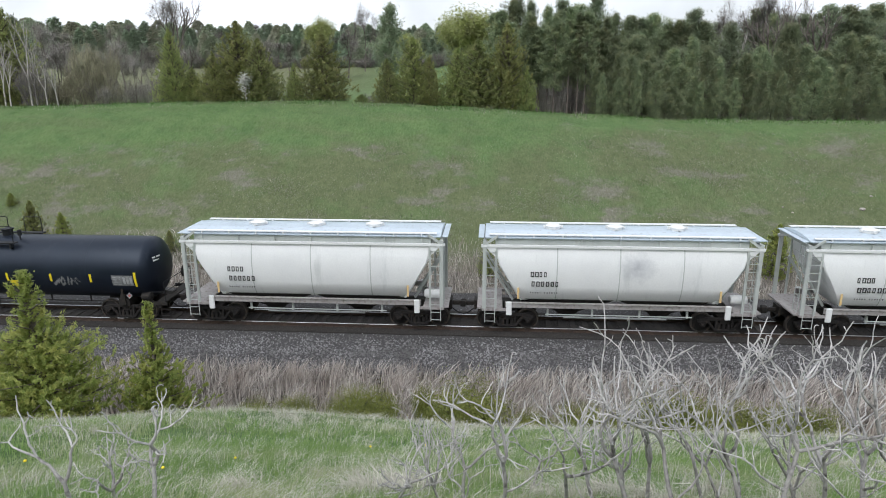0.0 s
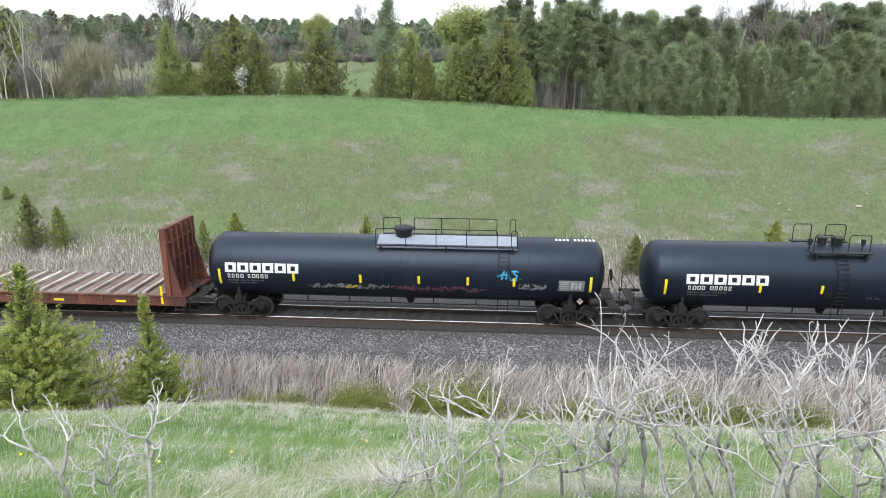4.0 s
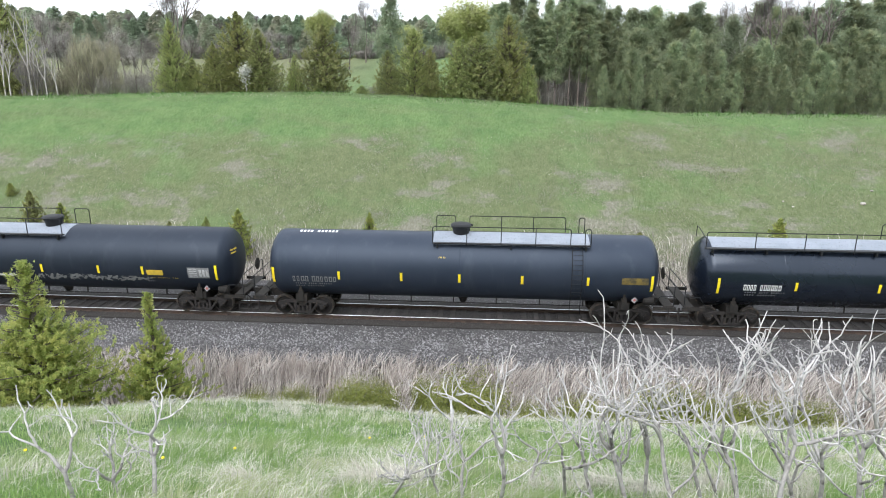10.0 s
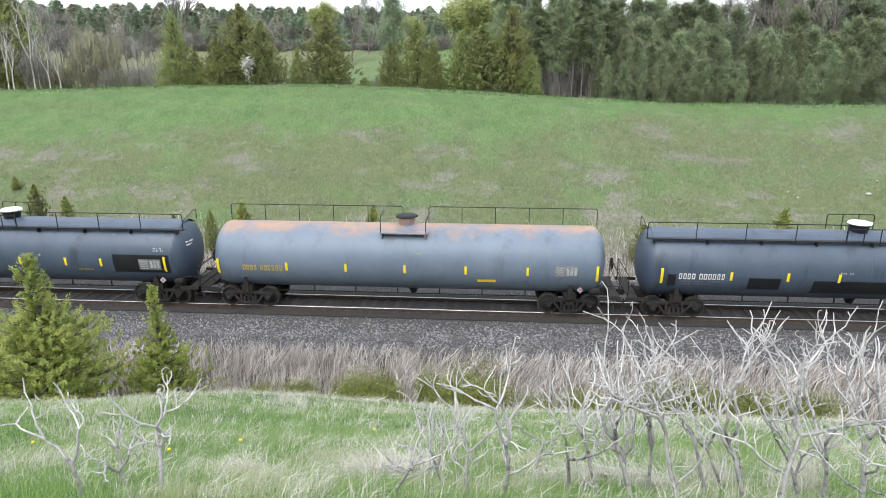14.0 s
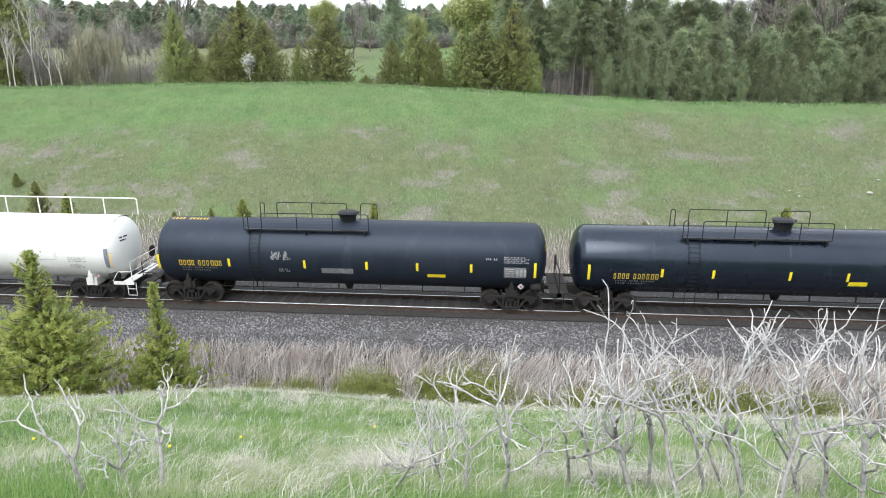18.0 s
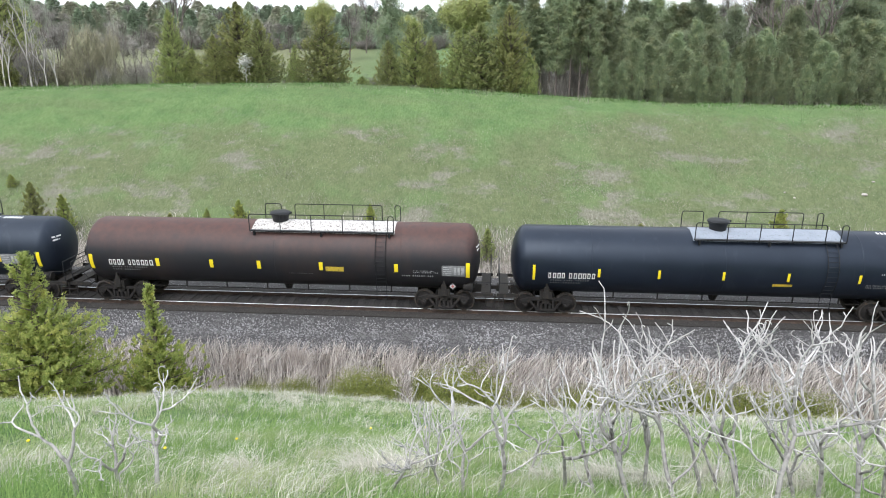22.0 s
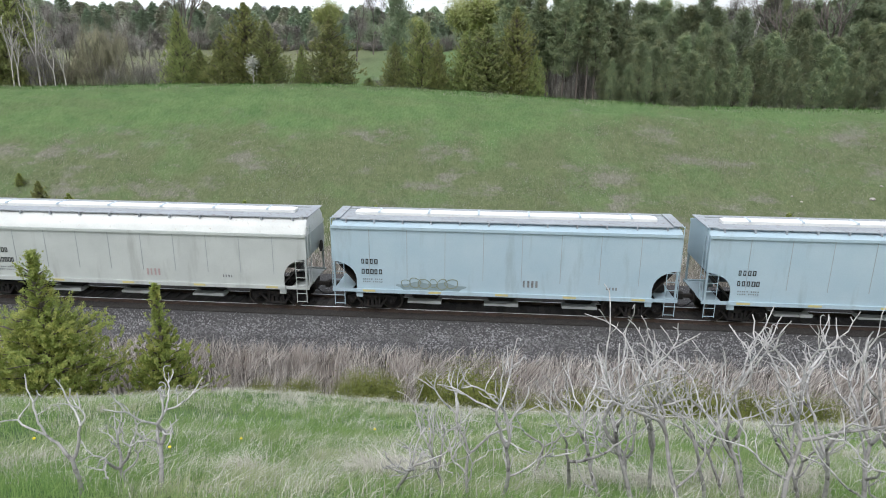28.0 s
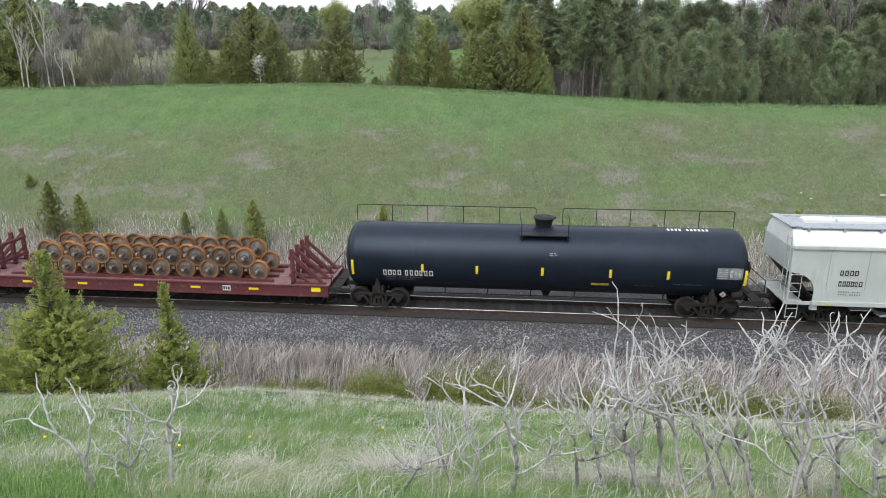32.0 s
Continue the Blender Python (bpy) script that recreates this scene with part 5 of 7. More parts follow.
    tagged(part("lettering", bm, M_STENCIL_RED if top < 3.6 else M_STENCIL_DIM, root), kind="stuff")
    bm = bmesh.new()
    bars(bm, 4.4, 4.9, 1.5, 1.62, (4,), put, seed + 5)
    tagged(part("lettering", bm, M_STENCIL_DIM, root), kind="stuff")
    for k in range(5):
        bm = bmesh.new()
        box(bm, (-hx + 1.6 + (2 * hx - 3.2) * k / 4, -y - 0.085, 1.13), (0.55, 0.01, 0.09))
        part("reflector", bm, M_FADED_YELLOW, root)
    if scrawled:
        bm = bmesh.new()
        bm.faces.new([bm.verts.new((-3.05 + 1.5 * math.cos(w) * (1 + 0.06 * math.sin(5 * w)), -y - 0.010, 1.36 + 0.20 * math.sin(w) * (1 + 0.3 * math.sin(7 * w)))) for w in [math.pi * k / 24 for k in range(48)]])
        part("graffiti", bm, M_GRAF_DULL, root, "dull grey-green spray-painted band")
        for k in range(6):
            bm = bmesh.new()
            a, b = 0.20 + 0.05 * (k % 3), 0.19 + 0.03 * ((k * 2) % 3)
            ring = [[bm.verts.new((r * a * math.cos(w) * (1 + 0.12 * math.sin(3 * w + k)), d, r * b * math.sin(w) * (1 + 0.1 * math.cos(2 * w + k)))) for w in [2 * math.pi * i / 18 for i in range(18)]] for r, d in ((1.0, 0), (1.0, -0.008), (0.86, -0.008), (0.86, 0))]
            for A, B in zip(ring, ring[1:] + ring[:1]):
                for i in range(18):
                    bm.faces.new((A[i], A[(i + 1) % 18], B[(i + 1) % 18], B[i]))
            bmesh.ops.translate(bm, verts=bm.verts, vec=(-4.15 + 0.40 * k, -y - 0.018 - 0.004 * (k % 2), 1.50 + 0.04 * (k % 2)))
            part("graffiti", bm, M_GRAF_OLIVE, root, "dull olive bubble-letter outline")
    if mural:
        bm = bmesh.new()
        out = [(-4.1, 1.24), (-3.75, 1.45), (-3.5, 1.5), (-3.3, 1.85), (-3.0, 1.95), (-2.9, 2.15), (-2.2, 2.12), (-1.6, 2.24), (-0.9, 2.12), (0.3, 2.16), (0.6, 2.0), (0.9, 2.02), (1.0, 1.7), (1.4, 1.6), (1.5, 1.42), (1.9, 1.4), (1.95, 1.22)]
        A = [bm.verts.new((x, -y - 0.016, z)) for x, z in out]
        bm.faces.new(A)
        part("graffiti", bm, M_GRAF_BLUE, root, "blue spray-painted cloud behind red letters")
        for fat, d, colour, words in ((0.085, 0.024, M_GRAF_PINK, "pale pink outline of spray-painted letters"), (0.030, 0.034, M_GRAF_RED, "red spray-painted letters")):
            cu = bpy.data.curves.new("graffiti_letters", "FONT")
            cu.body, cu.size, cu.extrude, cu.offset, cu.space_character = "COVEN", 1.16, 0.004, fat, 1.02
            cu.shear = 0.12
            cu.materials.append(colour)
            ob = new("graffiti_letters", cu)
            ob.parent = root
            ob.matrix_basis = pose(-2.95, -y - d, 1.28, 90, 0, 0)
            ob["label"] = words
        for x, z, r in ((-3.45, 1.42, 0.10), (1.15, 1.42, 0.08), (1.5, 1.3, 0.06), (-3.8, 1.32, 0.06)):
            bm = bmesh.new()
            lathe(bm, [(-0.004, r), (0.004, r)], 14, "y")
            bmesh.ops.translate(bm, verts=bm.verts, vec=(x, -y - 0.026, z))
            part("spray_dot", bm, M_GRAF_CYAN, root)
    return root


def bulkhead_flat(place, length):
    root = new("bulkhead_flat_car")
    tagged(root, "rust-red bulkhead flat car, empty, with pale timbers across its deck", "flat car")
    MOVES.append((root, place, 0, 0))
    half = length / 2
    hx = half - 0.5
    bm = bmesh.new()
    box(bm, (0, 0, 0.96), (2 * hx, 2.7, 0.16))
    box(bm, (0, 0, 0.72), (2 * hx - 5, 0.7, 0.4))
    body = part("underframe", bm, M_FLAT_RUST, root)
    for s in (-1, 1):
        bm = bmesh.new()
        box(bm, (0, s * 1.43, 0.86), (2 * hx, 0.06, 0.46))
        box(bm, (0, s * 1.45, 1.08), (2 * hx, 0.12, 0.05))
        box(bm, (0, s * 1.45, 0.64), (2 * hx - 4.5, 0.12, 0.05))
        for k in range(15):
            box(bm, (-hx + 1.3 + k * (2 * hx - 2.6) / 14, s * 1.47, 0.9), (0.12, 0.06, 0.2))
        part("side_sill", bm, M_FLAT_RUST, root)
    bm = bmesh.new()
    box(bm, (0, 0, 0), (0.205, 2.78, 0.06))
    plank = finish("plank", bm, M_PLANK)
    n = int((2 * hx - 1.8) / 0.215)
    for k in range(n):
        piece("plank", plank, root, pose(-hx + 0.95 + k * 0.215, 0, 1.075 + 0.006 * (k % 3)))
    bm = bmesh.new()
    box(bm, (0, 0, 0), (0.15, 2.72, 0.13))
    bmesh.ops.bevel(bm, geom=bm.edges[:], offset=0.012, segments=1, affect="EDGES")
    timber = finish("timber", bm, M_TIMBER)
    rng = random.Random(11)
    for k in range(22):
        piece("timber", timber, root, pose(-8.55 + 0.802 * k + rng.uniform(-0.06, 0.06), rng.uniform(-0.03, 0.03), 1.185, 0, rng.uniform(-3, 3), rng.uniform(-1.5, 1.5)))
    for s in (-1, 1):
        x = s * 9.45
        bm = bmesh.new()
        box(bm, (x, 0, 2.62), (0.10, 2.84, 3.0))
        for yy in (-1.4, 1.4):
            box(bm, (x, yy, 2.62), (0.26, 0.12, 3.05))
        box(bm, (x, 0, 4.12), (0.22, 2.9, 0.08))
        bh = part("bulkhead", bm, M_BULK, root, "tall orange-rusted steel bulkhead")
        for yy in (-0.95, -0.48, 0, 0.48, 0.95):
            bm = bmesh.new()
            box(bm, (x + s * 0.14, yy, 2.6), (0.18, 0.12, 2.95))
            part("bulkhead_post", bm, M_BULK, bh)
        for z in (1.9, 2.7, 3.5):
            bm = bmesh.new()
            box(bm, (x + s * 0.12, 0, z), (0.08, 2.7, 0.1))
            part("bulkhead_rail", bm, M_BULK, bh)
        for yy in (-1.36, 1.36):
            bm = bmesh.new()
            vs = [bm.verts.new((x + s * a, yy + b, z)) for b in (-0.04, 0.04) for a, z in ((0.1, 1.1), (0.62, 1.1), (0.1, 3.2))]
            for f in ((0, 1, 2), (5, 4, 3), (0, 3, 4, 1), (1, 4, 5, 2), (2, 5, 3, 0)):
                bm.faces.new([vs[k] for k in f])
            part("bulkhead_gusset", bm, M_BULK, bh)
        bm = bmesh.new()
        box(bm, (s * 9.15, -1.50, 1.15), (0.10, 0.015, 0.85))
        part("reflector", bm, M_YELLOW, root)
        bm = bmesh.new()
        ladder(bm, s * (hx - 0.3), 0.4, 1.0, -1.47, 0.4)
        part("sill_step", bm, M_FLAT_RUST, root)
        truck(root, s * (hx - 2.6), place)
    ends(root, half, hx - 2)
    for x in (-6.25, -3.05, 0.76, 4.3, 7.2):
        bm = bmesh.new()
        box(bm, (x, -1.47, 0.80), (0.48, 0.012, 0.10))
        part("reflector", bm, M_YELLOW, root)
    letter_row(root, M_STENCIL, -1.85, -1.2, 0.74, 0.96, (3,), side_plate(-1.468), 3)
    letter_row(root, M_STENCIL, -0.95, 0.35, 0.74, 0.96, (6,), side_plate(-1.468), 4)
    return root


def wheel_flat(place, length):
    root = new("flat_car")
    tagged(root, "maroon flat car with braced end brackets, loaded with rusty wheelsets", "flat car")
    MOVES.append((root, place, 0, 0))
    half = length / 2
    hx = half - 0.45
    bm = bmesh.new()
    box(bm, (0, 0, 0.98), (2 * hx, 2.75, 0.2))
    box(bm, (0, 0, 0.7), (2 * hx - 5, 0.7, 0.42))
    part("underframe", bm, M_MAROON, root)
    for s in (-1, 1):
        bm = bmesh.new()
        box(bm, (0, s * 1.42, 0.90), (2 * hx, 0.07, 0.50))
        box(bm, (0, s * 1.44, 1.13), (2 * hx, 0.12, 0.05))
        box(bm, (0, s * 1.44, 0.66), (2 * hx, 0.12, 0.05))
        part("side_sill", bm, M_MAROON, root)
    bm = bmesh.new()
    box(bm, (0, 0, 1.10), (2 * hx, 2.72, 0.05))
    part("deck", bm, M_MAROON_DECK, root, "scuffed pinkish-maroon deck plates")
    for y in (-1.05, 1.05, -0.35, 0.35):
        bm = bmesh.new()
        box(bm, (0, y, 1.18), (12.6, 0.16, 0.12))
        part("cradle_rail", bm, M_MAROON, root)
    for s in (-1, 1):
        for y in (-1.15, -0.4, 0.4, 1.15):
            bm = bmesh.new()
            x = s * 7.25
            box(bm, (x, y, 1.92), (0.16, 0.14, 1.6))
            box(bm, (0, 0, 0), (2.05, 0.12, 0.13), Matrix.Translation((x + s * 0.75, y, 1.75)) @ Matrix.Rotation(radians(s * 44), 4, "Y"))
            box(bm, (0, 0, 0), (1.15, 0.10, 0.10), Matrix.Translation((x + s * 0.42, y, 1.42)) @ Matrix.Rotation(radians(s * 40), 4, "Y"))
            box(bm, (x + s * 0.7, y, 1.16), (1.6, 0.14, 0.08))
            part("end_bracket", bm, M_MAROON, root)
        bm = bmesh.new()
        box(bm, (s * 7.15, 0, 2.3), (0.1, 2.4, 0.14))
        box(bm, (s * 7.15, 0, 1.5), (0.1, 2.4, 0.14))
        part("bracket_beam", bm, M_MAROON, root)
        truck(root, s * (hx - 1.7), place)
    ends(root, half, hx - 2)
    for x in (-8.0, -5.3, -2.6, 0.1, 2.8, 5.5):
        bm = bmesh.new()
        box(bm, (x, -1.462, 0.92), (0.45, 0.012, 0.10))
        part("reflector", bm, M_YELLOW, root)
    bm = bmesh.new()
    box(bm, (hx - 0.55, -1.462, 0.97), (0.42, 0.012, 0.20))
    part("reflector", bm, M_YELLOW, root)
    bm = bmesh.new()
    box(bm, (4.25, -1.462, 0.92), (0.36, 0.012, 0.24))
    pl = part("number_plate", bm, M_STENCIL, root, "small black and white stencilled panel")
    bm = bmesh.new()
    for k in range(3):
        box(bm, (4.14 + 0.11 * k, -1.472, 0.92), (0.07, 0.008, 0.14))
    part("stencil", bm, M_STENCIL_BLACK, pl)
    # the load, in two tiers
    rng = random.Random(21)
    for tier, (n, z) in enumerate(((20, 1.62), (18, 2.20))):
        for k in range(n):
            x = (k - (n - 1) / 2) * 0.572 + 0.15 + rng.uniform(-0.02, 0.02)
            dy = -0.16 if k % 2 else 0.16
            ob = new("loose_wheelset", WHEELSET_RUSTY)
            tagged(ob, "rusty orange-brown railway wheelset stacked on a flat car", "wheelset", "wheelsets loaded on the flat car")
            ob["turn"] = rng.uniform(0, 360)
            MOVES.append((ob, place + x, dy, z))
    return root


# ---- the cars in their order, foremost first ----
hopper_round(141.2, 13.2, "dusty white two-bay covered hopper car with end cages", 1)
hopper_round(127.98, 13.2, "dusty white two-bay covered hopper car with a scuffed grey patch", 2, True)
hopper_round(114.84, 13.1, "clean white two-bay covered hopper car with grey roof", 3)
tank_car(99.76, 17.1, -7.75, 7.80, M_BLACK, "valve", 0.05, (-6.91, -4.3, -2.49, -0.99, 1.06, 3.12, 4.98, 7.05), "black tank car with bold white lettering and a small valve platform", (-1.22, 1.42), (-6.8, -3.46, 2.36, 1), None, (5.96, 6.94, 2.05), radius=1.42, extras=(
    ("graffiti", M_STENCIL_DIM, -4.1, -2.8, 1.75, 2.15, 1), ("graffiti", M_STENCIL_DIM, 3.3, 4.4, 1.72, 2.15, 2), ("graffiti", M_STENCIL_DIM, -2.2, -1.2, 1.72, 1.9, 3), ("placard_panel", M_YELLOW, 1.15, 1.9, 1.62, 1.95)))
tank_car(82.64, 17.14, -7.85, 7.70, M_BLACK, "valve", -0.05, (-7.09, -3.23, -0.75, 1.92, 4.41, 6.93), "black tank car with bold white lettering and dark repainted patches", (-1.24, 1.18), (-6.27, -2.87, 2.30, 1), None, (5.48, 6.51, 1.98), radius=1.42, extras=(
    ("paint_patch", M_PATCH, 2.1, 4.9, 1.62, 2.25), ("paint_patch", M_PATCH, -0.6, 0.3, 1.66, 1.95), ("stencil_panel", M_STENCIL_DIM, 1.1, 1.7, 1.7, 1.85), ("stencil_panel", M_STENCIL_DIM, 5.1, 5.4, 1.68, 1.78)))
tank_car(64.59, 18.98, -9.1, 8.60, M_BLACK, "part", -0.28, (-8.28, -4.97, -2.02, 0.53, 2.64, 4.61, 7.85), "black tank car with bold white lettering and small colourful graffiti", (-1.36, 4.71), (-8.01, -4.67, 2.34, 1), None, (6.51, 7.59, 2.03), top_text=6.4, radius=1.42, extras=(
    ("graffiti", M_GRAF_CYAN, 4.0, 4.9, 2.15, 2.62, 5), ("graffiti", M_GRAF_PURPLE, -0.6, 3.4, 1.55, 1.85, 6), ("graffiti", M_STENCIL_DIM, -4.2, -0.9, 1.6, 1.85, 7), ("graffiti", M_STENCIL_DIM, 4.9, 6.1, 1.75, 2.05, 8), ("graffiti", M_GOLD, -2.8, -2.0, 1.62, 1.8, 9)))
bulkhead_flat(44.46, 21.4)
tank_car(24.23, 19.19, -9.0, 8.90, M_SLATE, "part", 0.12, (-8.53, -5.56, -2.85, 0.01, 2.75, 5.4, 8.2), "faded dark grey tank car with white stencilling", (-5.1, 1.64), (-7.84, -5.67, 2.0, 0), None, (7.04, 8.21, 2.1), slip=M_SLATE, top_text=6.0, extras=(
    ("placard_panel", M_STENCIL_DIM, 1.6, 2.9, 1.72, 1.88), ("stencil_panel", M_STENCIL, 7.05, 8.1, 2.42, 2.48), ("stencil_panel", M_STENCIL, 6.6, 8.0, 1.62, 1.74), ("stencil_panel", M_STENCIL, -0.2, 0.2, 2.75, 2.85)))
# this car's grey-blue top strip paints in the sky reflected on its crown
tank_car(4.78, 19.7, -9.4, 8.75, M_BLACK_GLOSS, "full", -0.28, (-8.63, -5.5, -2.21, 0.59, 3.33, 5.69, 8.36), "glossy black tank car with a full-length top walkway", (-9.2, 8.8), (-7.61, -6.05, 1.92, 0), None, (7.27, 8.19, 2.12), slip=M_ANTISLIP, extras=(
    ("placard_panel", M_YELLOW, 2.1, 2.75, 1.88, 2.16), ("stencil_panel", M_STENCIL, 5.75, 7.0, 2.1, 2.2), ("stencil_panel", M_STENCIL, 5.7, 7.2, 1.88, 1.95), ("stencil_panel", M_STENCIL, 5.6, 6.2, 1.62, 1.78)))
tank_car(-14.56, 18.98, -8.7, 8.50, M_SLATE, "part", -0.12, (-8.26, -5.35, -2.62, -0.11, 2.57, 5.34, 8.0), "dark grey tank car with gold data panel and pale anti-slip strip", (-1.29, 5.42), (-7.41, -5.43, 1.80, 0), M_STENCIL_DIM, None, top_text=-7.3, extras=(
    ("data_panel", M_GOLD_DIM, 6.74, 7.85, 2.02, 2.32), ("stencil_panel", M_GOLD, -1.0, -0.7, 2.95, 3.05)))
tank_car(-33.34, 18.57, -8.85, 8.55, M_BLACK_MATT, "part", -0.23, (-8.32, -5.01, -2.66, -0.12, 2.53, 4.57, 7.93), "dark grey tank car with yellow lettering and white graffiti", (-4.82, 0.84), (-7.41, -5.42, 1.98, 0), M_GOLD, (6.64, 7.62, 2.08), top_text=-8.0, extras=(
    ("graffiti", M_STENCIL, -3.6, -1.5, 1.62, 1.80, 11), ("graffiti", M_STENCIL_DIM, -0.3, 5.0, 1.55, 1.85, 12), ("placard_panel", M_GOLD, 4.75, 5.5, 1.9, 2.15), ("stencil_panel", M_GOLD, 4.75, 6.2, 1.75, 1.80)))
tank_car(-52.41, 19.57, -9.25, 9.0, M_GREYBLUE, "full", -0.13, (-8.44, -5.62, -3.34, -1.31, 1.23, 3.34, 5.25, 8.0), "blue-grey tank car with dark patches and full-length walkway", (-9.1, 8.95), (-7.74, -5.82, 1.96, 0), None, (6.73, 7.76, 2.1), slip=M_GREYBLUE, top_text=-8.0, extras=(
    ("paint_patch", M_PATCH, -8.2, -7.85, 1.6, 2.15), ("paint_patch", M_PATCH, -4.9, -3.6, 1.5, 2.05), ("paint_patch", M_PATCH, -2.3, 4.8, 1.35, 1.98), ("paint_patch", M_PATCH, 5.5, 6.8, 1.4, 2.0), ("stencil_panel", M_STENCIL, -1.3, -0.75, 2.3, 2.42), ("stencil_panel", M_STENCIL_DIM, 2.0, 2.8, 1.7, 1.85), ("stencil_panel", M_GOLD, 3.6, 4.3, 1.72, 1.84)))
tank_car(-71.53, 18.67, -8.95, 8.50, M_GREYBLUE_PALE, "far", -0.27, (-8.49, -5.41, -2.78, -0.19, 2.45, 5.09, 8.02), "pale blue-grey tank car with orange rust along its top", None, (-7.38, -5.55, 1.92, 0), M_GOLD, (6.21, 7.19, 2.18), rail_col=M_RAILING, extras=(
    ("placard_panel", M_YELLOW, 2.95, 3.75, 1.55, 1.68), ("stencil_panel", M_GOLD, 0.3, 0.55, 2.78, 2.86)))
tank_car(-90.56, 19.39, -9.05, 9.0, M_GREYBLUE, "full", 0.18, (-8.33, -5.46, -3.04, -1.16, 1.3, 3.46, 5.12, 8.08), "dark blue-grey tank car with black data patch", (-8.95, 8.95), (-7.43, -5.65, 2.0, 0), None, (6.89, 7.9, 2.08), slip=M_GREYBLUE, top_text=-8.2, extras=(
    ("paint_patch", M_PATCH, 5.7, 8.3, 1.65, 2.5), ("stencil_panel", M_STENCIL, -1.2, -0.7, 2.35, 2.5), ("stencil_panel", M_STENCIL, 7.6, 8.1, 2.65, 2.85), ("stencil_panel", M_GOLD, 4.0, 4.7, 1.72, 1.84)))
tank_car(-109.8, 19.09, -9.0, 8.75, M_BLACK_GLOSS, "part", -0.08, (-8.3, -5.28, -3.19, -0.11, 2.17, 4.91, 8.25), "clean glossy black tank car with yellow lettering", (-4.5, 1.48), (-7.26, -5.36, 1.82, 0), M_GOLD, (7.03, 7.98, 2.06), slip=M_BLACK_GLOSS, extras=(
    ("placard_panel", M_YELLOW, 2.25, 3.0, 1.72, 1.92), ("placard_panel", M_GOLD, 4.95, 5.5, 1.72, 2.0), ("stencil_panel", M_GOLD, 4.95, 5.9, 1.56, 1.62)))
tank_car(-128.74, 18.79, -8.65, 8.95, M_BLACK_MATT, "part", 0.06, (-8.26, -5.03, -1.63, 1.12, 3.33, 5.66, 8.38), "dark grey tank car with yellow lettering and white patches", (-4.36, 1.18), (-7.31, -5.3, 1.95, 0), M_GOLD, (7.06, 8.0, 1.98), slip=M_BLACK_MATT, top_text=-8.0, extras=(
    ("graffiti", M_STENCIL_DIM, -3.3, -2.3, 2.3, 2.65, 15), ("stencil_panel", M_STENCIL, -2.8, -2.3, 1.72, 1.92), ("stencil_panel", M_STENCIL, 7.05, 8.15, 2.38, 2.68), ("stencil_panel", M_STENCIL, 6.3, 6.8, 2.5, 2.62), ("placard_panel", M_YELLOW, 3.75, 4.55, 1.62, 1.78), ("paint_patch", M_STENCIL_DIM, -0.9, 0.5, 1.7, 1.95)))
tank_car(-147.54, 18.81, -8.95, 8.60, M_WHITE_TANK, "full", -0.21, (-8.12, -4.64, -1.61, 1.23, 4.15, 8.3), "bright white tank car with white railings and black lettering", (-8.0, 8.5), (-7.26, -5.34, 1.98, 0), M_STENCIL_BLACK, None, M_ORANGE, M_RAILING_WHITE, slip=M_WHITE_TANK, extras=(
    ("stencil_panel", M_STENCIL_DIM, 6.29, 7.14, 1.95, 2.2), ("stencil_panel", M_STENCIL_DIM, 4.3, 5.7, 2.02, 2.1), ("stencil_panel", M_STENCIL_DIM, 6.3, 7.0, 1.65, 1.85), ("rust_patch", M_RUSTPATCH, 8.02, 8.2, 1.7, 2.6)))
tank_car(-166.38, 18.87, -8.95, 8.75, M_BLACK, "part", -0.13, (-7.99, -5.26, -2.77, -0.14, 2.47, 5.3, 7.93), "black tank car with white lettering and grey walkway strip", (-1.37, 4.71), (-7.37, -5.35, 1.84, 0), None, (6.81, 7.78, 2.2), top_text=6.3, extras=(
    ("placard_panel", M_GOLD, 1.9, 2.7, 1.68, 1.80), ("stencil_panel", M_STENCIL_DIM, 5.6, 6.6, 1.7, 1.9), ("stencil_panel", M_STENCIL, 6.1, 6.6, 2.32, 2.40)))
tank_car(-185.54, 19.46, -9.1, 8.85, M_BROWN, "part", -0.18, (-8.49, -5.42, -2.96, -0.82, 1.95, 5.25, 8.35), "rust-brown and black tank car with white walkway strip", (-1.25, 5.12), (-7.67, -5.6, 1.96, 0), None, (7.23, 8.25, 2.06), slip=M_ANTISLIP_WHITE, big=True, extras=(
    ("placard_panel", M_GOLD, 2.15, 2.95, 1.88, 2.1), ("stencil_panel", M_STENCIL, 6.0, 7.1, 1.9, 2.05), ("stencil_panel", M_STENCIL, 5.5, 6.9, 1.72, 1.82), ("stencil_panel", M_STENCIL_DIM, 0.5, 1.6, 1.72, 1.77)))
tank_car(-204.97, 19.40, -8.95, 8.95, M_BLACK_MATT, "part", 0.01, (-8.44, -5.5, -3.64, -1.26, 2.22, 4.03, 6.53, 8.41), "dark grey tank car with white lettering and repainted panels", (-1.35, 5.14), (-7.63, -5.55, 1.96, 0), None, (6.6, 7.7, 2.08), slip=M_GREYBLUE, big=True, top_text=5.4, radius=1.41, extras=(
    ("placard_panel", M_GOLD, 2.3, 3.1, 1.98, 2.2), ("stencil_panel", M_STENCIL, 5.4, 6.4, 1.95, 2.2), ("stencil_panel", M_STENCIL_DIM, 1.8, 2.9, 1.62, 1.74), ("stencil_panel", M_STENCIL_DIM, 3.4, 4.0, 1.62, 1.74), ("paint_patch", M_GREYBLUE, -8.2, -2.0, 3.55, 3.85)))
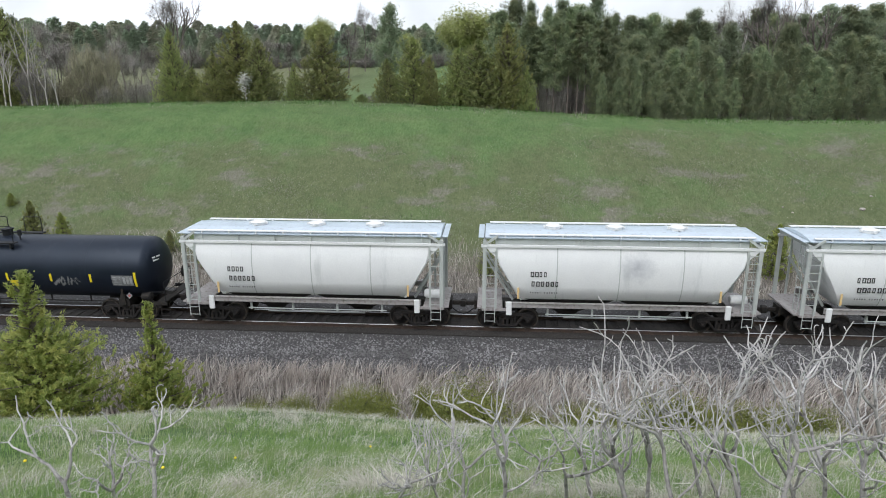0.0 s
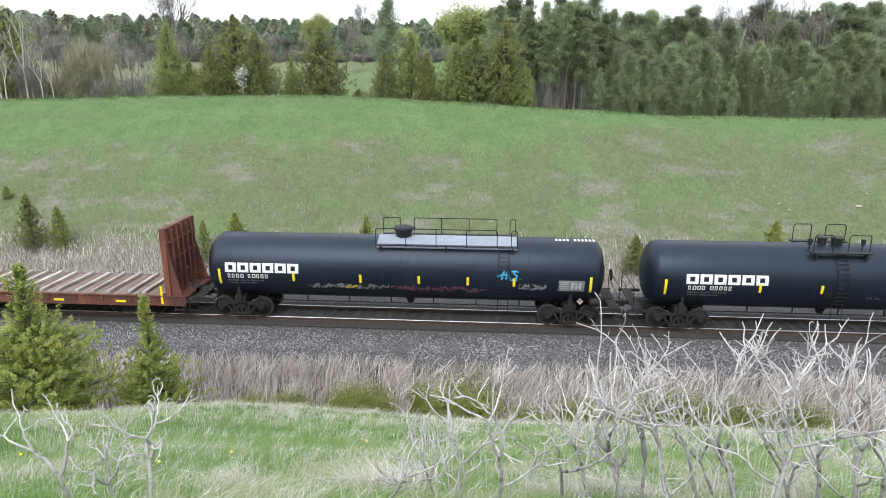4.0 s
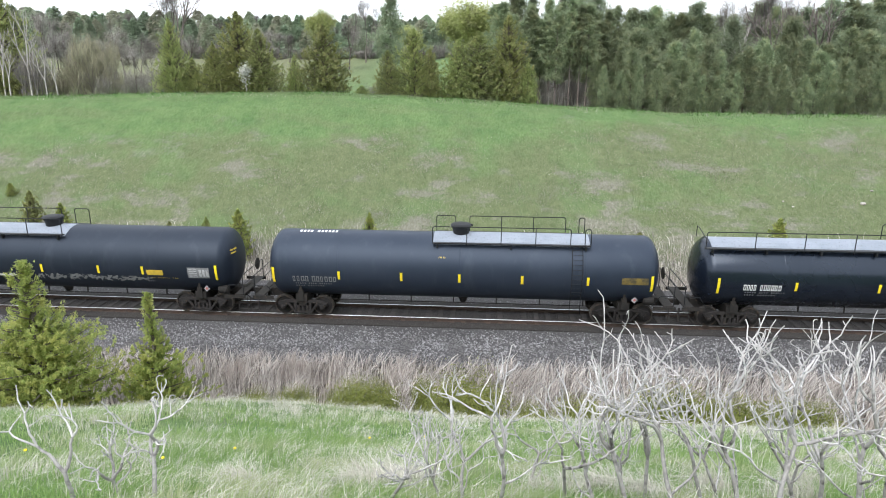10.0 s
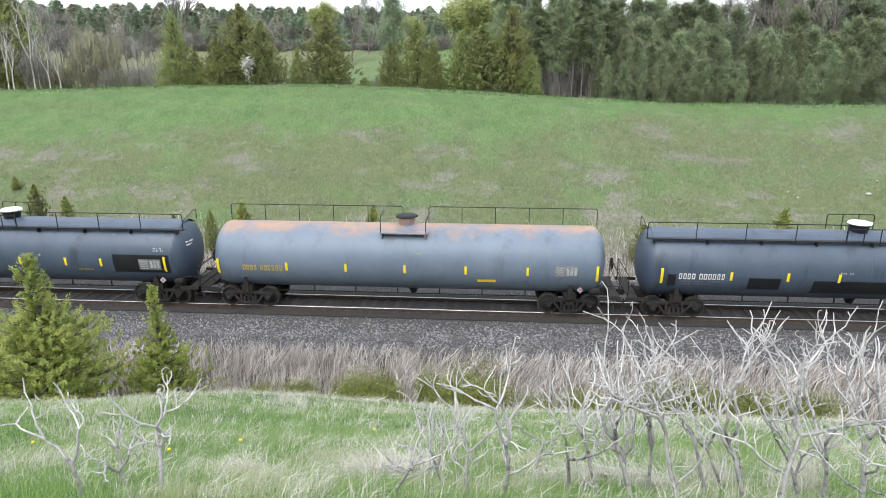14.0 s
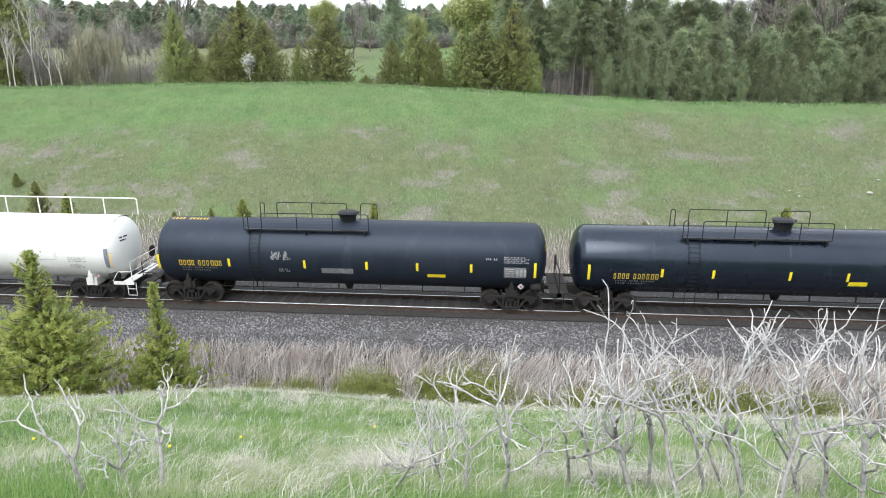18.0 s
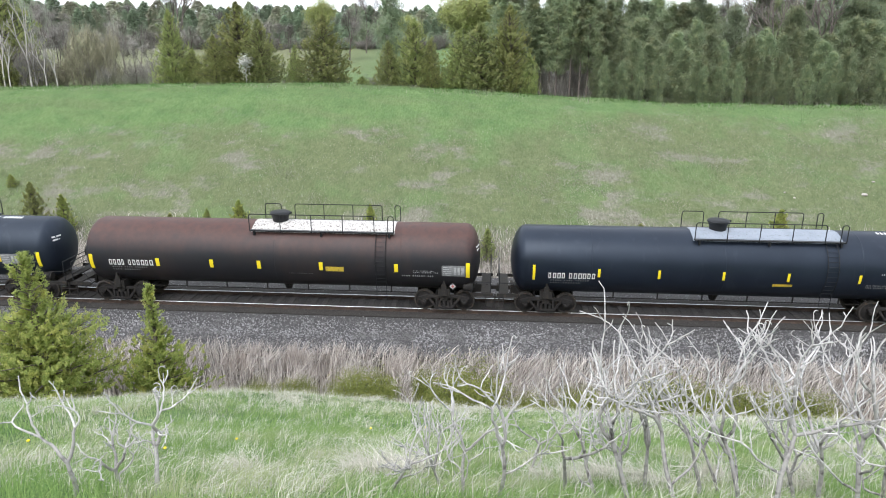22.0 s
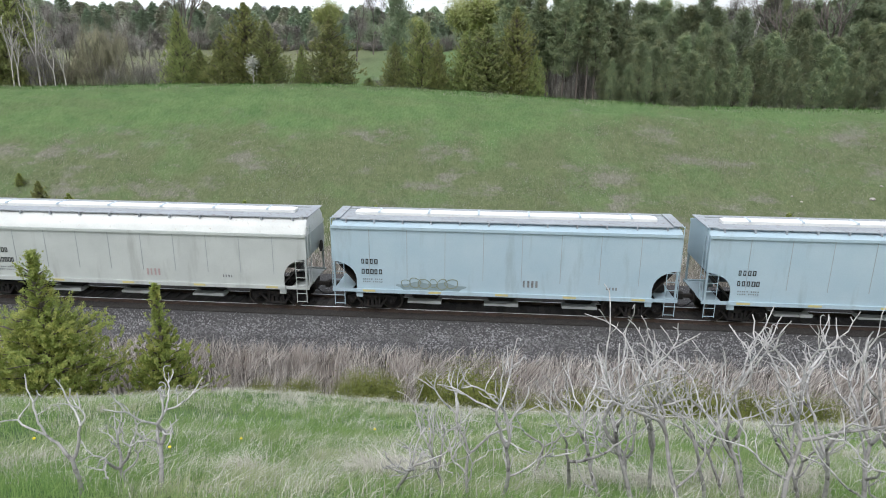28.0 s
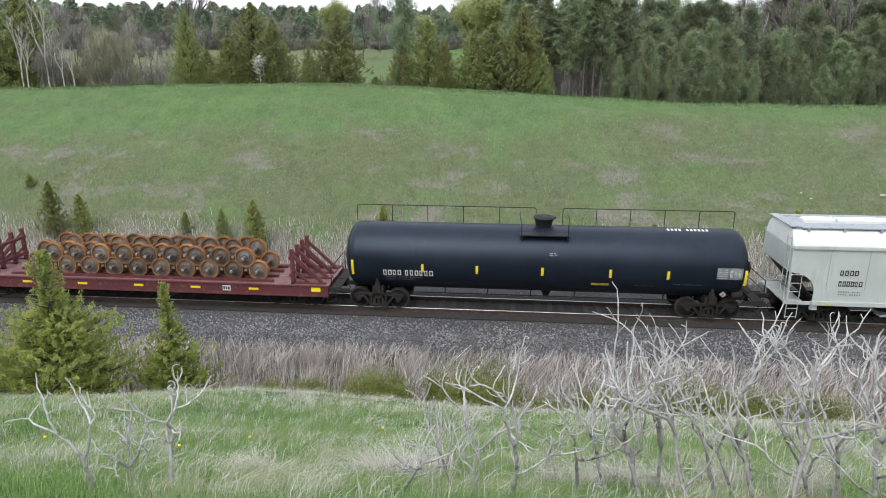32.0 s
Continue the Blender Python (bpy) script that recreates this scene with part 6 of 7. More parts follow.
tank_car(-223.98, 18.62, -8.6, 8.45, M_CHARCOAL, "full", -0.1, (-8.17, -4.93, -3.19, -1.65, -0.15, 1.62, 2.99, 4.74, 7.86), "weathered charcoal tank car with full-length walkway", (-8.66, 8.36), (-8.03, -5.89, 2.0, 0), None, (6.33, 7.36, 1.95), slip=M_ANTISLIP, extras=(
    ("paint_patch", M_SLATE, -4.2, 3.0, 2.25, 2.6), ("placard_panel", M_GOLD, 1.7, 2.5, 1.62, 1.8), ("stencil_panel", M_STENCIL, 1.2, 1.6, 2.5, 2.6), ("stencil_panel", M_STENCIL_DIM, 6.3, 7.2, 2.48, 2.56)))
hopper_flat(-241.18, 15.77, M_HOP_BLUE, "faded pale blue covered hopper car", 31, 3.92)
hopper_flat(-256.95, 15.80, M_HOP_BLUE, "faded pale blue covered hopper car with dull bubble graffiti", 32, 3.92, scrawled=True)
hopper_flat(-273.67, 17.54, M_HOP_GREY, "weathered light grey covered hopper car", 33, 3.46)
hopper_flat(-291.22, 17.56, M_HOP_GREY, "light grey covered hopper car with red and blue graffiti", 34, 3.46, mural=True)
tank_car(-309.17, 18.34, -9.0, 8.40, M_BLACK, "far", -0.22, (-8.48, -5.41, -3.06, -0.28, 2.56, 4.93, 8.04), "black tank car with a far-side handrail and single manway", None, (-7.13, -4.91, 1.76, 0), None, (6.88, 7.91, 2.28), top_text=5.0, extras=(
    ("placard_panel", M_GOLD, 1.8, 2.55, 1.52, 1.64), ("stencil_panel", M_STENCIL, 0.0, 0.35, 2.8, 2.95), ("stencil_panel", M_STENCIL_DIM, 5.2, 6.4, 1.66, 1.74), ("stencil_panel", M_STENCIL_DIM, 3.6, 4.4, 1.55, 1.6)))
wheel_flat(-327.7, 18.7)


# ---- plants ----
def skin(name, segs, material, parent=None, n=5):
    """Tapered round limbs from (start, end, radius, radius)."""
    P, Q = np.array([s[0] for s in segs], float), np.array([s[1] for s in segs], float)
    r0, r1 = np.array([s[2] for s in segs]), np.array([s[3] for s in segs])
    d = Q - P
    d /= np.linalg.norm(d, axis=1, keepdims=True) + 1e-9
    up = np.where(np.abs(d[:, 2:3]) > 0.9, np.array([[1.0, 0, 0]]), np.array([[0, 0, 1.0]]))
    a = np.cross(d, up)
    a /= np.linalg.norm(a, axis=1, keepdims=True) + 1e-9
    b = np.cross(d, a)
    w = np.arange(n) * 2 * np.pi / n
    ring = a[:, None] * np.cos(w)[None, :, None] + b[:, None] * np.sin(w)[None, :, None]
    V = np.concatenate([P[:, None] + ring * r0[:, None, None], Q[:, None] + d[:, None] * r1[:, None, None] * 0.4 + ring * r1[:, None, None]], 1)
    k = np.arange(n)
    F = np.stack([k, (k + 1) % n, n + (k + 1) % n, n + k], -1)
    ob = cloud(name, V.reshape(-1, 3), (F[None] + 2 * n * np.arange(len(segs))[:, None, None]).reshape(-1, 4), material, parent)
    ob.data.shade_smooth()
    return ob


def grow(rng, p, d, length, r, level, segs, forks, bend, up, shrink=0.72, angle=38, parts=3, twigs=0.16):
    """One limb with a wandering line that forks at its end."""
    p, d = Vector(p), Vector(d).normalized()
    for k in range(parts):
        d = (d + Vector((rng.uniform(-bend, bend), rng.uniform(-bend, bend), rng.uniform(-bend, bend) + up))).normalized()
        q = p + d * (length / parts)
        ra, rb = r * (1 - 0.3 * k / parts), r * (1 - 0.3 * (k + 1) / parts)
        segs.append((tuple(p), tuple(q), ra, rb))
        p = q
        if level > 0 and k < parts - 1 and rng.random() < twigs:
            side = d.orthogonal().normalized()
            side.rotate(Matrix.Rotation(rng.uniform(0, 6.28), 3, d))
            grow(rng, p, d * 0.6 + side * 0.8, length * 0.55, r * 0.5, level - 1, segs, forks, bend, up, shrink, angle, parts, twigs)
    if level > 0:
        spin = rng.uniform(0, 6.28)
        n = forks if rng.random() < 0.7 else forks + 1
        for i in range(n):
            side = d.orthogonal().normalized()
            side.rotate(Matrix.Rotation(spin + i * 6.28 / n + rng.uniform(-0.4, 0.4), 3, d))
            a = radians(angle * rng.uniform(0.6, 1.25))
            grow(rng, p, d * math.cos(a) + side * math.sin(a), length * shrink * rng.uniform(0.8, 1.15), r * 0.66, level - 1, segs, forks, bend, up, shrink, angle, parts, twigs)


def leaves(name, C, size, material, parent, g, droop=0.0, slim=0.45, bias=1.0, along=None):
    """Small pointed leaf sprays about the points C."""
    N = len(C)
    out = C - np.array([0, 0, 0.45]) * C[:, 2:3].max() * np.array([[0, 0, 1.0]])
    out /= np.linalg.norm(out, axis=1, keepdims=True) + 1e-6
    nrm = (out * 0.9 + np.array([0, 0, 0.8])) * bias + g.normal(size=(N, 3)) * 0.6
    nrm /= np.linalg.norm(nrm, axis=1, keepdims=True) + 1e-9
    t = g.normal(size=(N, 3)) if along is None else along + g.normal(size=(N, 3)) * 0.35
    t[:, 2] += droop * 2
    t -= nrm * (t * nrm).sum(1, keepdims=True)
    t /= np.linalg.norm(t, axis=1, keepdims=True) + 1e-9
    s = np.cross(nrm, t)
    L = g.uniform(*size, N)[:, None]
    V = np.stack([C - t * L * 0.4 + s * L * slim * 0.5, C + t * L * 0.6, C - t * L * 0.4 - s * L * slim * 0.5], 1)
    F = np.arange(3)[None] + 3 * np.arange(N)[:, None]
    return cloud(name, V.reshape(-1, 3), F, material, parent)


SPIRE = ((0, 0.2, 0.5, 0.8, 1), (0.86, 1.0, 0.74, 0.36, 0.03))


def cedar(h, w, seed, N, size, material, label, form=SPIRE, nb=190, loose=(0.62, 1.12), tuft=1.2, spray=20):
    """A cone of scaly sprays, ragged at its edge, thinner towards its tip."""
    g = np.random.default_rng(seed)
    root = tagged(new("cedar_tree"), label, "tree", "cedars of the cutting")
    rng = random.Random(seed)
    segs = []
    for k in range(6):
        segs.append(((0, 0, h * k / 6.2), (rng.uniform(-0.03, 0.03) * k / 3, rng.uniform(-0.03, 0.03) * k / 3, h * (k + 1) / 6.2), 0.045 * w * (1 - k / 7), 0.045 * w * (1 - (k + 1) / 7)))
    C, A = [], []
    reach = [lerp((0.03 + 0.93 * (k / nb) ** 1.15) + 0.06, *form) ** 1.3 + 0.05 for k in range(nb)]
    share = N / sum(reach)
    for k in range(nb):
        z = h * (0.03 + 0.93 * (k / nb) ** 1.15)
        lift = 0.28 + 0.75 * z / h
        L = 0.50 * w * lerp(z / h + 0.06, *form) * rng.uniform(*loose) + 0.015 * w
        a = k * 2.399 + rng.uniform(-0.4, 0.4)
        e = np.array([math.cos(a), math.sin(a), lift]) * L
        segs.append(((0, 0, z), (float(e[0]), float(e[1]), z + float(e[2])), 0.010 * w, 0.0025 * w))
        per = max(8, int(share * reach[k]))
        # feathery sprays that curve up from the limb
        m = max(3, per // spray)
        u = g.beta(1.7, 1.0, m)
        at = np.array([0, 0, z]) + u[:, None] * e + g.normal(size=(m, 3)) * (0.10 * L + 0.012 * w) * tuft
        way = e / np.linalg.norm(e) * 0.7 + np.array([0, 0, 0.75]) + g.normal(size=(m, 3)) * 0.35
        k3 = np.repeat(np.arange(m), spray)
        run = g.uniform(-0.5, 0.5, len(k3))[:, None] * g.uniform(0.034, 0.08, m)[k3][:, None] * w
        C.append(at[k3] + way[k3] * run + g.normal(size=(len(k3), 3)) * 0.0068 * w)
        A.append(way[k3])
    n2 = N // 40
    C.append(np.stack([g.normal(0, 0.012 * w, n2), g.normal(0, 0.012 * w, n2), g.uniform(0.88, 1.0, n2) * h], -1))
    A.append(np.tile(np.array([0, 0, 1.0]), (n2, 1)))
    skin("trunk", segs, M_BARK, root, 5)
    C = np.concatenate(C)
    C[:, 2] = np.maximum(C[:, 2], 0.02)
    leaves("crown", C, size, material, root, g, 0.45, 0.34, 0.55, np.concatenate(A))
    return root


def pine(h, w, seed, N, size, material, label, bare=0.3):
    """A trunk with whorls of limbs that carry flat pads of needles."""
    g, rng = np.random.default_rng(seed), random.Random(seed)
    root = tagged(new("pine_tree"), label, "tree", "trees behind the bank")
    segs = [((0, 0, h * k / 8), (0, 0, h * (k + 1) / 8), 0.13 * (1 - k / 9), 0.13 * (1 - (k + 1) / 9)) for k in range(8)]
    C, A = [], []
    nb = 44
    for k in range(nb):
        q = (k + rng.random()) / nb
        z = h * (bare + (1 - bare) * q)
        L = 0.5 * w * (min(1.0, 0.55 + 1.5 * q) * (1 - q) ** 0.65 + 0.05) * rng.uniform(0.4, 1.25)
        a = k * 2.4 + rng.uniform(-0.6, 0.6)
        e = Vector((math.cos(a) * L, math.sin(a) * L, L * rng.uniform(0.1, 0.6)))
        segs.append(((0, 0, z), (e.x, e.y, z + e.z), 0.035, 0.01))
        # tufts of needles that sweep up along the limb
        for _ in range(5):
            f, n = rng.uniform(0.3, 1.0), N // nb // 5
            cen = np.array([e.x * f, e.y * f, z + e.z * f + 0.04 * w * rng.uniform(-0.3, 1)])
            C.append(cen + g.normal(size=(n, 3)) * np.array([0.060, 0.060, 0.060]) * w * rng.uniform(0.6, 1.3) * (1.15 - 0.5 * q))
            A.append(np.tile(np.array([e.x, e.y, e.z + 0.7 * L]) / (L + 0.1), (n, 1)))
    for k in range(14):
        z = h * rng.uniform(0.12, bare + 0.05)
        a = rng.uniform(0, 6.28)
        L = 0.22 * w * rng.uniform(0.5, 1.2)
        segs.append(((0, 0, z), (math.cos(a) * L, math.sin(a) * L, z + 0.1), 0.02, 0.006))
    skin("trunk", segs, M_BARK, root, 5)
    leaves("crown", np.concatenate(C), size, material, root, g, 0.15, 0.24, 0.5, np.concatenate(A))
    return root


def broadleaf(h, w, seed, N, size, material, label, bark=None, level=4, name="bare_tree"):
    """A forking tree; N small leaves or fine twigs about its outer limbs."""
    g, rng = np.random.default_rng(seed), random.Random(seed)
    root = tagged(new(name), label, "tree", "trees behind the bank")
    segs = []
    grow(rng, (0, 0, 0), (0, 0, 1), h * 0.36, (0.024 if name == "bare_oak" else 0.0132) * h, level, segs, 2, 0.16, 0.05, 0.74, 30)
    zmax = max(s[1][2] for s in segs)
    xmax = max(max(abs(s[1][0]), abs(s[1][1])) for s in segs)
    kz, kx = h / zmax, w / 2 / max(0.1, xmax)
    segs = [((p[0] * kx, p[1] * kx, p[2] * kz), (q[0] * kx, q[1] * kx, q[2] * kz), a, b) for p, q, a, b in segs]
    skin("trunk", segs, bark or M_BARK, root, 5)
    if N:
        outer = [s for s in segs if s[2] < 0.06 and s[1][2] > h * 0.25] or segs
        idx = g.integers(0, len(outer), N)
        P, Q = np.array([s[0] for s in outer])[idx], np.array([s[1] for s in outer])[idx]
        C = P + (Q - P) * g.random((N, 1)) + g.normal(size=(N, 3)) * (0.03 if material is M_TWIG else 0.055) * h
        leaves("crown", C, size, material, root, g, 0.6 if material is M_TWIG else 0.1, 0.035 if material is M_TWIG else 0.7)
    return root


def far_tree(h, w, seed, N, size, material, label, slim=0.75):
    """A full-crowned tree of the far wood: a lumpy crown of leaf sprays that face outwards, round (slim < 1) or pointed."""
    g, rng = np.random.default_rng(seed), random.Random(seed)
    root = tagged(new("forest_tree"), label, "tree", "trees of the far wood")
    segs = [((0, 0, h * k / 6), (rng.uniform(-0.1, 0.1), rng.uniform(-0.1, 0.1), h * (k + 0.95) / 6), 0.16 * (1 - k / 7), 0.16 * (1 - (k + 1) / 7)) for k in range(6)]
    f, a = g.beta(1.15, 1.0 if slim < 1 else 1.5, N), g.uniform(0, 2 * np.pi, N)
    spread = np.sin(np.pi * np.minimum(0.985, 0.20 + 0.80 * f)) ** 0.6 if slim < 1 else np.minimum(1.0, (1.03 - f) * 1.25) ** 0.8
    lump = np.array([0.80 + 0.30 * noise.noise((2.2 * math.cos(b) + seed, 2.2 * math.sin(b), 3 * c)) for b, c in zip(a, f)]) + g.normal(0, 0.05, N)
    r = 0.5 * w * spread * np.maximum(0.15, lump)
    C = np.stack([np.cos(a) * r, np.sin(a) * r, h * (0.06 + 0.92 * f) + g.normal(0, 0.012 * h, N)], -1)
    for k in range(0, N, N // 24):
        segs.append(((0, 0, float(C[k, 2]) * 0.88), tuple(C[k] * 0.9), 0.05, 0.012))
    skin("trunk", segs, M_BARK, root, 5)
    leaves("crown", C, size, material, root, g, 0.1, 0.7, 0.9)
    return root


USED = set()


def plant(proto, x, y, h, w, h0, w0, seed, sink=0.1):
    """Set a copy of a plant on the land, at its own height and width."""
    rng = random.Random(seed)
    m = pose(x, y, land(x, y) - sink, 0, 0, rng.uniform(0, 360))
    if proto.name in USED:
        ob = copy_thing(proto, m)
    else:
        ob = proto
        ob.matrix_basis = m
        USED.add(proto.name)
    ob.scale = (w / w0, w / w0, h / h0)
    return ob


# trees on and behind the far bank: x, y, height, width
CEDARS = [(-26.9, 27, 6.1, 3.0), (-21.7, 28.5, 6.9, 4.9), (-19.4, 27, 5.2, 3.7), (-23.1, 26.5, 4.0, 2.8), (-25.2, 27, 3.0, 2.4), (-14.0, 27, 5.6, 4.4), (-16.5, 27, 3.1, 1.6),
    (-6.6, 27.5, 5.6, 3.6), (-8.7, 27, 3.7, 2.5), (-5.2, 27, 4.0, 2.2), (1.1, 27.5, 7.0, 4.1), (-1.3, 27, 5.5, 4.6), (-2.9, 27, 4.8, 3.3), (2.7, 26.5, 3.3, 1.7), (34.4, 40, 7.9,
    3.1), (-10.7, 26, 0.7, 1.4), (-46.0, 33, 9.8, 6.0), (-48.6, 31, 9.0, 5.0), (-43.6, 31, 4.6, 4.2), (-45.8, 29.5, 3.4, 4.4)]
PINES = [(-11.3, 46, 10.2, 5.1), (-48.3, 38, 9.3, 4.0)]
BACK = []
gp = random.Random(5)


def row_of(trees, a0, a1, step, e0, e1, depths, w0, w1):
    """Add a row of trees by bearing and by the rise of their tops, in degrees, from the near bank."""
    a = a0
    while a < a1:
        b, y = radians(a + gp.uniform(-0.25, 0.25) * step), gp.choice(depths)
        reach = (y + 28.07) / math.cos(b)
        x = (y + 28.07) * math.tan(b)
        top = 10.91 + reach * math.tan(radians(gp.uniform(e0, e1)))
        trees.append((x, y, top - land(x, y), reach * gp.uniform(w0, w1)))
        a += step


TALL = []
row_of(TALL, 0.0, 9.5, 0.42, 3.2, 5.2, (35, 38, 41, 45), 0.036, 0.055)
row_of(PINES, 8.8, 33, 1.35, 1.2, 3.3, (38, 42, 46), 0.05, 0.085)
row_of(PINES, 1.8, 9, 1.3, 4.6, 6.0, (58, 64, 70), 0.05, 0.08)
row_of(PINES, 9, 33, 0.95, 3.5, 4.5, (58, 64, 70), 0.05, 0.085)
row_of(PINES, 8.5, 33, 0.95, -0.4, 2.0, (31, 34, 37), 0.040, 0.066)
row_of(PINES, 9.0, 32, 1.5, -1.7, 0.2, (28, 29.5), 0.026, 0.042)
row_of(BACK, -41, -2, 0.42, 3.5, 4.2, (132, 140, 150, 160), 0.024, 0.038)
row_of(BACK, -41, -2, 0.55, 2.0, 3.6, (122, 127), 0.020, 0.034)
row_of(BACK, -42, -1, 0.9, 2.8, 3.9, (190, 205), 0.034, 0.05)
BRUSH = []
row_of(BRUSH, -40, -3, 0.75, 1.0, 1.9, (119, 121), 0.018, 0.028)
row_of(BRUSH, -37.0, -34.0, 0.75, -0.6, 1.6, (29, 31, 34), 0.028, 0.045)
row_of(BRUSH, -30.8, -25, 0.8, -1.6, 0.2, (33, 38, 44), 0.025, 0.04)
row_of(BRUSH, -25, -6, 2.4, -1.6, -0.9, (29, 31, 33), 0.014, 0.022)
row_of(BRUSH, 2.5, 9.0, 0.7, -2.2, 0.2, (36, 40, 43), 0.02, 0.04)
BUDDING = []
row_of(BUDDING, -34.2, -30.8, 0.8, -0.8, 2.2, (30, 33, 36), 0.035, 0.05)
SPRING = [(-1.7, 52, 10.8, 7.3), (-4.1, 56, 10.2, 5.1), (-30.5, 90, 10.4, 6.1), (-13.5, 80, 7.7, 4.7)]
BIRCH = [(-43.3, 32, 6.7, 1.6), (-40.8, 32, 7.9, 1.8), (-41.3, 30, 4.6, 1.3), (-38.0, 30, 4.3, 1.2), (-37.7, 31, 4.1, 1.2), (-41.0, 33, 5.9, 1.4), (22.9, 45, 9.3, 1.5), (24.0, 44,
    9.0, 1.9)]
BARE = [(-51.6, 80, 13.8, 7.5), (-41.0, 40, 7.3, 3.5), (-41.9, 44, 7.1, 3.7), (-35.2, 36, 5.4, 2.2), (-38.5, 34, 4.9, 2.1), (-38.6, 46, 5.6, 3.2), (-50.9, 50, 7.6, 4.0), (-26.6,
    95, 10.2, 6.4), (-26.3, 110, 13.5, 6.0), (-30.1, 70, 6.9, 3.4), (-44.8, 70, 7.9, 5.1), (30.2, 62, 13.6, 6.2), (33.6, 62, 13.8, 7.0), (40.4, 70, 13.4, 6.8), (-47.3, 60, 7.5,
    4.6), (-60.9, 60, 10.6, 5.3), (-55.4, 70, 9.6, 5.1), (9.1, 60, 9.8, 3.0), (-34.2, 75, 7.5, 4.5), (-47.0, 36, 6.8, 2.2)]
K_CEDAR = [cedar(6, 3.4, 40 + k, 34000, (0.07, 0.19), (M_CEDAR, M_CEDAR_DARK)[k == 2], "dense olive-green white cedar on the bank's crest", nb=170) for k in range(3)]
for i, (x, y, h, w) in enumerate(CEDARS):
    plant(K_CEDAR[i % 3], x, y, h + 0.2, w * 1.12, 6, 3.4, i)
K_PINE = [pine(10, 5.5, 60 + k, 9500, (0.2, 0.46), (M_PINE, M_SPRUCE, M_PINE, M_PINE)[k], "tall dark green pine behind the grassy bank", (0.5, 0.34, 0.16, 0.06)[k]) for k in range(4)]
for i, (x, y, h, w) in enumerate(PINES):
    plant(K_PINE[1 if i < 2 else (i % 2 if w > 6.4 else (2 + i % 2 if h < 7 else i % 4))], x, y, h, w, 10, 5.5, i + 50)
K_TALL = [pine(12, 3.4, 66 + k, 6500, (0.2, 0.42), M_PINE, "tall slender pine with a long bare trunk", (0.30, 0.42)[k]) for k in range(2)]
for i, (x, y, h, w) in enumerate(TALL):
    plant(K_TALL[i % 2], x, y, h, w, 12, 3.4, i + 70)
K_SPRING = broadleaf(10, 6.5, 80, 15000, (0.14, 0.30), M_SPRING, "broadleaf tree in pale yellow-green spring leaf", None, 5, "spring_tree")
for i, (x, y, h, w) in enumerate(SPRING):
    plant(K_SPRING, x, y, h, w, 10, 6.5, i + 90)
K_BIRCH = [broadleaf(6, 2.2, 100 + k, 500, (0.2, 0.5), M_TWIG, "bare whitish birch at the edge of the wood", M_BIRCH, 3, "birch_tree") for k in range(2)]
for i, (x, y, h, w) in enumerate(BIRCH):
    plant(K_BIRCH[i % 2], x, y - 3.5, h, w * 1.4, 6, 2.2, i + 120)
K_BARE = [broadleaf(9, 5, 130 + k, 4200, (0.3, 0.9), M_TWIG, "leafless grey-brown tree in the wood", None, 5) for k in range(3)]
for i, (x, y, h, w) in enumerate(BARE[:20]):
    plant(K_BARE[i % 3], x, y, h, w, 9, 5, i + 150)
K_OAK = broadleaf(11, 9, 145, 420, (0.3, 0.8), M_TWIG, "large leafless dark-limbed tree above the pines", None, 5, "bare_oak")
for i, (x, y, h, w) in enumerate(((29.5, 47, 11.6, 8.0), (34.6, 48, 11.8, 9.5), (-52.0, 82, 14.2, 9.0), (45.5, 52, 11.0, 7.0))):
    plant(K_OAK, x, y, h, w, 11, 9, i + 170)
# far wood: these crowns wear the haze-paled leaf colours
K_FAR = [far_tree(10, 5, 170, 3000, (0.30, 0.6), M_HAZED_LEAF, "broadleaf tree in haze-paled young green leaf in the far wood"),
         far_tree(10, 5, 171, 3000, (0.30, 0.6), M_HAZED_OLIVE, "olive-tinged, haze-paled budding tree in the far wood"),
         far_tree(10, 4, 172, 3000, (0.30, 0.6), M_HAZED_PINE, "haze-paled green conifer in the far wood", 1.1)]
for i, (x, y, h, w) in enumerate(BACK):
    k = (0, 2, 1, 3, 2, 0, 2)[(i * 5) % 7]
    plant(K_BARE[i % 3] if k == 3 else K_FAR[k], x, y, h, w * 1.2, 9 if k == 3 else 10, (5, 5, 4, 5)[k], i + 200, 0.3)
BLOSSOM = broadleaf(2.4, 1.0, 181, 900, (0.08, 0.17), M_BLOSSOM, "small shrub in white blossom before the cedars", M_BIRCH, 3, "blossom_shrub")
plant(BLOSSOM, -20.2, 25.6, 2.5, 1.3, 2.4, 1.0, 300)
# brush along the wood's edge
def brush(h, w, seed, N, twig, label):
    """A thicket: many thin stems from the ground."""
    g, rng = np.random.default_rng(seed), random.Random(seed)
    root = tagged(new("brush"), label, "shrub", "trees behind the bank")
    segs = []
    for k in range(13):
        a = k * 2.4
        p = (0.32 * w * rng.random() * math.cos(a), 0.32 * w * rng.random() * math.sin(a), 0)
        grow(rng, p, (0.35 * math.cos(a), 0.35 * math.sin(a), 1), h * rng.uniform(0.3, 0.5), 0.018, 2, segs, 2, 0.2, 0.08, 0.72, 28)
    tagged(skin("stem_mass", segs, M_BARK, root, 4), kind="stuff")
    idx = g.integers(0, len(segs), N)
    P, Q = np.array([s[0] for s in segs])[idx], np.array([s[1] for s in segs])[idx]
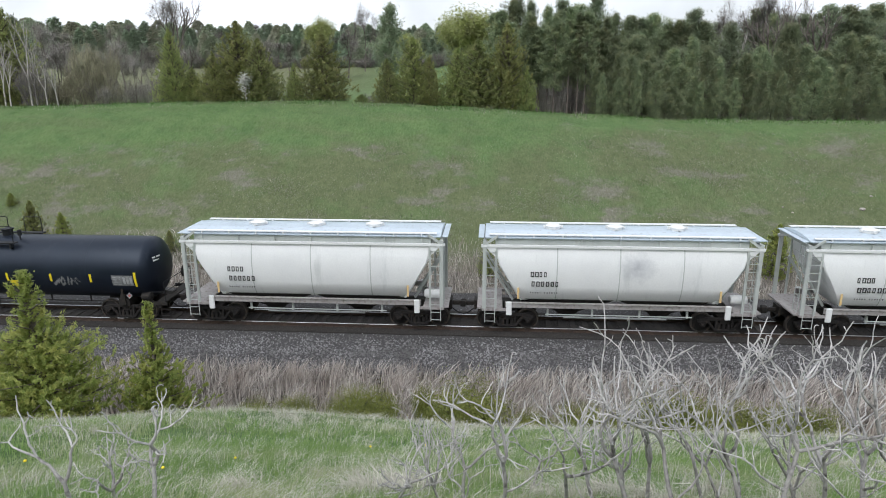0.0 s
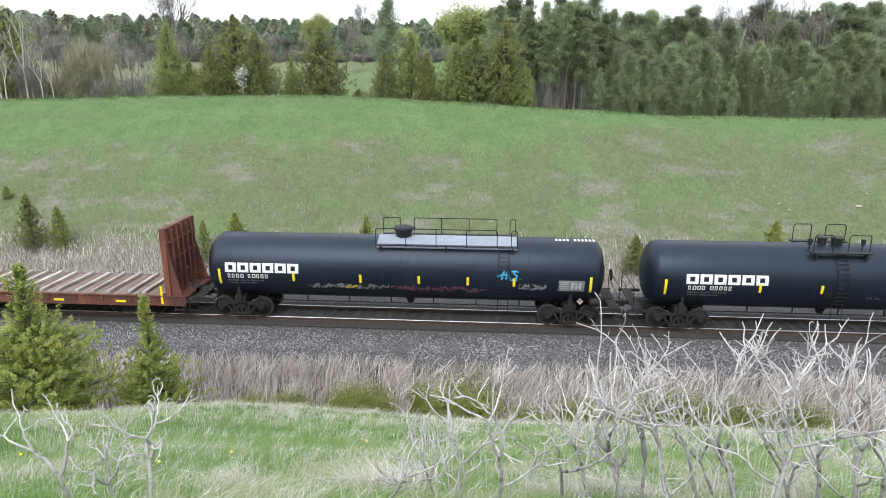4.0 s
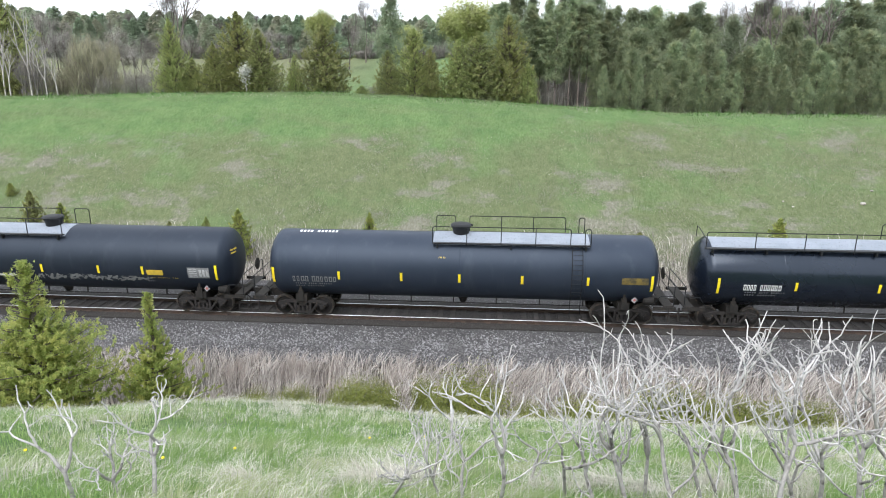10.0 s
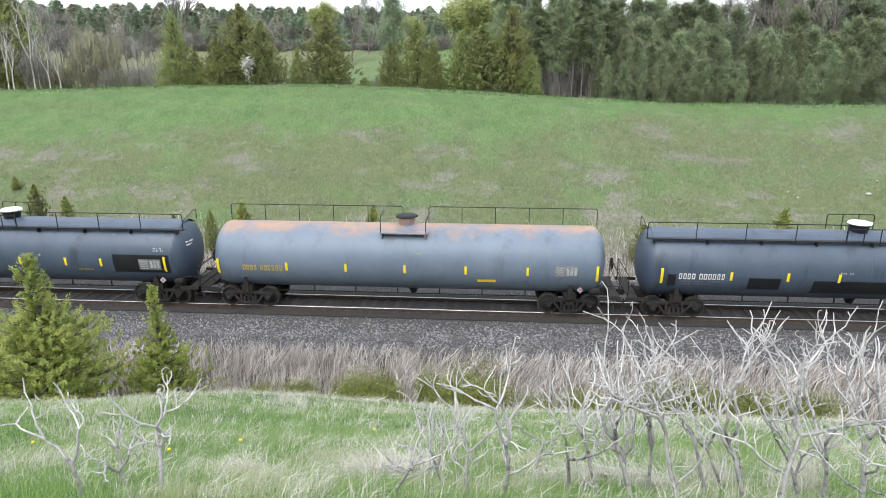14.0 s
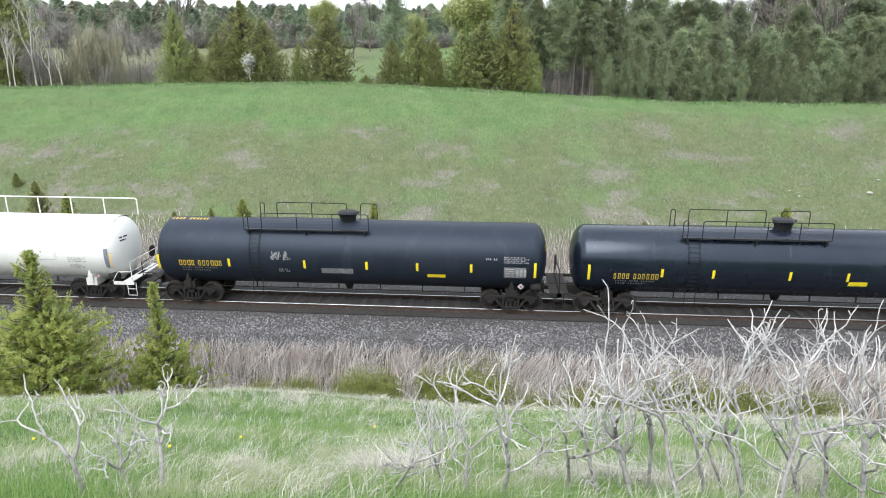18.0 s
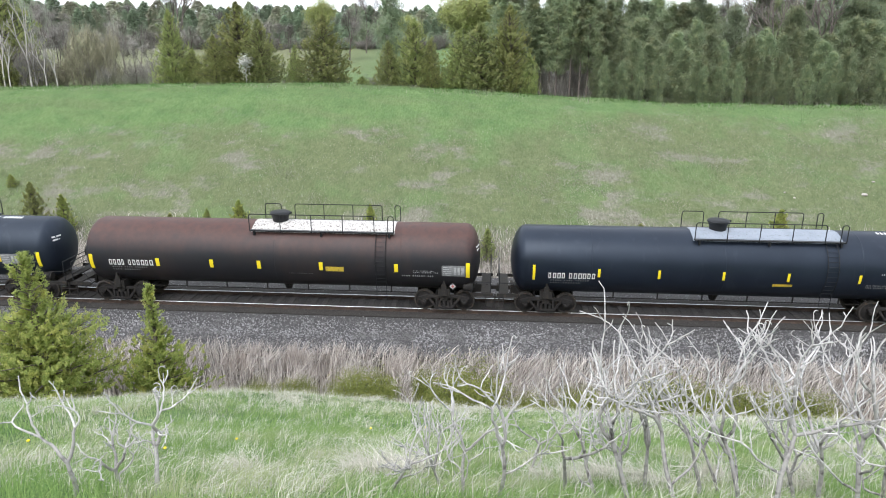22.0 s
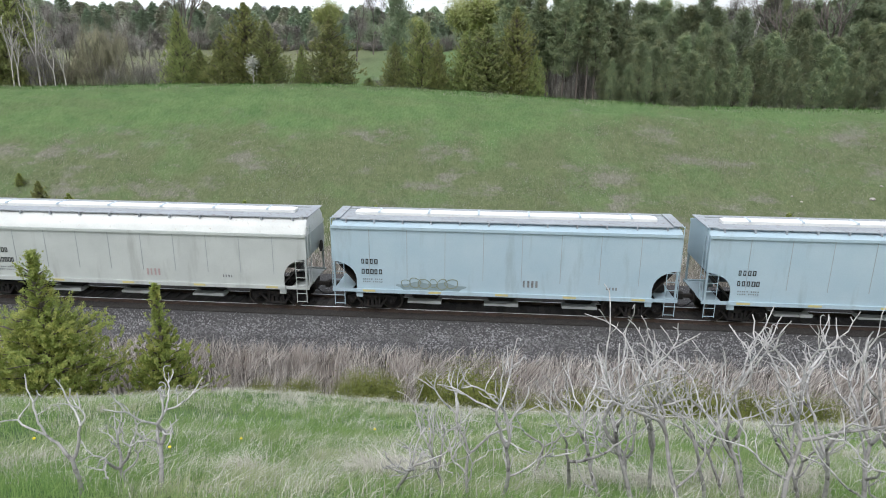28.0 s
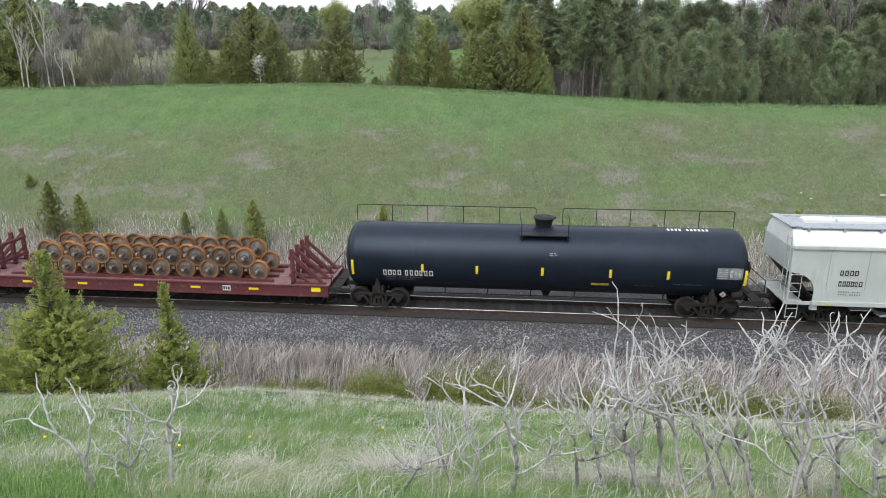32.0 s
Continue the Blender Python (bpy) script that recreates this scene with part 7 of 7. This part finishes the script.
    tagged(leaves("twig_mass", P + (Q - P) * g.random((N, 1)) + g.normal(size=(N, 3)) * 0.12, (0.15, 0.5), twig, root, g, 0.8, 0.04 if twig is M_TWIG else 0.07, 0.3), kind="stuff")
    return root


K_BRUSH = brush(2.5, 2.6, 185, 3600, M_TWIG, "grey-brown leafless brush along the wood's edge")
K_BUD = brush(2.5, 2.6, 186, 3600, M_OLIVE_TWIG, "tall tan brush in olive bud along the wood's edge")
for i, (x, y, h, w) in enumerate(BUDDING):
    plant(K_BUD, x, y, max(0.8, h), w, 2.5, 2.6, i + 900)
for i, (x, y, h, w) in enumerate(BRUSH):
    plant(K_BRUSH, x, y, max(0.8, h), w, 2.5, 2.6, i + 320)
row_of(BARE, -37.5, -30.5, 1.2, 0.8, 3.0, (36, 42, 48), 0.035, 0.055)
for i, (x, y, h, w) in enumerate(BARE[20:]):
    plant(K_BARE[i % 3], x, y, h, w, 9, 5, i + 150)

# young cedars at the foot of the far bank and two near ones
K_YOUNG = [cedar(2.6, 1.3, 190 + k, 5000, (0.05, 0.14), (M_CEDAR_BRIGHT, M_CEDAR)[k], "young cedar at the foot of the far bank") for k in range(2)]
for i, (x, y, h, w) in enumerate(((-31.2, 11.7, 0.9, 0.8), (-26.9, 7.6, 3.3, 1.8), (-25.2, 7.7, 2.55, 1.4), (-16.1, 6.9, 2.5, 1.2), (-14.2, 6.9, 3.0, 1.7), (-18.8, 7.9, 1.4, 0.8),
                                  (-6.7, 6.8, 3.0, 1.3), (-0.2, 6.6, 1.9, 1.1), (4.9, 6.6, 1.9, 1.7), (8.0, 6.7, 2.2, 1.6), (15.2, 6.7, 3.1, 1.8), (11.6, 6.4, 1.2, 0.8))):
    plant(K_YOUNG[i % 2], x, y, h, w, 2.6, 1.3, i + 400, 0.05)
NEAR_A = cedar(4.5, 3.0, 210, 76000, (0.035, 0.10), M_CEDAR_BRIGHT, "bushy young cedar with an open pointed top", ((0, 0.10, 0.28, 0.42, 0.54, 0.64, 0.8, 1.06), (0.86, 1.0, 0.98, 0.86, 0.56, 0.26, 0.15, 0.03)), 100, (0.45, 1.12), 1.25, 34)
plant(NEAR_A, -11.95, -12.9, 4.6, 4.1, 4.5, 3.0, 1, 0.1).rotation_euler[2] = 0.6
NEAR_B = cedar(3.6, 2.0, 211, 42000, (0.035, 0.095), M_CEDAR_BRIGHT, "slender young cedar beside the ditch", ((0, 0.12, 0.30, 0.48, 0.66, 0.85, 1.06), (0.88, 1.0, 0.84, 0.52, 0.26, 0.15, 0.04)), 80, (0.45, 1.12), 1.25, 34)
plant(NEAR_B, -9.25, -12.0, 3.8, 2.5, 3.6, 2.0, 2, 0.1)
plant(NEAR_B, -15.3, -11.6, 2.9, 3.0, 3.6, 2.0, 3, 0.1)


def shrub(h, w, seed, N, label):
    g, rng = np.random.default_rng(seed), random.Random(seed)
    root = tagged(new("juniper_shrub"), label, "shrub", "low shrubs along the ditch")
    segs, C = [], []
    for k in range(16):
        a, e = k * 2.4, Vector((math.cos(k * 2.4) * w / 2 * rng.uniform(0.4, 1), math.sin(k * 2.4) * w / 2 * rng.uniform(0.4, 1), h * rng.uniform(0.45, 1)))
        segs.append(((0, 0, 0), tuple(e * 0.9), 0.02, 0.006))
        n = N // 16
        C.append(np.array(e) * g.uniform(0.45, 1.0, (n, 1)) + g.normal(size=(n, 3)) * np.array([0.11 * w, 0.11 * w, 0.1 * h]))
    tagged(skin("stem_mass", segs, M_BARK, root), kind="stuff")
    leaves("crown", np.concatenate(C), (0.035, 0.085), M_SHRUB, root, g, 0.5, 0.4)
    return root


K_SHRUB = [shrub(1.2, 1.7, 220 + k, 8500, "low yellow-green juniper shrub by the ditch") for k in range(2)]
for i, (x, y, h, w) in enumerate(((-5.6, -11.2, 0.75, 0.9), (-3.9, -11.2, 1.0, 1.2), (-3.2, -11.1, 1.05, 1.1), (-0.5, -11.0, 1.3, 1.8), (-6.8, -11.4, 0.6, 0.8), (-1.9, -10.4, 1.3, 0.6), (5.3, -11.0, 1.2, 1.9), (6.3, -10.8, 0.9, 1.4), (7.3, -11.1, 1.0, 1.5), (2.6, -11.2, 0.8, 1.2), (8.9, -11, 1.0, 1.6), (-1.3, -11.4, 0.6, 0.9), (1.3, -11.4, 0.7, 1.0), (3.9, -11.4, 0.6, 1.0))):
    plant(K_SHRUB[i % 2], x, y, h * 1.25, w * 1.3, 1.2, 1.7, i + 500, 0.05)


def antler(rng, p, d, length, r, level, segs, shoots=0.34):
    """A crooked limb of short kinked joints: shoots at its nodes, an uneven fork at its end, a hooked or stubby tip."""
    p, d = Vector(p), Vector(d).normalized()
    n = 5 if level else 4
    for k in range(n):
        wob = 0.09 if level > 2 else 0.25
        d = (d + Vector((rng.gauss(0, wob), rng.gauss(0, wob), rng.gauss(0, 0.13) + 0.115))).normalized()
        q = p + d * length * rng.uniform(0.8, 1.2) / n
        segs.append((tuple(p), tuple(q), r * (1 - 0.32 * k / n), r * (1 - 0.32 * (k + 1) / n)))
        p = q
        if k and k < n - 1 and rng.random() < (shoots if level else 0.2):
            out = d.orthogonal().normalized()
            out.rotate(Matrix.Rotation(rng.uniform(0, 6.28), 3, d))
            if level:
                antler(rng, p, d * 0.6 + out + Vector((0, 0, 0.15)), length * rng.uniform(0.4, 0.7), r * 0.5, max(0, level - (1 if rng.random() < 0.4 else 2)), segs, shoots)
            else:
                segs.append((tuple(p), tuple(p + (d * 0.6 + out) * 0.035), r * 0.7, r * 0.55))
    if level:
        spin = rng.uniform(0, 6.28)
        turns = (rng.uniform(14, 28) * (1 if shoots > 0.3 else 1.5), rng.uniform(30, 54)) + ((rng.uniform(28, 44),) if rng.random() < 0.35 else ())
        for i, a in enumerate(turns):
            out = d.orthogonal().normalized()
            out.rotate(Matrix.Rotation(spin + i * 6.28 / len(turns) + rng.uniform(-0.4, 0.4), 3, d))
            antler(rng, p, d * math.cos(radians(a)) + out * math.sin(radians(a)), length * rng.uniform(0.58, 0.86), r * rng.uniform(0.58, 0.74), level - 1, segs, shoots)
    elif rng.random() < 0.22:
        axis = d.orthogonal().normalized()
        axis.rotate(Matrix.Rotation(rng.uniform(0, 6.28), 3, d))
        for k in range(4):
            d.rotate(Matrix.Rotation(radians(rng.uniform(22, 48)), 3, axis))
            q = p + d * 0.014
            segs.append((tuple(p), tuple(q), r * 0.62, r * 0.5))
            p = q


def sumac(x, y, h, lean, seed):
    """A leafless staghorn sumac: a thin trunk and few crooked antler-like limbs that turn up at their tips."""
    rng = random.Random(seed)
    root = tagged(new("sumac_shrub"), "leafless pale grey sumac with antler-like branches", "shrub", "bare sumacs on the near bank")
    root.matrix_basis = pose(x, y, land(x, y) - 0.05)
    segs = []
    antler(rng, (0, 0, 0), Vector((lean, rng.uniform(-0.1, 0.1), 1)), h * (0.34 if x < -2 else 0.44), (0.0115 if x < -2 else 0.0085) + 0.0068 * h, 3, segs, 0.16 if x < -2 else 0.34)
    zmax = max(s[1][2] for s in segs)
    k = 0.94 * h / zmax
    segs = [(tuple(c * k for c in p), tuple(c * k for c in q), max(a, 0.0033), max(b, 0.0027)) for p, q, a, b in segs]
    skin("stem", [s for s in segs if s[2] > 0.0085], M_BARK_PALE, root, 7)
    tagged(skin("twig_mass", [s for s in segs if s[2] <= 0.0085], M_BARK_TIP, root, 5), kind="stuff")


# x, y, height, lean
for i, (x, y, h, lean) in enumerate(((-2.56, -24.75, 0.89, 0.1), (-2.14, -24.6, 1.01, 0.14), (-2.48, -24.4, 0.75, 0.06), (-0.74, -23.8, 1.0, 0.15), (-0.35, -23.6, 0.95, -0.06), (-0.16, -23.9, 1.06, -0.17), (0.11, -24.0, 1.38, -0.05),
                                     (0.64, -23.5, 1.43, -0.16), (0.85, -23.9, 1.2, -0.34), (1.08, -23.9, 1.7, -0.21), (1.36, -23.2, 1.69, -0.23), (1.37, -24.0, 1.66, -0.15), (1.74, -23.4, 1.49, -0.18), (1.86, -23.9, 1.69, -0.2),
                                     (1.98, -24.1, 1.63, -0.06), (2.52, -23.4, 1.42, -0.29), (2.47, -23.8, 1.54, -0.11), (2.6, -24.0, 1.58, -0.24), (3.07, -23.6, 1.68, -0.25), (2.14, -22.8, 1.37, -0.22), (1.29, -22.6, 1.29, -0.01),
                                     (0.38, -22.6, 1.19, 0.02), (2.78, -22.7, 1.3, -0.04))):
    sumac(x, y, h, lean, 601 + i)


def blades(name, x, y, h, width, lean, g, material, label, category, droop=0.5, wind=(0.0, 0.0), plain=False):
    """Grass: each blade is a bent, tapering strip rooted in the land."""
    N = len(x)
    z = np.array([land(a, b) for a, b in zip(x, y)])
    a = g.uniform(0, 2 * np.pi, N)
    face = np.stack([np.cos(a), np.sin(a), 0 * a], -1)
    b = g.uniform(0, 2 * np.pi, N)
    tilt = g.uniform(0, lean, N)
    bend = np.stack([np.cos(b) * tilt + wind[0], np.sin(b) * tilt + wind[1], 0 * b], -1)
    P = np.stack([x, y, z - 0.02], -1)
    H = h[:, None]
    upv = np.array([0, 0, 1.0])
    mid = P + (upv + bend * 0.5) * H * 0.55
    tip = P + (upv * (1 - droop * tilt[:, None] * 0.5) + bend * 1.5) * H
    w = width[:, None] * face * 0.5
    if plain:
        V, F = np.stack([P - w, P + w, tip], 1), np.array([(0, 1, 2)])
    else:
        V, F = np.stack([P - w, P + w, mid + w * 0.75, mid - w * 0.75, tip], 1), np.array([(0, 1, 2), (0, 2, 3), (3, 2, 4)])
    ob = cloud(name, V.reshape(-1, 3), (F[None] + V.shape[1] * np.arange(N)[:, None, None]).reshape(-1, 3), material)
    return tagged(ob, label, category, kind="stuff")


def patchy(g, N, x0, x1, y0, y1, scale, cut, seed):
    """Points in a rectangle, thinned to drifts."""
    out = []
    while len(out) < N:
        a, b = g.uniform(x0, x1), g.uniform(y0, y1)
        if noise.noise((a * scale, b * scale, seed)) + g.uniform(-0.35, 0.35) > cut:
            out.append((a, b))
    o = np.array(out)
    return o[:, 0], o[:, 1]


def clumps(g, x, y, r, n):
    """n stalks about each of the points."""
    return np.repeat(x, n) + g.normal(0, r, len(x) * n), np.repeat(y, n) + g.normal(0, r * 0.7, len(x) * n)


def green_edge(x):
    """How far down the far bank the fresh green reaches."""
    return np.clip(17.6 + (x + 4) / 16 * 3.6, 17.6, 21.2)


gg = np.random.default_rng(77)
x, y = patchy(gg, 120000, -16, 13, -25.3, -12.6, 0.5, -0.38, 2)
blades("grass", x, y, gg.uniform(0.09, 0.24, len(x)) * np.interp(y, (-18, -14), (1.0, 0.6)), gg.uniform(0.005, 0.010, len(x)), 0.7, gg, M_GRASS, "fresh green grass on the near bank", "grass", wind=(0.18, 0.0))
x, y = patchy(gg, 90000, -5, 5, -25.3, -19.0, 0.6, -0.38, 3)
blades("grass", x, y, gg.uniform(0.08, 0.22, len(x)), gg.uniform(0.003, 0.006, len(x)), 0.7, gg, M_GRASS, "fresh green grass on the near bank", "grass", wind=(0.18, 0.0))
x, y = patchy(gg, 6500, -15, 12, -24.8, -13.0, 0.8, 0.0, 9)
x, y = clumps(gg, x, y, 0.04, 8)
blades("dry_grass", x, y, gg.uniform(0.08, 0.27, len(x)), gg.uniform(0.004, 0.009, len(x)), 0.9, gg, M_STRAW, "pale dry grass stalks among the green", "grass", 0.8, (0.30, 0.0))
x, y = gg.uniform(-16, 13, 16000), -17.5 + 5.2 * gg.beta(2.8, 1.2, 16000)
blades("pale_grass", x, y, gg.uniform(0.08, 0.20, len(x)), gg.uniform(0.005, 0.010, len(x)), 0.9, gg, M_STRAW, "thin bleached grass along the brow", "grass", 0.7, (0.2, 0.0))
x, y = clumps(gg, gg.uniform(-4.5, -1.2, 520), gg.uniform(-24.6, -20.5, 520), 0.035, 7)
blades("dry_stalks", x, y, gg.uniform(0.10, 0.30, len(x)), gg.uniform(0.003, 0.007, len(x)), 0.8, gg, M_STRAW, "pale dry stalks at the top of the near bank", "grass", 0.8, (0.3, 0.0))
# matted straw tussocks
for a, b, r in ((-0.95, -22.6, 0.20), (-0.70, -22.45, 0.16), (-1.2, -22.75, 0.14), (0.72, -22.7, 0.16), (1.55, -22.6, 0.17), (-2.25, -22.9, 0.09), (2.3, -22.1, 0.15), (3.4, -21.7, 0.2), (1.15, -22.3, 0.12), (2.9, -22.6, 0.14), (-0.85, -22.85, 0.15)):
    x, y = clumps(gg, gg.normal(a, r * 0.8, 20), gg.normal(b, r * 0.4, 20), 0.035, 22)
    ob = blades("straw_tussock", x, y, gg.uniform(0.10, 0.46, 440) * (0.6 + 2 * r), gg.uniform(0.004, 0.009, 440), 1.05, gg, M_STRAW, "matted pale straw tussock in the green grass", "grass", 0.9, (-0.25, 0.0))
    ob["kind"] = ""
    tagged(ob, group="straw tussocks on the near bank")
x, y = patchy(gg, 650, -0.9, 4.2, -24.6, -20.5, 1.2, 0.05, 41)
blades("dead_stalks", x, y, gg.uniform(0.18, 0.55, 650), gg.uniform(0.003, 0.006, 650), 0.5, gg, M_STRAW, "thin upright dead stalks among the sumacs", "stalks", 0.5)
# reeds in the near ditch, in leaning clumps
for k, wind in enumerate(((0.24, 0.0), (-0.04, 0.0), (0.12, -0.08))):
    x, y = gg.uniform(-30, 24, 640), gg.uniform(-8.4, -4.1, 640)
    x, y = clumps(gg, x, y, 0.13, 15)
    y = np.clip(y, -8.5, -3.9)
    blades("reeds", x, y, gg.uniform(0.75, 1.5, len(x)) * np.where(y > -4.7, 0.62, 1.0), gg.uniform(0.024, 0.052, len(x)), 0.24, gg, M_REED, "dense pale brown dead reeds in the ditch", "reeds", 0.5, wind)
x, y = gg.uniform(-30, 24, 5000), gg.uniform(-8.4, -3.95, 5000)
blades("broken_reeds", x, y, gg.uniform(0.35, 0.9, len(x)), gg.uniform(0.014, 0.03, len(x)), 1.1, gg, M_REED, "bent and broken dead reeds in the ditch", "reeds", 0.7)
# weeds at the foot of the far bank
x, y = gg.uniform(-40, 36, 24000), 5.3 + 4.2 * gg.beta(1.1, 2.0, 24000)
blades("dry_weeds", x, y, gg.uniform(0.25, 0.75, len(x)), gg.uniform(0.012, 0.03, len(x)), 0.7, gg, M_REED, "pale dead weeds along the far ditch", "weeds", 0.5)
# short turf of the far bank
x, y = patchy(gg, 110000, -50, 44, 6, 24.0, 0.25, -0.30, 5)
low = y < green_edge(x) + gg.normal(0, 1.2, len(x))
x, y = x[low], y[low]
blades("slope_turf", x, y, gg.uniform(0.06, 0.20, len(x)), gg.uniform(0.010, 0.024, len(x)), 0.8, gg, M_SLOPE_GRASS, "short patchy turf on the far bank", "grass", 0.5, (0.12, 0.0), True)
x, y = patchy(gg, 26000, -50, 44, 7, 22.5, 0.22, 0.10, 15)
low = y < green_edge(x)
x, y = x[low], y[low]
blades("slope_straw", x, y, gg.uniform(0.10, 0.28, len(x)), gg.uniform(0.010, 0.020, len(x)), 1.0, gg, M_DEAD, "thin dry grass in patches on the far bank", "grass", 0.6, (0.15, 0.0), True)
for a, b, n in ((-13.3, 12.2, 12), (-5.0, 15.8, 13), (4.7, 13.5, 16), (24.7, 17.2, 13), (9.3, 19.0, 8), (14.2, 16.2, 8), (-5.5, 10.6, 14), (6.3, 9.6, 14), (-27.4, 14.8, 6)):
    x, y = clumps(gg, gg.normal(a, 2.0, n), gg.normal(b, 1.1, n), 0.55, 190)
    blades("bare_patch", x, y, gg.uniform(0.08, 0.24, len(x)), gg.uniform(0.010, 0.022, len(x)), 1.3, gg, M_DEAD, "thin patch of greyish dead grass on the far bank", "grass", 0.6, plain=True)
x, y = patchy(gg, 110000, -50, 44, 13, 26.5, 0.25, -0.30, 6)
top = y > green_edge(x) + gg.normal(0, 1.0, len(x))
x, y = x[top], y[top]
blades("crest_turf", x, y, gg.uniform(0.06, 0.16, len(x)), gg.uniform(0.012, 0.028, len(x)), 1.0, gg, M_CREST_GRASS, "fresher green turf below the crest", "grass", 0.5, plain=True)
x = gg.uniform(-48, 42, 5000)
blades("crest_grass", x, gg.uniform(23.2, 25.6, 5000), gg.uniform(0.12, 0.34, 5000), gg.uniform(0.02, 0.04, 5000), 0.6, gg, M_CREST_GRASS, "taller grass along the crest", "grass", 0.4)
x, y = patchy(gg, 1800, -48, 42, 22.6, 25.2, 0.5, 0.12, 31)
blades("crest_straw", x, y, gg.uniform(0.10, 0.34, 1800), gg.uniform(0.012, 0.026, 1800), 0.8, gg, M_DEAD, "pale dry stalks along the crest", "grass", 0.5)


def dandelion(x, y):
    root = tagged(new("dandelion"), "yellow dandelion in the grass", "flower", "dandelions on the near bank")
    root.matrix_basis = pose(x, y, land(x, y))
    bm = bmesh.new()
    tube(bm, (0, 0, 0), (0.01, 0, 0.2), 0.003, 5)
    part("stem", bm, M_GRASS, root)
    bm = bmesh.new()
    lathe(bm, [(0.19, 0.005), (0.20, 0.017), (0.21, 0.015), (0.215, 0.006)], 12, "z")
    part("flower_head", bm, M_YELLOW, root)


for x, y in ((-4.72, -22.5), (-3.2, -22.6), (-2.9, -21.6), (-1.6, -20.2), (-0.9, -19.6), (1.1, -19.4)):
    dandelion(x, y)


def rock(x, y, r, seed):
    bm = bmesh.new()
    bmesh.ops.create_icosphere(bm, subdivisions=2, radius=r)
    for v in bm.verts:
        v.co *= 1 + 0.35 * noise.noise(v.co * 3 / r + Vector((seed, 0, 0)))
        v.co.z *= 0.6
    ob = new("rock", finish("rock", bm, M_TIMBER))
    ob.matrix_basis = pose(x, y, land(x, y) + r * 0.15)
    tagged(ob, "small pale stone lying on the bank", "rock", "pale stones on the far bank")


for i, (x, y, r) in enumerate(((22.5, 12.7, 0.16), (18.3, 12.4, 0.08), (17.9, 12.9, 0.07), (14.2, 7.4, 0.14), (13.8, 7.6, 0.1), (14.8, 7.3, 0.1), (23.6, 14.0, 0.1), (11.5, 7.0, 0.14))):
    rock(x, y, r, i)


# ---- what moves ----
V0, ACC = 13.593, -0.00577


def rolled(t):
    """How far the train has rolled at t seconds, from its place at 9 s, with the recording's small stutter."""
    s = t - 9.0
    return V0 * s + ACC * s * s / 2 + float(np.interp(t, (8.5, 9.0, 9.5, 10.0, 10.5, 11.0, 11.5), (0, 0.04, 0.10, -0.22, -0.07, 0.04, 0)))


def motions():
    times = (0, 2, 4, 6, 8, 9, 9.5, 10, 10.5, 11, 12, 14, 16, 18, 20, 22, 24, 26, 28, 30, 32)
    for ob, place, y, z in MOVES:
        turn = ob.get("turn", 0.0)
        walk(ob, [(t, pose(place + rolled(t), y, z, 0, turn, 0)) for t in times])
    # wheels turn while they pass the camera
    for ob, x, place in WHEELS:
        t0 = max(0.0, 9.0 + (-34 - place) / V0)
        t1 = min(32.0, 9.0 + (32 - place) / V0)
        if t1 <= t0 + 0.2:
            t0, t1 = 0.0, 0.1
        f0, f1 = round(t0 * FPS), round(t1 * FPS)
        rows = [(0.0, 0.0)] if f0 > 1 else []
        rows += [(k / FPS, (k - f0) / FPS * V0 / 0.457) for k in range(f0, f1 + 1)]
        if t1 < 31.9:
            rows.append((32.0, rows[-1][1]))
        walk(ob, [(t, Matrix.Translation((x, 0, 0.457)) @ Matrix.Rotation(w, 4, "Y")) for t, w in rows])


motions()
